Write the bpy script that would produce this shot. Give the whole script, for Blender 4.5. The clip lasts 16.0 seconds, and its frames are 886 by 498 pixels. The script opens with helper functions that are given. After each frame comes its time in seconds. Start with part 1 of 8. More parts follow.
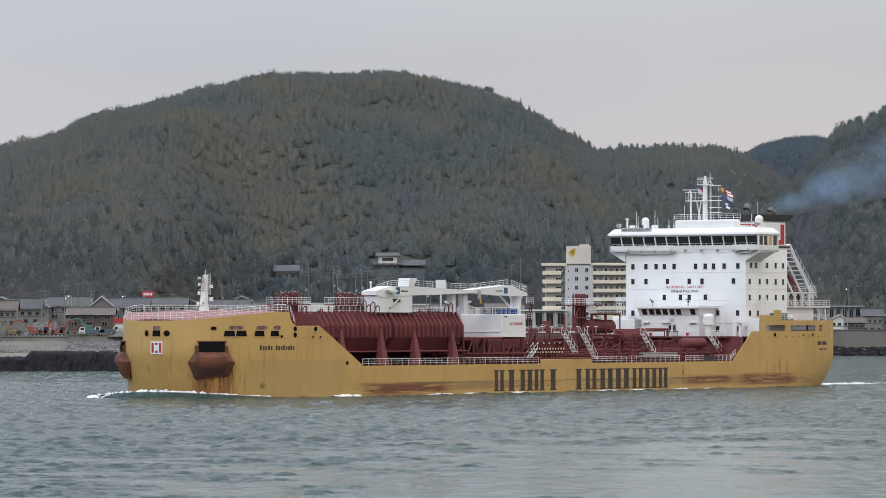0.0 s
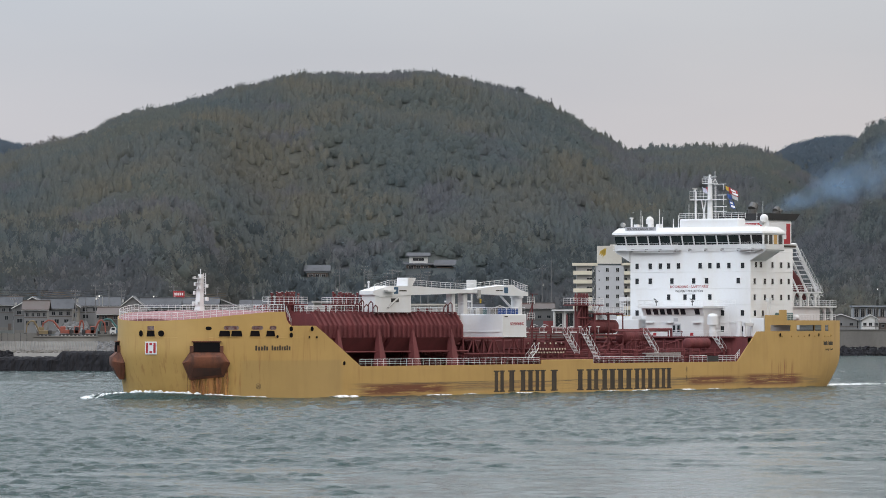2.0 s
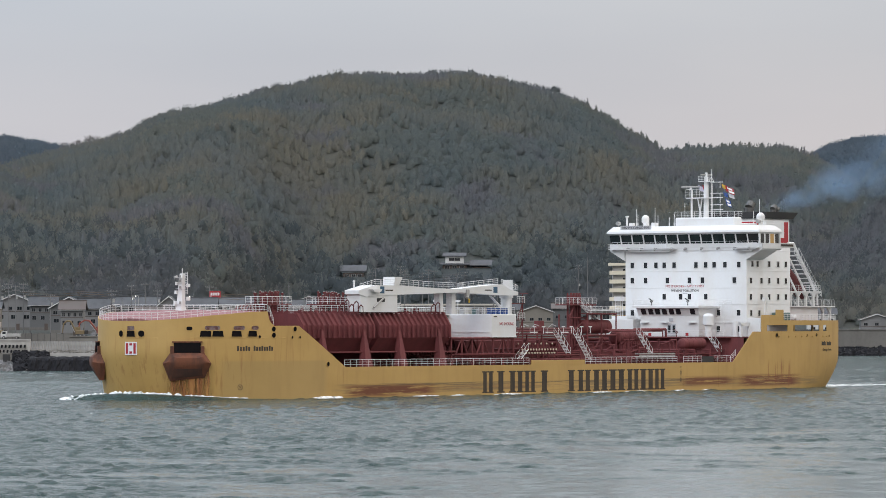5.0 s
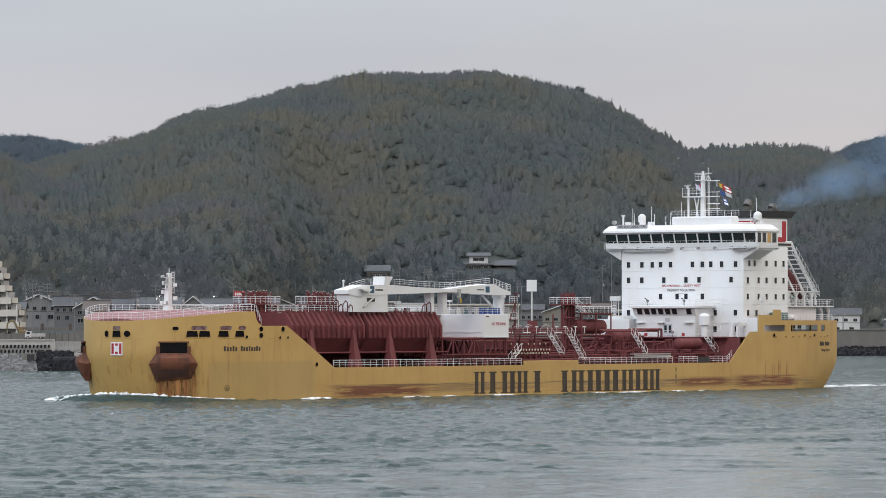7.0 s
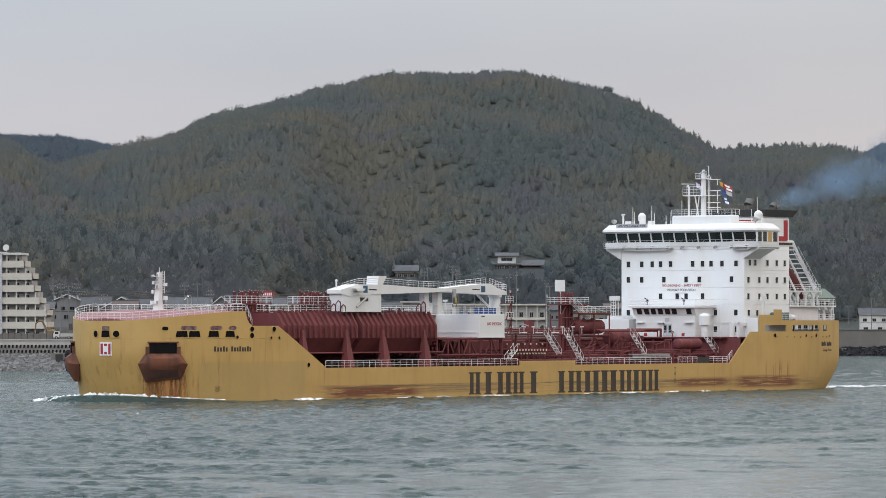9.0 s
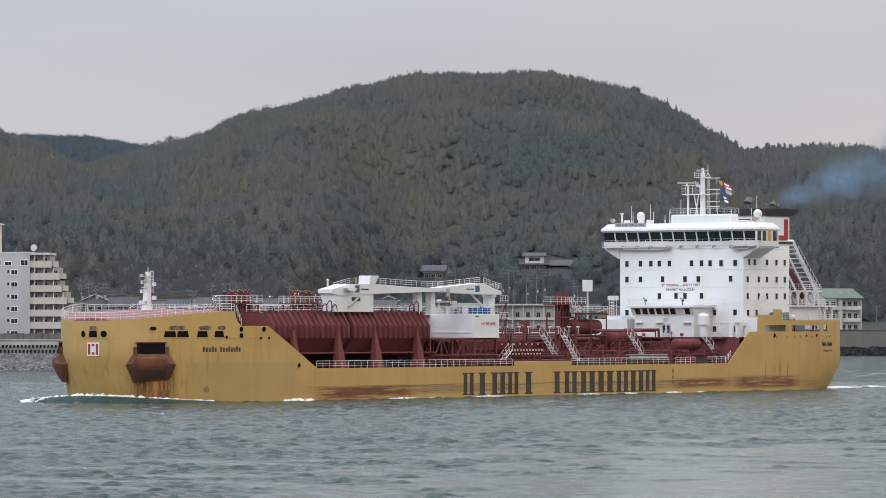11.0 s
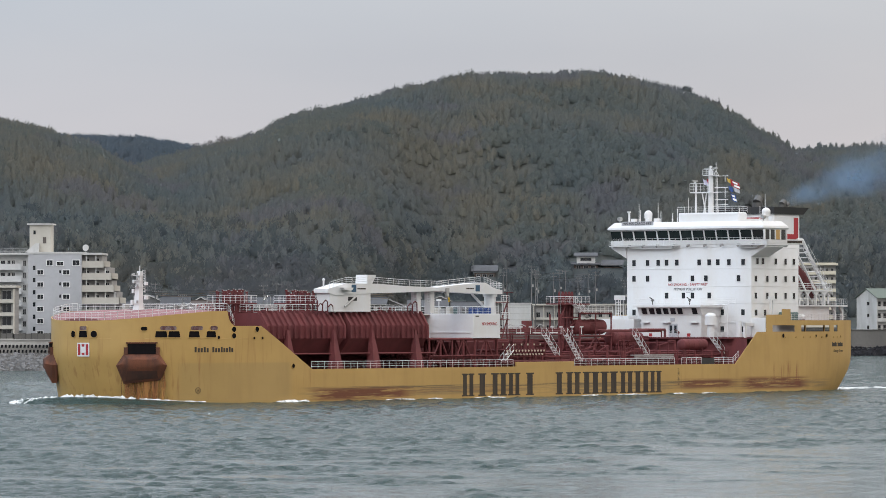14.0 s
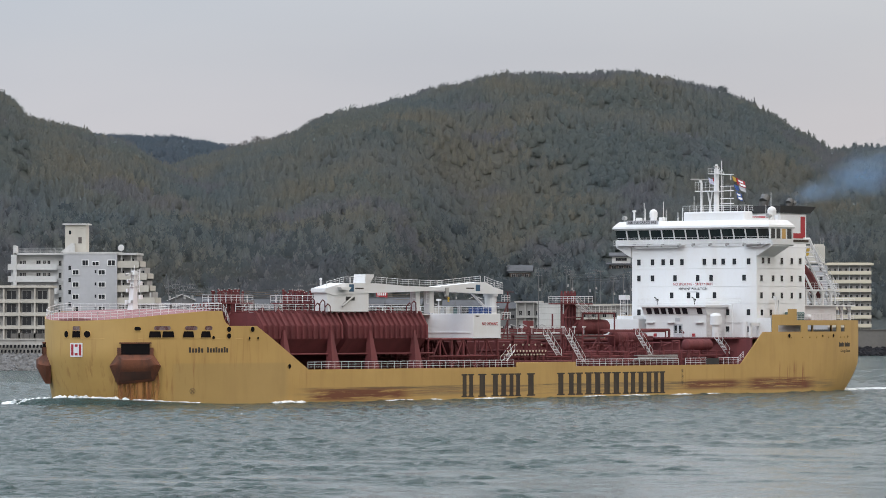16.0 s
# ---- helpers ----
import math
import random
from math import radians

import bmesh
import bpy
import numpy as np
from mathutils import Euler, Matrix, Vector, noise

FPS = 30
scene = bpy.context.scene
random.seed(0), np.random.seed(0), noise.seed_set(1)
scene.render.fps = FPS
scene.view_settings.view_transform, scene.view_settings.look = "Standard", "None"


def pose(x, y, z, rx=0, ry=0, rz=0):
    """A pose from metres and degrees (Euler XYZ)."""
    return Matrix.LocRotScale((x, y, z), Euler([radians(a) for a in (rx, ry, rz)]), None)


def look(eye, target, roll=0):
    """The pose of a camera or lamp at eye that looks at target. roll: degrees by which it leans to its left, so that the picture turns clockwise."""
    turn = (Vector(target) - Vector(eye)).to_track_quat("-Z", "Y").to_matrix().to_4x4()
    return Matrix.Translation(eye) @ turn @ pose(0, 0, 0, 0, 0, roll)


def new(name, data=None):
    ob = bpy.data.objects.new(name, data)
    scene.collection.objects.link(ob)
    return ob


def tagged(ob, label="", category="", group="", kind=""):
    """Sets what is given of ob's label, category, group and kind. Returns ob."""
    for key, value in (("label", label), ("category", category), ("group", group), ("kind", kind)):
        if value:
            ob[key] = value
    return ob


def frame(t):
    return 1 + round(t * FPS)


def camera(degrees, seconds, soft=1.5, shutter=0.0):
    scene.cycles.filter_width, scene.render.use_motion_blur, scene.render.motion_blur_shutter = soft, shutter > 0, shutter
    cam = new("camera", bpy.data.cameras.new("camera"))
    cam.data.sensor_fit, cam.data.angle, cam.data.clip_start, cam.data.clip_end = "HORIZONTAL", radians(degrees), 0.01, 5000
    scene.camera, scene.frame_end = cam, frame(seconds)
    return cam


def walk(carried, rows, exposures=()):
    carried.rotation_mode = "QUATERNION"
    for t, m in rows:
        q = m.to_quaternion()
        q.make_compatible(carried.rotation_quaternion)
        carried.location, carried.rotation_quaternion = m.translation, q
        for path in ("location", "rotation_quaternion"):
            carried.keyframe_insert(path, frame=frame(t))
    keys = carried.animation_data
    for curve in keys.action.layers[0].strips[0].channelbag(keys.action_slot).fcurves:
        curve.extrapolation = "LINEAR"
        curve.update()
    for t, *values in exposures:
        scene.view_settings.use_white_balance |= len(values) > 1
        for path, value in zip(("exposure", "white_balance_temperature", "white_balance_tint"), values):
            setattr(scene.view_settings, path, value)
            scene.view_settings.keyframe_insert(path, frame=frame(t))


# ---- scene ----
# The camera stands on the near shore and pans to the left with the ship.
EYE_Z = 11.74
LENS = 8000.0
PAN = [(0, 0), (0.5, 14.5), (1, 29), (1.5, 41), (2, 54.5), (2.5, 66.5), (3, 78.5), (3.5, 89), (4, 98.5), (4.2, 102.3),
       (6.3, 145), (6.5, 149), (7, 161), (7.5, 173.5), (8, 187), (8.5, 199.5), (9, 211), (9.2, 216), (11.3, 267.5), (11.5, 273),
       (12, 289), (12.5, 304.5), (13, 319.5), (13.5, 334.5), (14, 351), (14.5, 368), (15, 383.5), (15.5, 398.5), (16, 413.5)]
cam = camera(11.194, 16.0, 0.85)
walk(cam, [(t, pose(0, 0, EYE_Z, 90.9364, 0, math.degrees(math.atan(p / LENS)))) for t, p in PAN])

# ---- light: overcast late afternoon, the brighter sky low on the left ----
world = bpy.data.worlds.new("overcast_sky")
scene.world = world
world.use_nodes = True
wt = world.node_tree
wbg = wt.nodes["Background"]
sky = wt.nodes.new("ShaderNodeTexSky")
sky.sky_type = "NISHITA"
sky.sun_disc = False
sky.sun_elevation = radians(24)
sky.sun_rotation = radians(-155)
sky.air_density, sky.dust_density, sky.ozone_density = 1.6, 4.0, 1.0
skymul = wt.nodes.new("ShaderNodeMix")
skymul.data_type = "RGBA"
skymul.blend_type = "MIX"
wcoord = wt.nodes.new("ShaderNodeTexCoord")
wmap = wt.nodes.new("ShaderNodeMapping")
wmap.inputs["Scale"].default_value = (2.2, 2.2, 9.0)
cloud = wt.nodes.new("ShaderNodeTexNoise")
cloud.inputs["Scale"].default_value = 2.0
cloud.inputs["Detail"].default_value = 4.0
cramp = wt.nodes.new("ShaderNodeValToRGB")
cramp.color_ramp.elements[0].position, cramp.color_ramp.elements[0].color = 0.3, (5.7, 5.85, 6.2, 1)
cramp.color_ramp.elements[1].position, cramp.color_ramp.elements[1].color = 0.72, (6.85, 6.75, 6.8, 1)
wt.links.new(wcoord.outputs["Generated"], wmap.inputs["Vector"])
wt.links.new(wmap.outputs["Vector"], cloud.inputs["Vector"])
wt.links.new(cloud.outputs["Fac"], cramp.inputs["Fac"])
skymul.inputs[0].default_value = 0.93
wt.links.new(sky.outputs["Color"], skymul.inputs[6])
wt.links.new(cramp.outputs["Color"], skymul.inputs[7])
wsep = wt.nodes.new("ShaderNodeSeparateXYZ")
wt.links.new(wcoord.outputs["Generated"], wsep.inputs["Vector"])
wzen = wt.nodes.new("ShaderNodeMapRange")
wzen.inputs["From Min"].default_value, wzen.inputs["From Max"].default_value = 0.06, 0.9
wzen.inputs["To Min"].default_value, wzen.inputs["To Max"].default_value = 1.0, 3.6
wt.links.new(wsep.outputs["Z"], wzen.inputs["Value"])
wup = wt.nodes.new("ShaderNodeVectorMath")
wup.operation = "SCALE"
# cooler to the left of the view, warmer to the right and behind
wwarm = wt.nodes.new("ShaderNodeMapRange")
wwarm.inputs["From Min"].default_value, wwarm.inputs["From Max"].default_value = -0.5, 0.7
wt.links.new(wsep.outputs["X"], wwarm.inputs["Value"])
wtint = wt.nodes.new("ShaderNodeMix")
wtint.data_type, wtint.blend_type = "RGBA", "MIX"
wtint.inputs[6].default_value = (0.905, 1.0, 1.135, 1)
wtint.inputs[7].default_value = (1.10, 0.99, 0.885, 1)
wt.links.new(wwarm.outputs[0], wtint.inputs[0])
wmul = wt.nodes.new("ShaderNodeMix")
wmul.data_type, wmul.blend_type = "RGBA", "MULTIPLY"
wmul.inputs[0].default_value = 1.0
# a faint rosy haze low over the hills, cooler grey above it
whaze = wt.nodes.new("ShaderNodeMapRange")
whaze.interpolation_type = "SMOOTHSTEP"
whaze.inputs["From Min"].default_value, whaze.inputs["From Max"].default_value = 0.030, 0.078
wt.links.new(wsep.outputs["Z"], whaze.inputs["Value"])
wrose = wt.nodes.new("ShaderNodeMix")
wrose.data_type, wrose.blend_type = "RGBA", "MIX"
wrose.inputs[6].default_value = (1.055, 1.005, 0.985, 1)
wrose.inputs[7].default_value = (0.955, 0.985, 1.0, 1)
wt.links.new(whaze.outputs[0], wrose.inputs[0])
wblend = wt.nodes.new("ShaderNodeMix")
wblend.data_type, wblend.blend_type = "RGBA", "MULTIPLY"
wblend.inputs[0].default_value = 1.0
wt.links.new(skymul.outputs[2], wblend.inputs[6])
wt.links.new(wrose.outputs[2], wblend.inputs[7])
wt.links.new(wblend.outputs[2], wmul.inputs[6])
wt.links.new(wtint.outputs[2], wmul.inputs[7])
wt.links.new(wmul.outputs[2], wup.inputs[0])
wt.links.new(wzen.outputs[0], wup.inputs["Scale"])
wt.links.new(wup.outputs[0], wbg.inputs["Color"])
wbg.inputs["Strength"].default_value = 0.095

sun = new("sun", bpy.data.lights.new("sun", "SUN"))
sun.data.energy = 0.55
sun.data.angle = radians(18)
sun.data.color = (1.0, 0.985, 0.97)
sun.matrix_world = look((-42, -92, 62), (0, 0, 0))
scene.view_settings.exposure = 0.0


# ---- materials ----
def nodes_of(name, rough=0.6, metal=0.0):
    m = bpy.data.materials.new(name)
    m.use_nodes = True
    b = m.node_tree.nodes["Principled BSDF"]
    b.inputs["Roughness"].default_value = rough
    b.inputs["Metallic"].default_value = metal
    return m, m.node_tree, b


def add(nt, kind, **values):
    n = nt.nodes.new(kind)
    for key, value in values.items():
        n.inputs[key].default_value = value
    return n


def noise_of(nt, scale, detail=4.0, stretch=(1, 1, 1), rough=0.55):
    co = nt.nodes.new("ShaderNodeTexCoord")
    mp = add(nt, "ShaderNodeMapping", Scale=stretch)
    no = add(nt, "ShaderNodeTexNoise", Scale=scale, Detail=detail, Roughness=rough)
    nt.links.new(co.outputs["Object"], mp.inputs["Vector"])
    nt.links.new(mp.outputs["Vector"], no.inputs["Vector"])
    return no.outputs["Fac"]


def ramp(nt, fac, stops):
    r = nt.nodes.new("ShaderNodeValToRGB")
    while len(r.color_ramp.elements) < len(stops):
        r.color_ramp.elements.new(0.5)
    for e, (p, c) in zip(r.color_ramp.elements, stops):
        e.position, e.color = p, (*c, 1) if len(c) == 3 else c
    nt.links.new(fac, r.inputs["Fac"])
    return r.outputs["Color"]


def mix(nt, fac, a, b, mode="MIX"):
    n = nt.nodes.new("ShaderNodeMix")
    n.data_type, n.blend_type = "RGBA", mode
    for sock, v in ((n.inputs[0], fac), (n.inputs[6], a), (n.inputs[7], b)):
        if isinstance(v, bpy.types.NodeSocket):
            nt.links.new(v, sock)
        else:
            sock.default_value = v if isinstance(v, (int, float)) else (*v, 1)[:4]
    return n.outputs[2]


def calc(nt, op, a, b=0.0):
    n = nt.nodes.new("ShaderNodeMath")
    n.operation = op
    for sock, v in zip(n.inputs, (a, b)):
        if isinstance(v, bpy.types.NodeSocket):
            nt.links.new(v, sock)
        else:
            sock.default_value = v
    return n.outputs[0]


def bump_of(nt, b, height, strength=0.3, distance=0.05):
    n = add(nt, "ShaderNodeBump", Strength=strength, Distance=distance)
    nt.links.new(height, n.inputs["Height"])
    nt.links.new(n.outputs["Normal"], b.inputs["Normal"])


def painted(name, col, dirt, rough=0.5, scale=0.6, amount=0.5, bump=0.1, metal=0.0, streak=(1, 1, 0.25)):
    """Paint with soft stains at two scales and fine relief."""
    m, nt, b = nodes_of(name, rough, metal)
    big = noise_of(nt, scale, 5.0, streak)
    fine = noise_of(nt, scale * 9, 3.0)
    f1 = ramp(nt, big, [(0.42, (0, 0, 0)), (0.78, (1, 1, 1))])
    f2 = ramp(nt, fine, [(0.45, (0, 0, 0)), (0.8, (1, 1, 1))])
    c = mix(nt, calc(nt, "MULTIPLY", f1, amount), col, dirt)
    c = mix(nt, calc(nt, "MULTIPLY", f2, amount * 0.4), c, dirt)
    nt.links.new(c, b.inputs["Base Color"])
    if bump:
        bump_of(nt, b, fine, bump, 0.03)
    return m


WHITE = painted("white_ship_paint", (0.71, 0.718, 0.725), (0.57, 0.51, 0.43), 0.45, 0.25, 0.35, 0.05)
RED = painted("red_oxide_deck_paint", (0.168, 0.050, 0.052), (0.092, 0.034, 0.036), 0.65, 0.5, 0.75, 0.12)
# DARKRED is RED made darker, the deck's shade put into its colour.
DARKRED = painted("red_paint_with_shade", (0.135, 0.040, 0.043), (0.085, 0.034, 0.036), 0.7, 0.4, 0.6, 0.12)
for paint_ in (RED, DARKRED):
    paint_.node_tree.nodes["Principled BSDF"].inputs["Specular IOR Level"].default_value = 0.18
PINK = painted("faded_pink_deck_paint", (0.25, 0.108, 0.11), (0.19, 0.08, 0.08), 0.7, 0.5, 0.5, 0.05)
BLACK = painted("black_paint", (0.018, 0.018, 0.02), (0.05, 0.045, 0.04), 0.5, 0.5, 0.5, 0.05)
GLASSDARK = painted("dark_window_glass", (0.012, 0.015, 0.018), (0.03, 0.034, 0.038), 0.08, 0.8, 0.5, 0.0)
LETTER = painted("faded_black_lettering", (0.034, 0.026, 0.021), (0.10, 0.068, 0.035), 0.7, 1.2, 0.55, 0.05)
SIGNRED = painted("red_sign_paint", (0.36, 0.02, 0.028), (0.24, 0.025, 0.03), 0.5, 1.0, 0.3, 0.0)
BLUE = painted("blue_drum_paint", (0.02, 0.07, 0.26), (0.03, 0.06, 0.15), 0.5, 1.0, 0.4, 0.05)
GALV = painted("galvanised_steel", (0.42, 0.42, 0.41), (0.3, 0.27, 0.24), 0.45, 1.0, 0.5, 0.05, 0.6)
BRIDGEGLASS = painted("green_bridge_glass", (0.014, 0.020, 0.021), (0.04, 0.05, 0.05), 0.10, 0.5, 0.7, 0.0)
DARKRUST = painted("dark_rust_with_shade", (0.05, 0.026, 0.02), (0.13, 0.045, 0.025), 0.9, 0.9, 0.5, 0.3, 0.0, (1, 1, 0.3))
# Flat black for plates that carry the shade inside openings as colour.
HOLE = painted("unlit_opening_black", (0.010, 0.010, 0.011), (0.028, 0.018, 0.017), 1.0, 0.9, 0.4, 0.0)
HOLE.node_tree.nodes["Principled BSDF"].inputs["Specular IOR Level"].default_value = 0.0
HOLERED = painted("red_gear_behind_openings", (0.10, 0.032, 0.034), (0.36, 0.33, 0.32), 0.9, 1.1, 0.8, 0.0, 0.0, (1, 1, 1))
AMBER = painted("amber_blind_behind_glass", (0.50, 0.30, 0.09), (0.38, 0.24, 0.12), 0.3, 1.0, 0.4, 0.0)
RUST = painted("rusted_anchor_pocket", (0.17, 0.058, 0.028), (0.026, 0.017, 0.016), 0.85, 0.7, 1.0, 0.5, 0.0, (1, 1, 0.35))


def hull_material():
    """Mustard hull paint with rust bands, runs from the pockets and scuffs near the waterline."""
    m, nt, b = nodes_of("mustard_hull_paint", 0.52)
    co = nt.nodes.new("ShaderNodeTexCoord")
    se = nt.nodes.new("ShaderNodeSeparateXYZ")
    nt.links.new(co.outputs["Object"], se.inputs["Vector"])
    X, Z = se.outputs["X"], se.outputs["Z"]
    big = noise_of(nt, 0.12, 4.0, (1, 1, 1.5))
    col = ramp(nt, big, [(0.3, (0.442, 0.278, 0.088)), (0.7, (0.505, 0.322, 0.107))])
    grime = ramp(nt, noise_of(nt, 0.5, 6.0, (1, 1, 0.18)), [(0.5, (0, 0, 0)), (0.85, (1, 1, 1))])
    col = mix(nt, calc(nt, "MULTIPLY", grime, 0.35), col, (0.24, 0.12, 0.04))

    def band(lo, hi, soft, axis):
        up = nt.nodes.new("ShaderNodeMapRange")
        dn = nt.nodes.new("ShaderNodeMapRange")
        for n, a, z in ((up, lo - soft, lo + soft), (dn, hi + soft, hi - soft)):
            nt.links.new(axis, n.inputs["Value"])
            n.inputs["From Min"].default_value, n.inputs["From Max"].default_value = a, z
        return calc(nt, "MULTIPLY", up.outputs[0], dn.outputs[0])

    # scuffed, grey boot-top band along the midship waterline
    long_noise = noise_of(nt, 1.0, 7.0, (0.055, 0.3, 2.4), 0.72)
    scuff = ramp(nt, long_noise, [(0.46, (0, 0, 0)), (0.55, (1, 1, 1))])
    f = calc(nt, "MULTIPLY", calc(nt, "MULTIPLY", band(0.7, 2.0, 0.25, Z), band(10, 152, 3, X)), scuff)
    col = mix(nt, calc(nt, "MULTIPLY", f, 0.62), col, (0.17, 0.125, 0.075))
    line_ = ramp(nt, noise_of(nt, 1.0, 6.0, (0.10, 0.3, 5.0), 0.75), [(0.46, (0, 0, 0)), (0.54, (1, 1, 1))])
    f = calc(nt, "MULTIPLY", calc(nt, "MULTIPLY", band(1.75, 2.15, 0.08, Z), band(30, 150, 4, X)), line_)
    col = mix(nt, calc(nt, "MULTIPLY", f, 0.75), col, (0.085, 0.065, 0.045))
    # rusty stretches of that band
    rusty = ramp(nt, noise_of(nt, 1.0, 7.0, (0.09, 0.3, 1.9), 0.74), [(0.41, (0, 0, 0)), (0.50, (1, 1, 1))])
    for x0, x1, z0, z1, k in ((128, 151, 0.2, 1.9, 0.95), (40, 56, 0.9, 2.3, 0.9), (18, 37, 0.6, 2.5, 0.95), (100, 127, 0.9, 1.7, 0.35)):
        f = calc(nt, "MULTIPLY", calc(nt, "MULTIPLY", band(z0, z1, 0.3, Z), band(x0, x1, 2.0, X)), rusty)
        col = mix(nt, calc(nt, "MULTIPLY", f, k), col, (0.14, 0.038, 0.017))
    # duller repainted patch abaft the anchor pocket
    col = mix(nt, calc(nt, "MULTIPLY", calc(nt, "MULTIPLY", band(-1, 5.9, 0.15, Z), band(156, 176.5, 0.6, X)), 0.4), col, (0.33, 0.235, 0.10))
    # vertical runs of rust
    runs = ramp(nt, noise_of(nt, 1.0, 3.0, (1.5, 1.5, 0.10), 0.6), [(0.56, (0, 0, 0)), (0.70, (1, 1, 1))])
    for x0, x1, z0, z1, k in ((20, 29, 0.5, 4.6, 0.9), (151.5, 154.5, 2.2, 4.8, 0.75), (172, 190, 0.0, 6.0, 0.38), (160, 190, 5.5, 9.7, 0.30)):
        f = calc(nt, "MULTIPLY", calc(nt, "MULTIPLY", band(z0, z1, 0.9, Z), band(x0, x1, 0.8, X)), runs)
        col = mix(nt, calc(nt, "MULTIPLY", f, k), col, (0.21, 0.055, 0.02))
    nt.links.new(col, b.inputs["Base Color"])
    plates = noise_of(nt, 0.35, 2.0)
    bump_of(nt, b, plates, 0.25, 0.12)
    return m


HULL = hull_material()


def water_material():
    m, nt, b = nodes_of("choppy_strait_water", 0.10)
    b.inputs["IOR"].default_value = 1.33
    big = noise_of(nt, 0.010, 4.0, (1.0, 0.3, 1))
    col = ramp(nt, big, [(0.35, (0.018, 0.046, 0.042)), (0.7, (0.034, 0.064, 0.057))])
    # scattered small crests of foam
    crest = ramp(nt, noise_of(nt, 0.55, 7.0, (1.0, 0.4, 1), 0.66), [(0.685, (0, 0, 0)), (0.72, (1, 1, 1))])
    col = mix(nt, calc(nt, "MULTIPLY", crest, 0.8), col, (0.7, 0.73, 0.73))
    nt.links.new(col, b.inputs["Base Color"])
    n1 = noise_of(nt, 1.7, 6.0, (0.55, 1.2, 1), 0.66)
    n2 = noise_of(nt, 0.9, 5.0, (0.62, 0.30, 1), 0.62)
    bump_of(nt, b, calc(nt, "ADD", calc(nt, "MULTIPLY", n1, 0.55), calc(nt, "MULTIPLY", n2, 1.6)), 1.0, 0.88)
    # in the slicks the small ripple dies away
    at = nt.nodes.new("ShaderNodeAttribute")
    at.attribute_name = "slick"
    bump = next(n for n in nt.nodes if n.type == "BUMP")
    nt.links.new(calc(nt, "SUBTRACT", 1.0, calc(nt, "MULTIPLY", at.outputs["Fac"], 0.80)), bump.inputs["Strength"])
    return m


WATER = water_material()


def foam_material():
    m, nt, b = nodes_of("white_water_foam", 0.8)
    f = noise_of(nt, 1.3, 6.0, (1, 1, 1), 0.7)
    nt.links.new(ramp(nt, f, [(0.3, (0.55, 0.60, 0.60)), (0.6, (0.86, 0.88, 0.88))]), b.inputs["Base Color"])
    a = ramp(nt, noise_of(nt, 0.9, 8.0, (1, 1, 1), 0.75), [(0.37, (0, 0, 0)), (0.50, (1, 1, 1))])
    nt.links.new(a, b.inputs["Alpha"])
    return m


FOAM = foam_material()


def foliage_material(name, dark, mid, light, bare, scale=0.018):
    """Winter woodland seen from afar: groves of differing green and olive, leafless patches, upright streaks of stems and bamboo."""
    m, nt, b = nodes_of(name, 0.85)
    b.inputs["Specular IOR Level"].default_value = 0.1
    grove = ramp(nt, noise_of(nt, scale, 5.0, (1, 0.45, 1), 0.62), [(0.36, dark), (0.50, mid), (0.64, light)])
    patch = ramp(nt, noise_of(nt, scale * 1.3, 3.0, (0.8, 0.4, 1.4), 0.5), [(0.55, (0, 0, 0)), (0.63, (1, 1, 1))])
    col = mix(nt, calc(nt, "MULTIPLY", patch, 0.75), grove, bare)
    tree = noise_of(nt, 0.16, 3.0)
    streak = noise_of(nt, 1.0, 4.0, (1, 1, 0.14), 0.6)
    leaf = noise_of(nt, 1.6, 3.0)
    t = calc(nt, "ADD", calc(nt, "MULTIPLY", tree, 0.42), calc(nt, "ADD", calc(nt, "MULTIPLY", streak, 0.43), calc(nt, "MULTIPLY", leaf, 0.15)))
    k = ramp(nt, t, [(0.36, (0.86, 0.88, 0.90)), (0.64, (1.15, 1.13, 1.09))])
    col = mix(nt, 1.0, col, k, "MULTIPLY")
    nt.links.new(col, b.inputs["Base Color"])
    bump_of(nt, b, leaf, 0.35, 0.4)
    tr = nt.nodes.new("ShaderNodeBsdfTranslucent")
    nt.links.new(col, tr.inputs["Color"])
    mx = nt.nodes.new("ShaderNodeMixShader")
    mx.inputs[0].default_value = 0.7
    nt.links.new(b.outputs[0], mx.inputs[1])
    nt.links.new(tr.outputs[0], mx.inputs[2])
    nt.links.new(mx.outputs[0], nt.nodes["Material Output"].inputs["Surface"])
    return m


# Leaf and undergrowth colours are lightened towards grey-blue, haze painted into them.
MAUVE = (0.226, 0.228, 0.250)
FOREST = foliage_material("winter_hill_forest", (0.198, 0.226, 0.242), (0.222, 0.236, 0.230), (0.252, 0.246, 0.216), MAUVE)
BAMBOO = foliage_material("bamboo_grove_leaves", (0.204, 0.232, 0.240), (0.226, 0.240, 0.228), (0.262, 0.252, 0.214), MAUVE)
BROADLEAF = foliage_material("evergreen_broadleaf_crowns", (0.180, 0.214, 0.224), (0.196, 0.222, 0.218), (0.216, 0.228, 0.208), (0.208, 0.220, 0.236))
# Foot wood is evergreen; its darker colour also carries the thinner haze there.
FOREST_LOW = foliage_material("evergreen_foot_forest_less_haze", (0.134, 0.158, 0.174), (0.146, 0.166, 0.170), (0.168, 0.172, 0.162), (0.168, 0.175, 0.190))
# The far ridge's blue is distance haze put into its leaf colour.
FOREST_FAR = foliage_material("far_hill_forest_haze_tint", (0.150, 0.192, 0.235), (0.160, 0.200, 0.240), (0.170, 0.204, 0.238), (0.165, 0.196, 0.235))
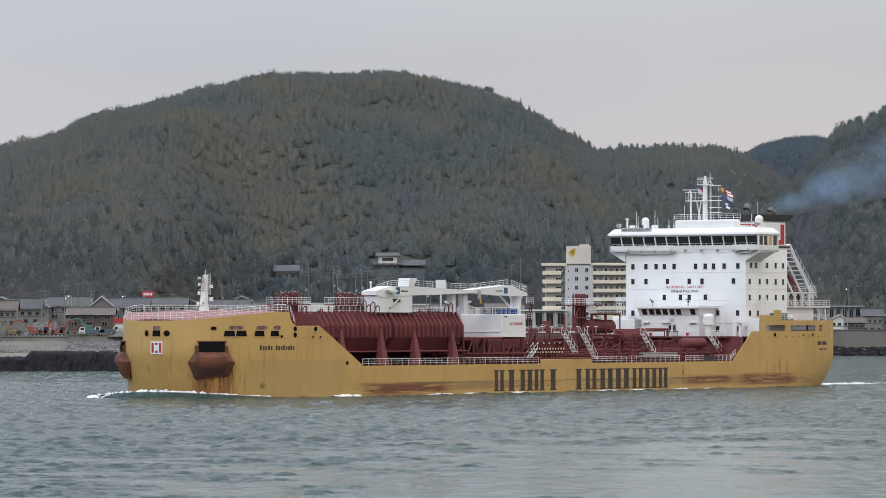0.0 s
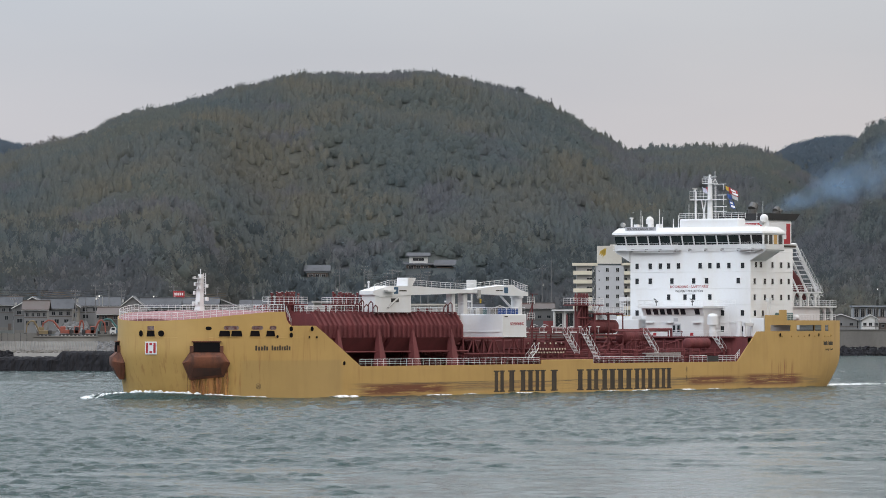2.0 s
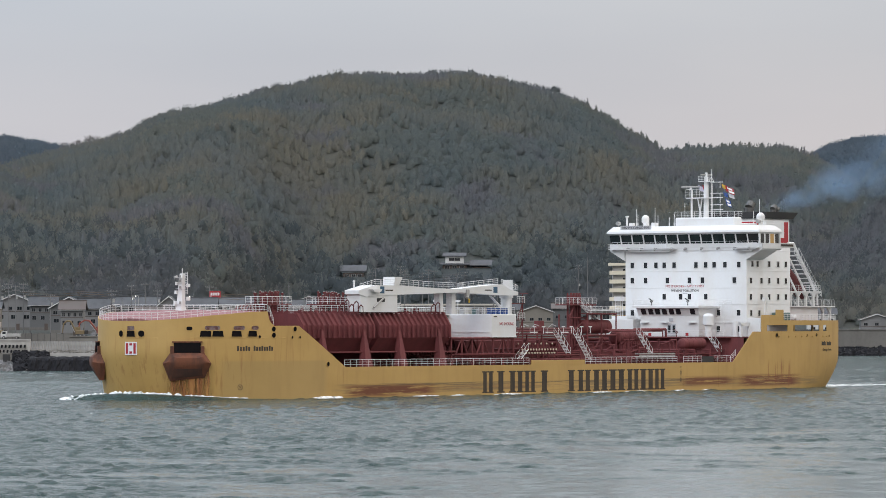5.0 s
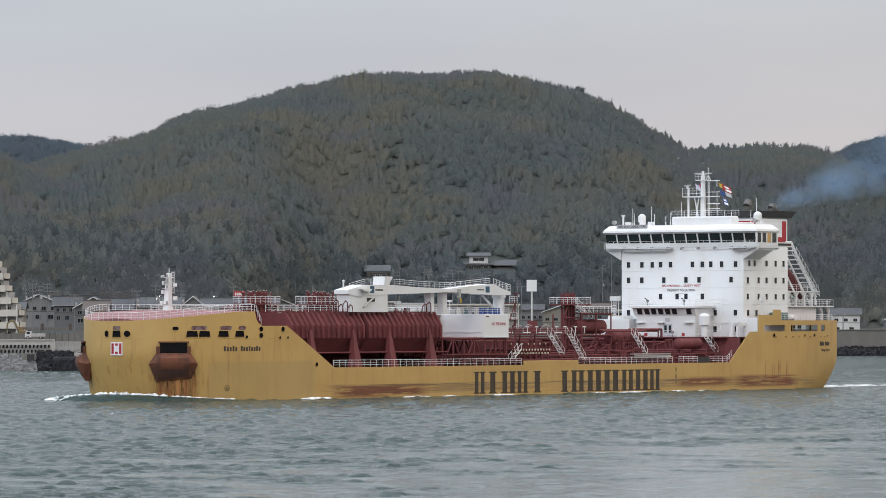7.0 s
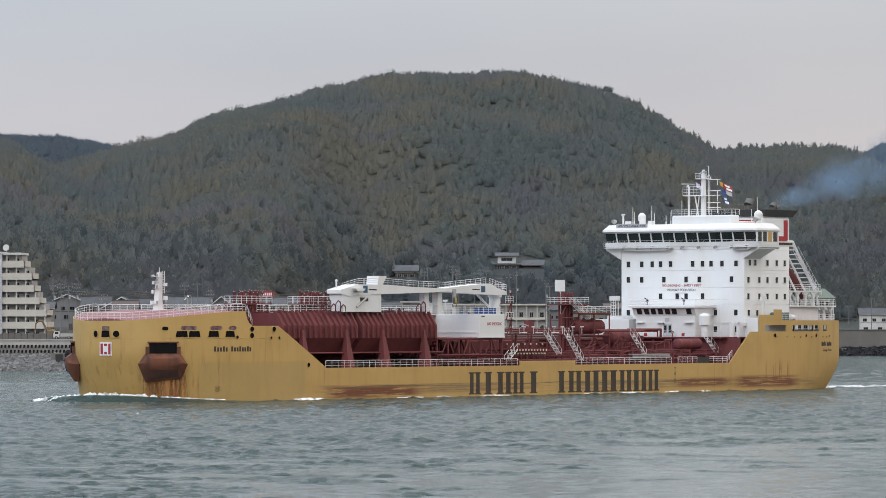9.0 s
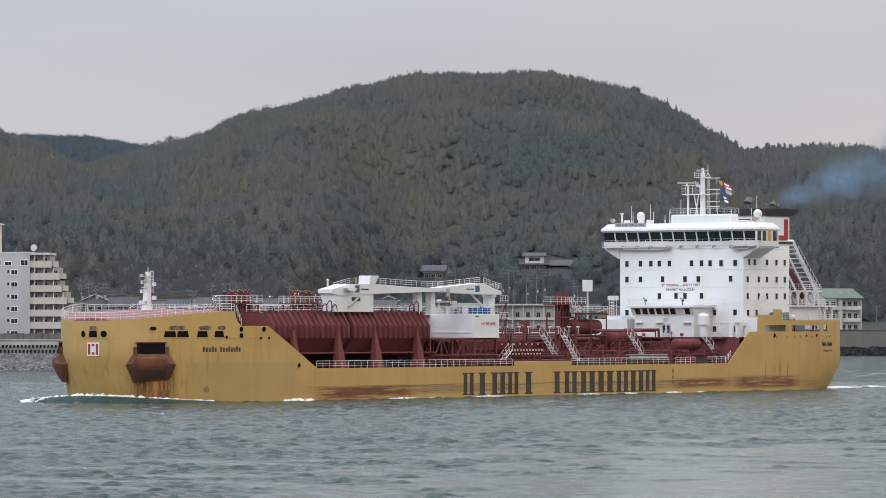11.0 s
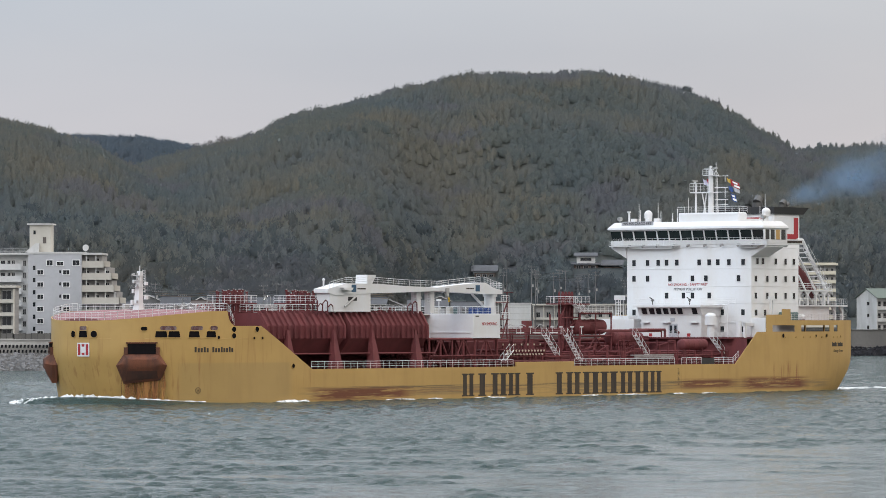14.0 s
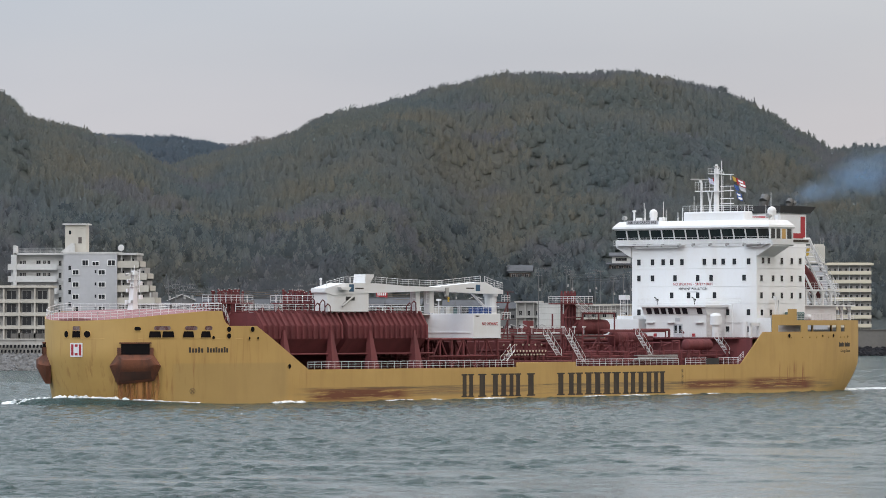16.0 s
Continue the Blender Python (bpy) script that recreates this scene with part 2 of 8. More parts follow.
UNDERGROWTH = foliage_material("undergrowth", (0.184, 0.210, 0.220), (0.204, 0.218, 0.208), (0.228, 0.224, 0.194), MAUVE, 0.018)
CONCRETE = painted("weathered_concrete", (0.43, 0.415, 0.39), (0.20, 0.19, 0.175), 0.85, 0.15, 0.7, 0.2)
CREAM = painted("cream_render", (0.53, 0.505, 0.45), (0.30, 0.27, 0.23), 0.8, 0.12, 0.4, 0.1)
GREYWALL = painted("grey_render", (0.46, 0.465, 0.485), (0.25, 0.25, 0.26), 0.8, 0.12, 0.4, 0.1)
WHITEWALL = painted("off_white_render", (0.58, 0.58, 0.57), (0.28, 0.27, 0.25), 0.8, 0.12, 0.5, 0.1)
SLATE = painted("grey_roof_tiles", (0.078, 0.082, 0.09), (0.03, 0.03, 0.034), 0.75, 0.5, 0.5, 0.2)
STONE = painted("dark_riprap_stone", (0.021, 0.021, 0.024), (0.010, 0.010, 0.012), 0.95, 0.4, 0.7, 0.4)
STONE.node_tree.nodes["Principled BSDF"].inputs["Specular IOR Level"].default_value = 0.15


# ---- mesh helpers ----
class Build:
    """Collects solids into one mesh."""

    def __init__(self):
        self.v, self.f = [], []

    def put(self, verts, faces):
        n = len(self.v)
        self.v.extend(tuple(p) for p in verts)
        self.f.extend(tuple(i + n for i in f) for f in faces)
        return self

    def box(self, x0, x1, y0, y1, z0, z1, c=0.0):
        """A box; with c its four upright edges and its top edge are chamfered."""
        if not c:
            return self.prism([(x0, y0), (x1, y0), (x1, y1), (x0, y1)], z0, z1)
        ring = lambda d: [(x0 + d, y0 + c), (x0 + c, y0 + d), (x1 - c, y0 + d), (x1 - d, y0 + c), (x1 - d, y1 - c), (x1 - c, y1 - d), (x0 + c, y1 - d), (x0 + d, y1 - c)]
        rings = [[(x, y, z) for x, y in ring(d)] for d, z in ((0, z0), (0, z1 - c), (c * 0.7, z1))]
        return self.loft(rings)

    def prism(self, pts, a, b, axis="z"):
        put = {"z": lambda p, h: (p[0], p[1], h), "y": lambda p, h: (p[0], h, p[1]), "x": lambda p, h: (h, p[0], p[1])}[axis]
        return self.loft([[put(p, a) for p in pts], [put(p, b) for p in pts]])

    def loft(self, rings, caps=True):
        n = len(rings[0])
        faces = [(k * n + i, k * n + (i + 1) % n, (k + 1) * n + (i + 1) % n, (k + 1) * n + i) for k in range(len(rings) - 1) for i in range(n)]
        if caps:
            faces += [tuple(reversed(range(n))), tuple(range((len(rings) - 1) * n, len(rings) * n))]
        return self.put([p for r in rings for p in r], faces)

    def rod(self, p, q, r, n=6, r2=None):
        p, q = Vector(p), Vector(q)
        d = (q - p).normalized()
        a = d.orthogonal().normalized() if abs(d.z) < 0.99 else Vector((1, 0, 0))
        b = d.cross(a)
        rings = []
        for c, rr in ((p, r), (q, r if r2 is None else r2)):
            rings.append([c + (a * math.cos(2 * math.pi * (i + 0.5) / n) + b * math.sin(2 * math.pi * (i + 0.5) / n)) * rr for i in range(n)])
        return self.loft(rings)

    def pipe(self, pts, r, n=6):
        for p, q in zip(pts, pts[1:]):
            self.rod(p, q, r, n)
        return self

    def ball(self, c, r, n=12, m=8, squash=1.0):
        rings = []
        for j in range(m + 1):
            a = math.pi * min(max(j / m, 0.02), 0.98) - math.pi / 2
            rings.append([(c[0] + r * math.cos(a) * math.cos(2 * math.pi * i / n), c[1] + r * math.cos(a) * math.sin(2 * math.pi * i / n), c[2] + r * squash * math.sin(a)) for i in range(n)])
        return self.loft(rings)

    def drum(self, p, q, r, n=18, dome=0.35):
        """A cylinder with domed ends."""
        p, q = Vector(p), Vector(q)
        d = (q - p).normalized()
        a = Vector((0, 0, 1)) if abs(d.z) < 0.9 else Vector((1, 0, 0))
        b = d.cross(a)
        rings = []
        for c, s, k in ((p, -dome, 0.05), (p, -dome * 0.85, 0.5), (p, -dome * 0.5, 0.83), (p, 0, 1), (q, 0, 1), (q, dome * 0.5, 0.83), (q, dome * 0.85, 0.5), (q, dome, 0.05)):
            rings.append([c + d * s * r + (a * math.cos(2 * math.pi * i / n) + b * math.sin(2 * math.pi * i / n)) * r * k for i in range(n)])
        return self.loft(rings)

    def rails(self, pts, height=1.1, step=1.6, r=0.035, bars=3):
        """Guard rails along a line of foot points."""
        r *= 0.82
        pts = [Vector(p) for p in pts]
        up = Vector((0, 0, height))
        for k in range(bars):
            self.pipe([p + up * ((k + 1) / bars) for p in pts], r * (1.15 if k == bars - 1 else 0.8), 4)
        for p, q in zip(pts, pts[1:]):
            n = max(1, round((q - p).length / step))
            for i in range(n + 1):
                c = p.lerp(q, i / n)
                self.rod(c, c + up, r, 4)
        return self

    def stairs(self, p, q, width, side):
        """A steep ladder stair from p up to q with stringers, treads and hand rails; side: unit vector across it."""
        p, q, s = Vector(p), Vector(q), Vector(side) * width / 2
        for k in (-1, 1):
            self.rod(p + s * k, q + s * k, 0.07, 4)
            self.rod(p + s * k + Vector((0, 0, 1.0)), q + s * k + Vector((0, 0, 1.0)), 0.04, 4)
            n = max(2, round((q - p).length / 1.3))
            for i in range(n + 1):
                c = p.lerp(q, i / n) + s * k
                self.rod(c, c + Vector((0, 0, 1.0)), 0.035, 4)
        n = max(3, round(abs(q.z - p.z) / 0.24))
        for i in range(1, n):
            c = p.lerp(q, i / n)
            self.rod(c - s, c + s, 0.05, 4)
        return self


def part(name, b, material, parent=None, label="", smooth=False):
    """Links what b holds as one mesh object under a thing or a part."""
    me = bpy.data.meshes.new(name)
    me.from_pydata(b.v, [], b.f)
    me.update()
    bm = bmesh.new()
    bm.from_mesh(me)
    bmesh.ops.recalc_face_normals(bm, faces=bm.faces)
    bm.to_mesh(me)
    bm.free()
    if smooth:
        me.polygons.foreach_set("use_smooth", [True] * len(me.polygons))
        me.set_sharp_from_angle(angle=radians(35))
    me.materials.append(material)
    ob = new(name, me)
    ob.parent = parent
    if label:
        ob["label"] = label
    return ob


def thing(name, label, category, at=None, group="", kind=""):
    ob = new(name)
    if at is not None:
        ob.matrix_world = at
    return tagged(ob, label, category, group, kind)




def smoke_material():
    """Thin blue exhaust haze, soft at its edges and broken by noise."""
    m = bpy.data.materials.new("thin_blue_exhaust_smoke")
    m.use_nodes = True
    nt = m.node_tree
    nt.nodes.remove(nt.nodes["Principled BSDF"])
    co = nt.nodes.new("ShaderNodeTexCoord")
    se = nt.nodes.new("ShaderNodeSeparateXYZ")
    nt.links.new(co.outputs["Object"], se.inputs["Vector"])
    back = calc(nt, "SUBTRACT", 9.0, se.outputs["X"])
    axis = calc(nt, "ADD", 32.6, calc(nt, "MULTIPLY", back, 0.225))
    half = calc(nt, "ADD", 0.8, calc(nt, "MULTIPLY", back, 0.135))
    v = calc(nt, "DIVIDE", calc(nt, "SUBTRACT", se.outputs["Z"], axis), half)
    soft = calc(nt, "MAXIMUM", calc(nt, "SUBTRACT", 1.0, calc(nt, "MULTIPLY", v, v)), 0.0)
    puff = ramp(nt, noise_of(nt, 0.16, 5.0, (1, 1, 1.4), 0.6), [(0.34, (0, 0, 0)), (0.66, (1, 1, 1))])
    fade = ramp(nt, calc(nt, "DIVIDE", back, 75.0), [(0.0, (0.0, 0.0, 0.0)), (0.10, (0.7, 0.7, 0.7)), (0.35, (0.85, 0.85, 0.85)), (1.0, (0, 0, 0))])
    a = calc(nt, "MULTIPLY", calc(nt, "MULTIPLY", soft, puff), calc(nt, "MULTIPLY", fade, 0.58))
    tp = nt.nodes.new("ShaderNodeBsdfTransparent")
    df = nt.nodes.new("ShaderNodeBsdfDiffuse")
    df.inputs["Color"].default_value = (0.26, 0.38, 0.53, 1)
    tl = nt.nodes.new("ShaderNodeBsdfTranslucent")
    tl.inputs["Color"].default_value = (0.26, 0.38, 0.53, 1)
    m1, m2 = nt.nodes.new("ShaderNodeMixShader"), nt.nodes.new("ShaderNodeMixShader")
    nt.links.new(df.outputs[0], m1.inputs[1])
    nt.links.new(tl.outputs[0], m1.inputs[2])
    nt.links.new(a, m2.inputs[0])
    nt.links.new(tp.outputs[0], m2.inputs[1])
    nt.links.new(m1.outputs[0], m2.inputs[2])
    nt.links.new(m2.outputs[0], nt.nodes["Material Output"].inputs["Surface"])
    return m


SMOKE = smoke_material()
# ---- the tanker: x forward from the stern, y to port, z up from the waterline ----
ship = thing("tanker_ship", "mustard yellow chemical tanker with white bridge under way", "ship")
CARRIED = [ship]
BEAM = 16.1


def half_breadth(x, z):
    """Half breadth of the hull at a station and height."""
    if x > 158:
        length = 24.6 + 2.4 * min(1.0, max(0.0, z + 1) / 8)
        k = min(1.0, (x - 158) / length)
        return BEAM * max(0.0, 1 - k ** 2.15) ** (1 / 2.15)
    if x < 24:
        low = min(1.0, max(0.0, (6.5 - z) / 8))
        k = (24 - x) / 24
        return BEAM * (1 - (0.16 + 0.22 * low ** 2) * k ** (2.6 - 0.6 * low))
    return BEAM


def bow_end(z):
    return 158 + 24.6 + 2.4 * min(1.0, max(0.0, z + 1) / 8)


def sheer(x):
    """Height of the top edge of the side plating."""
    line = [(-1, 12.2), (22.86, 12.2), (22.87, 14.1), (25.4, 14.1), (25.41, 13.15), (30.15, 13.15), (30.16, 10.2), (33.0, 10.2), (39.6, 4.85), (151.1, 4.85),
            (162.6, 11.3), (167.8, 11.3), (168.4, 11.7), (168.8, 12.3), (169.1, 13.5), (172, 13.45), (178, 12.9), (182, 12.4), (186, 11.9)]
    for (x0, z0), (x1, z1) in zip(line, line[1:]):
        if x <= x1:
            return z0 + (z1 - z0) * max(0.0, (x - x0)) / (x1 - x0)
    return line[-1][1]


STERN_PORTS = [(21.5, 28.4), (9.6, 19.5), (6.3, 8.0)]


def hull():
    stations = [0.0, 1.5, 3, 5, 6.3, 8.0, 9.6, 12, 15, 17.5, 19.5, 21.5, 22.86, 22.87, 25.4, 25.41, 28.4, 30.15, 30.16, 33, 35, 37, 39.6]
    stations += [39.6 + (151.1 - 39.6) * i / 24 for i in range(1, 25)] + [154, 157, 160, 162.6, 165, 167, 167.8, 168.4, 168.8, 169.1]
    n_bow = 26
    levels = [-3, -1.5, 0, 1.2, 2.4, 3.6, 4.85, 6, 7.2, 8.4, 9.4, 10.25, 11.33, 12.2, 13.15, 14.1]
    b = Build()
    cols = []
    for x in stations:
        col = []
        for z in levels:
            zz = min(z, sheer(x))
            xx = x + (max(0.0, (4.5 - zz)) * 0.55 * max(0.0, 1 - x / 9) if x < 9 else 0)
            col.append((xx, half_breadth(xx, zz), zz))
        cols.append(col)
    for i in range(1, n_bow + 1):
        a = math.pi / 2 * i / n_bow
        col = []
        for z in levels:
            x = 169.1
            for _ in range(4):
                zz = min(z, sheer(x))
                x = 169.1 + (bow_end(zz) - 169.1) * math.sin(a) ** 1.15
            y = 0.0 if i == n_bow else half_breadth(x, zz)
            col.append((x, y, zz))
        cols.append(col)
    m = len(levels)

    def skip(i, j):
        if levels[j] != 10.25:
            return False
        x = (cols[i][j][0] + cols[i + 1][j][0]) / 2
        return any(p < x < q for p, q in STERN_PORTS)

    for side in (1, -1):
        verts = [(x, y * side, z) for col in cols for x, y, z in col]
        faces = []
        for i in range(len(cols) - 1):
            for j in range(m - 1):
                if skip(i, j):
                    continue
                q = (i * m + j, (i + 1) * m + j, (i + 1) * m + j + 1, i * m + j + 1)
                zs = [verts[k] for k in q]
                if (Vector(zs[0]) - Vector(zs[3])).length < 1e-4 and (Vector(zs[1]) - Vector(zs[2])).length < 1e-4:
                    continue
                faces.append(q)
        b.put(verts, faces)
    # transom
    c0 = cols[0]
    b.put([(p[0], p[1], p[2]) for p in c0] + [(p[0], -p[1], p[2]) for p in c0], [(j, j + 1, m + j + 1, m + j) for j in range(m - 1) if levels[j] != 10.25])
    me = bpy.data.meshes.new("hull")
    me.from_pydata(b.v, [], b.f)
    bm = bmesh.new()
    bm.from_mesh(me)
    bmesh.ops.remove_doubles(bm, verts=bm.verts, dist=0.002)
    bmesh.ops.dissolve_degenerate(bm, edges=bm.edges, dist=0.001)
    bmesh.ops.recalc_face_normals(bm, faces=bm.faces)
    bm.to_mesh(me)
    bm.free()
    me.polygons.foreach_set("use_smooth", [p.center.x > 150 for p in me.polygons])
    me.set_sharp_from_angle(angle=radians(40))
    me.materials.append(HULL)
    ob = new("hull", me)
    ob.parent = ship
    thick = ob.modifiers.new("plating", "SOLIDIFY")
    thick.thickness, thick.offset = 0.12, -1
    crisp = ob.modifiers.new("crisp_edges", "EDGE_SPLIT")
    crisp.split_angle = radians(30)
    ob["label"] = "mustard yellow hull plating streaked with rust"
    return ob


hull_ob = hull()


def hull_line(x0, x1, n, inset=0.25, rise=0.0, side=1):
    """Points along the top edge of the side plating."""
    pts = []
    for i in range(n + 1):
        x = x0 + (x1 - x0) * i / n
        z = sheer(x)
        pts.append((x, side * max(0.0, half_breadth(x, z) - inset), z + rise))
    return pts


def deck_strip(name, xs, height, material, inset=0.06, camber=0.0, thick=0.15, label=""):
    """A deck plate between the two sides."""
    b = Build()
    top = []
    for x in xs:
        z = height(x)
        y = max(0.02, half_breadth(x, z) - inset)
        top.append([(x, -y, z), (x, -y * 0.5, z + camber * 0.75), (x, 0, z + camber), (x, y * 0.5, z + camber * 0.75), (x, y, z), (x, y, z - thick), (x, -y, z - thick)])
    b.loft(top)
    return part(name, b, material, ship, label)


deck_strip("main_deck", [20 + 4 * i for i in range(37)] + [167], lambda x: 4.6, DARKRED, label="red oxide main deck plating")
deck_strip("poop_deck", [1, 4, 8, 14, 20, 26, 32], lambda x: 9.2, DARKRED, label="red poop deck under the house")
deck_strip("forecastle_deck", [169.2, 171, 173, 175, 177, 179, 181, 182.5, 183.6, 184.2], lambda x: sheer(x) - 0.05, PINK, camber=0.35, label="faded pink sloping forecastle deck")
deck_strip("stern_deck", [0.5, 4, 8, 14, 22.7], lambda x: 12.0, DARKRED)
# bulkheads that close the raised ends
part("forecastle_bulkhead", Build().box(168.7, 169.0, -14.6, 14.6, 4.6, 13.3), RED, ship)
part("poop_bulkhead", Build().box(35.8, 36.0, -15.9, 15.9, 4.6, 7.6).box(35.8, 36.0, -15.9, 15.9, 7.6, 9.1), RED, ship)
part("steering_house", Build().box(12.0, 14.5, -9.0, 9.0, 9.2, 12.0), WHITE, ship)


for y in (-12.5, -8, -4, 0, 4, 8, 12):
    part("transom_post", Build().box(0.02, 0.3, y - 0.15, y + 0.15, 10.1, 11.45), HULL, ship)


# ---- the white house ----
def house():
    b = Build()
    b.box(15.8, 30.4, -13.1, 13.1, 9.2, 25.3, 0.12)
    ob = part("deckhouse", b, WHITE, ship, "white five storey deckhouse with small square windows", True)
    return ob


deckhouse = house()


def window(face, u, z, w=0.75, h=1.0, parent=None):
    """A small square window: proud frame, recessed dark glass."""
    b, g = Build(), Build()
    t = 0.09
    for a0, a1, z0, z1 in ((u - w / 2 - t, u + w / 2 + t, z + h / 2, z + h / 2 + t), (u - w / 2 - t, u + w / 2 + t, z - h / 2 - t, z - h / 2),
                           (u - w / 2 - t, u - w / 2, z - h / 2, z + h / 2), (u + w / 2, u + w / 2 + t, z - h / 2, z + h / 2)):
        if face[0] == "x":
            b.box(face[1], face[1] + 0.07, a0, a1, z0, z1)
        else:
            b.box(a0, a1, face[1], face[1] + 0.07, z0, z1)
    if face[0] == "x":
        g.box(face[1] + 0.004, face[1] + 0.03, u - w / 2, u + w / 2, z - h / 2, z + h / 2)
    else:
        g.box(u - w / 2, u + w / 2, face[1] + 0.004, face[1] + 0.03, z - h / 2, z + h / 2)
    pane = part("window", g, GLASSDARK, parent or deckhouse)
    part("window_frame", b, WHITE, parent or deckhouse)
    return pane


FRONT, SIDE = ("x", 30.4), ("y", 13.1)
for z, ys in ((22.15, (-11.5, -8.6, -6.35, -4.55, -2.4, 2.3, 4.4, 6.2, 8.5, 11.45)), (19.4, (-11.5, -8.6, -3.85, 0.9, 3.7, 10.5)),
              (16.45, (-4.55, -1.0, 0.9, 4.4)), (13.55, (-11.5, 7.1, 11.4)), (10.65, (7.1, 11.4))):
    for y in ys:
        window(FRONT, y, z)
for z, xs in ((22.3, (28.6, 26.9, 23.0, 20.0, 17.4)), (19.3, (29.1, 25.6, 23.0, 20.0, 17.4)), (16.4, (29.1, 25.6, 23.0, 20.0, 17.4)), (13.5, (29.0, 26.3))):
    for x in xs:
        window(SIDE, x, z)


def bridge():
    """Wheelhouse across the full beam with its raked windows and overhanging roof."""
    w = 16.4
    part("bridge_deck", Build().prism([(-w, 25.0), (-w + 0.3, 24.75), (w - 0.3, 24.75), (w, 25.0), (w, 25.25), (-w, 25.25)], 24.0, 30.46, "x"), WHITE, ship, "white bridge wing deck")
    for y0, y1 in ((-16.0, -1.8), (11.0, 16.0)):
        part("wing_platform", Build().box(30.46, 31.7, y0, y1, 25.0, 25.12), WHITE, ship)
        part("railing", Build().rails([(31.65, y0, 25.12), (31.65, y1, 25.12)], 0.9, 1.3, 0.03), WHITE, ship)
        part("gusset", Build().prism([(y0 + 3.5, 25.0), (y1 - 0.5, 25.0), (y1 - 1.5, 24.55), (y0 + 4.5 if y0 < 0 else y0 + 1, 24.55)], 30.46, 31.2, "x"), WHITE, ship)
    body = Build()
    body.prism([(24.5, 25.25), (30.5, 25.25), (30.5, 26.0), (30.2, 26.0), (30.2, 25.3), (24.5, 25.3)], -w, w, "y")
    body.prism([(30.25, 25.25), (30.55, 25.25), (30.6, 25.95), (30.3, 25.95)], -w, w, "y")
    body.box(24.3, 24.6, -w, w, 25.25, 27.7)
    body.box(24.5, 30.5, w - 0.2, w, 25.25, 25.95)
    body.box(24.5, 30.5, -w, -w + 0.2, 25.25, 25.95)
    wheel = part("wheelhouse", body, WHITE, ship, "white wheelhouse with a band of raked windows")
    roof = Build()
    roof.loft([[(23.8, -w + 0.2, z0), (31.0, -w + 0.2, z0), (31.0, w - 0.2, z0), (23.8, w - 0.2, z0)] if k == 0 else
               [(23.8 + d, -w + d, z0), (31.6 - d, -w + d, z0), (31.6 - d, w - d, z0), (23.8 + d, w - d, z0)] for k, (z0, d) in enumerate(((27.65, 0), (27.95, 0.0), (28.3, 0.1), (29.15, 0.9), (29.2, 1.4)))])
    part("bridge_roof", roof, WHITE, ship, "white overhanging bridge roof with sloped fascia")
    n = 13
    for i in range(n):
        y0 = -w + 0.25 + (2 * w - 0.5) * i / n
        y1 = -w + 0.25 + (2 * w - 0.5) * (i + 1) / n - 0.22
        part("bridge_window", Build().prism([(30.42, 26.0), (30.5, 26.0), (30.98, 27.7), (30.90, 27.7)], y0, y1, "y"), BRIDGEGLASS, wheel)
        part("mullion", Build().prism([(30.38, 25.95), (30.62, 25.95), (31.10, 27.7), (30.86, 27.7)], y1, y1 + 0.22, "y"), WHITE, wheel)
    for k in range(4):
        x0 = 24.9 + 1.6 * k
        part("bridge_window", Build().box(x0, x0 + 1.25, w - 0.14, w - 0.06, 26.0, 27.65), AMBER if k == 1 else BRIDGEGLASS, wheel)
        part("mullion", Build().box(x0 + 1.25, x0 + 1.6, w - 0.2, w, 25.95, 27.65), WHITE, wheel)
    # brackets under the wings
    for s in (1, -1):
        b = Build()
        b.prism([(s * 13.1, 25.0), (s * 16.2, 24.9), (s * 16.2, 24.7), (s * 13.1, 23.0)], 25.2, 30.6, "x")
        part("wing_bracket", b, WHITE, ship)
    part("roof_house", Build().box(20.5, 26.9, -3.2, 9.0, 29.0, 29.7, 0.1), WHITE, ship)
    part("monkey_island", Build().box(26.4, 29.0, -3.2, 9.6, 29.0, 30.75, 0.25), WHITE, ship, "white raised house on the bridge roof")
    r = Build().rails([(29, -3.2, 30.75), (29, 9.6, 30.75), (26.5, 9.6, 30.75)], 1.0, 1.5)
    part("railing", r, WHITE, ship)
    part("railing", Build().rails([(30.75, -15.8, 25.6), (30.75, 15.8, 25.6)], 0.75, 1.2, 0.025, 2), WHITE, ship)


bridge()


def deck_tank(x0, x1):
    """Ribbed cargo tank housing with chamfered edges on tall legs."""
    prof = [(13.0, 9.4), (13.0, 11.35), (11.6, 13.25), (-11.6, 13.25), (-13.0, 11.35), (-13.0, 9.4), (-11.3, 7.2), (11.3, 7.2)]
    tank = part("deck_tank", Build().prism(prof, x0, x1, "x"), RED, ship, "red oxide chamfered deck tank with raised ribs")
    n = round((x1 - x0) / 1.27)
    for i in range(n + 1):
        x = x0 + 0.1 + (x1 - x0 - 0.2) * i / n
        wide = (0.16, 0.06, 0.06, 0.10, 0.06)[i % 5]
        out = [(y * 1.030, z + (0.30 if z > 12 else 0.0)) for y, z in prof[:6]]
        b = Build()
        for (ya, za), (yb, zb) in zip(out, out[1:]):
            b.prism([(ya, za), (yb, zb), (yb * 0.97, zb - 0.2 * (zb > 12)), (ya * 0.97, za - 0.2 * (za > 12))], x - wide, x + wide, "x")
        part("rib", b, RED, tank)
    return tank


deck_tank(139.9, 158.3)
deck_tank(119.6, 138.6)
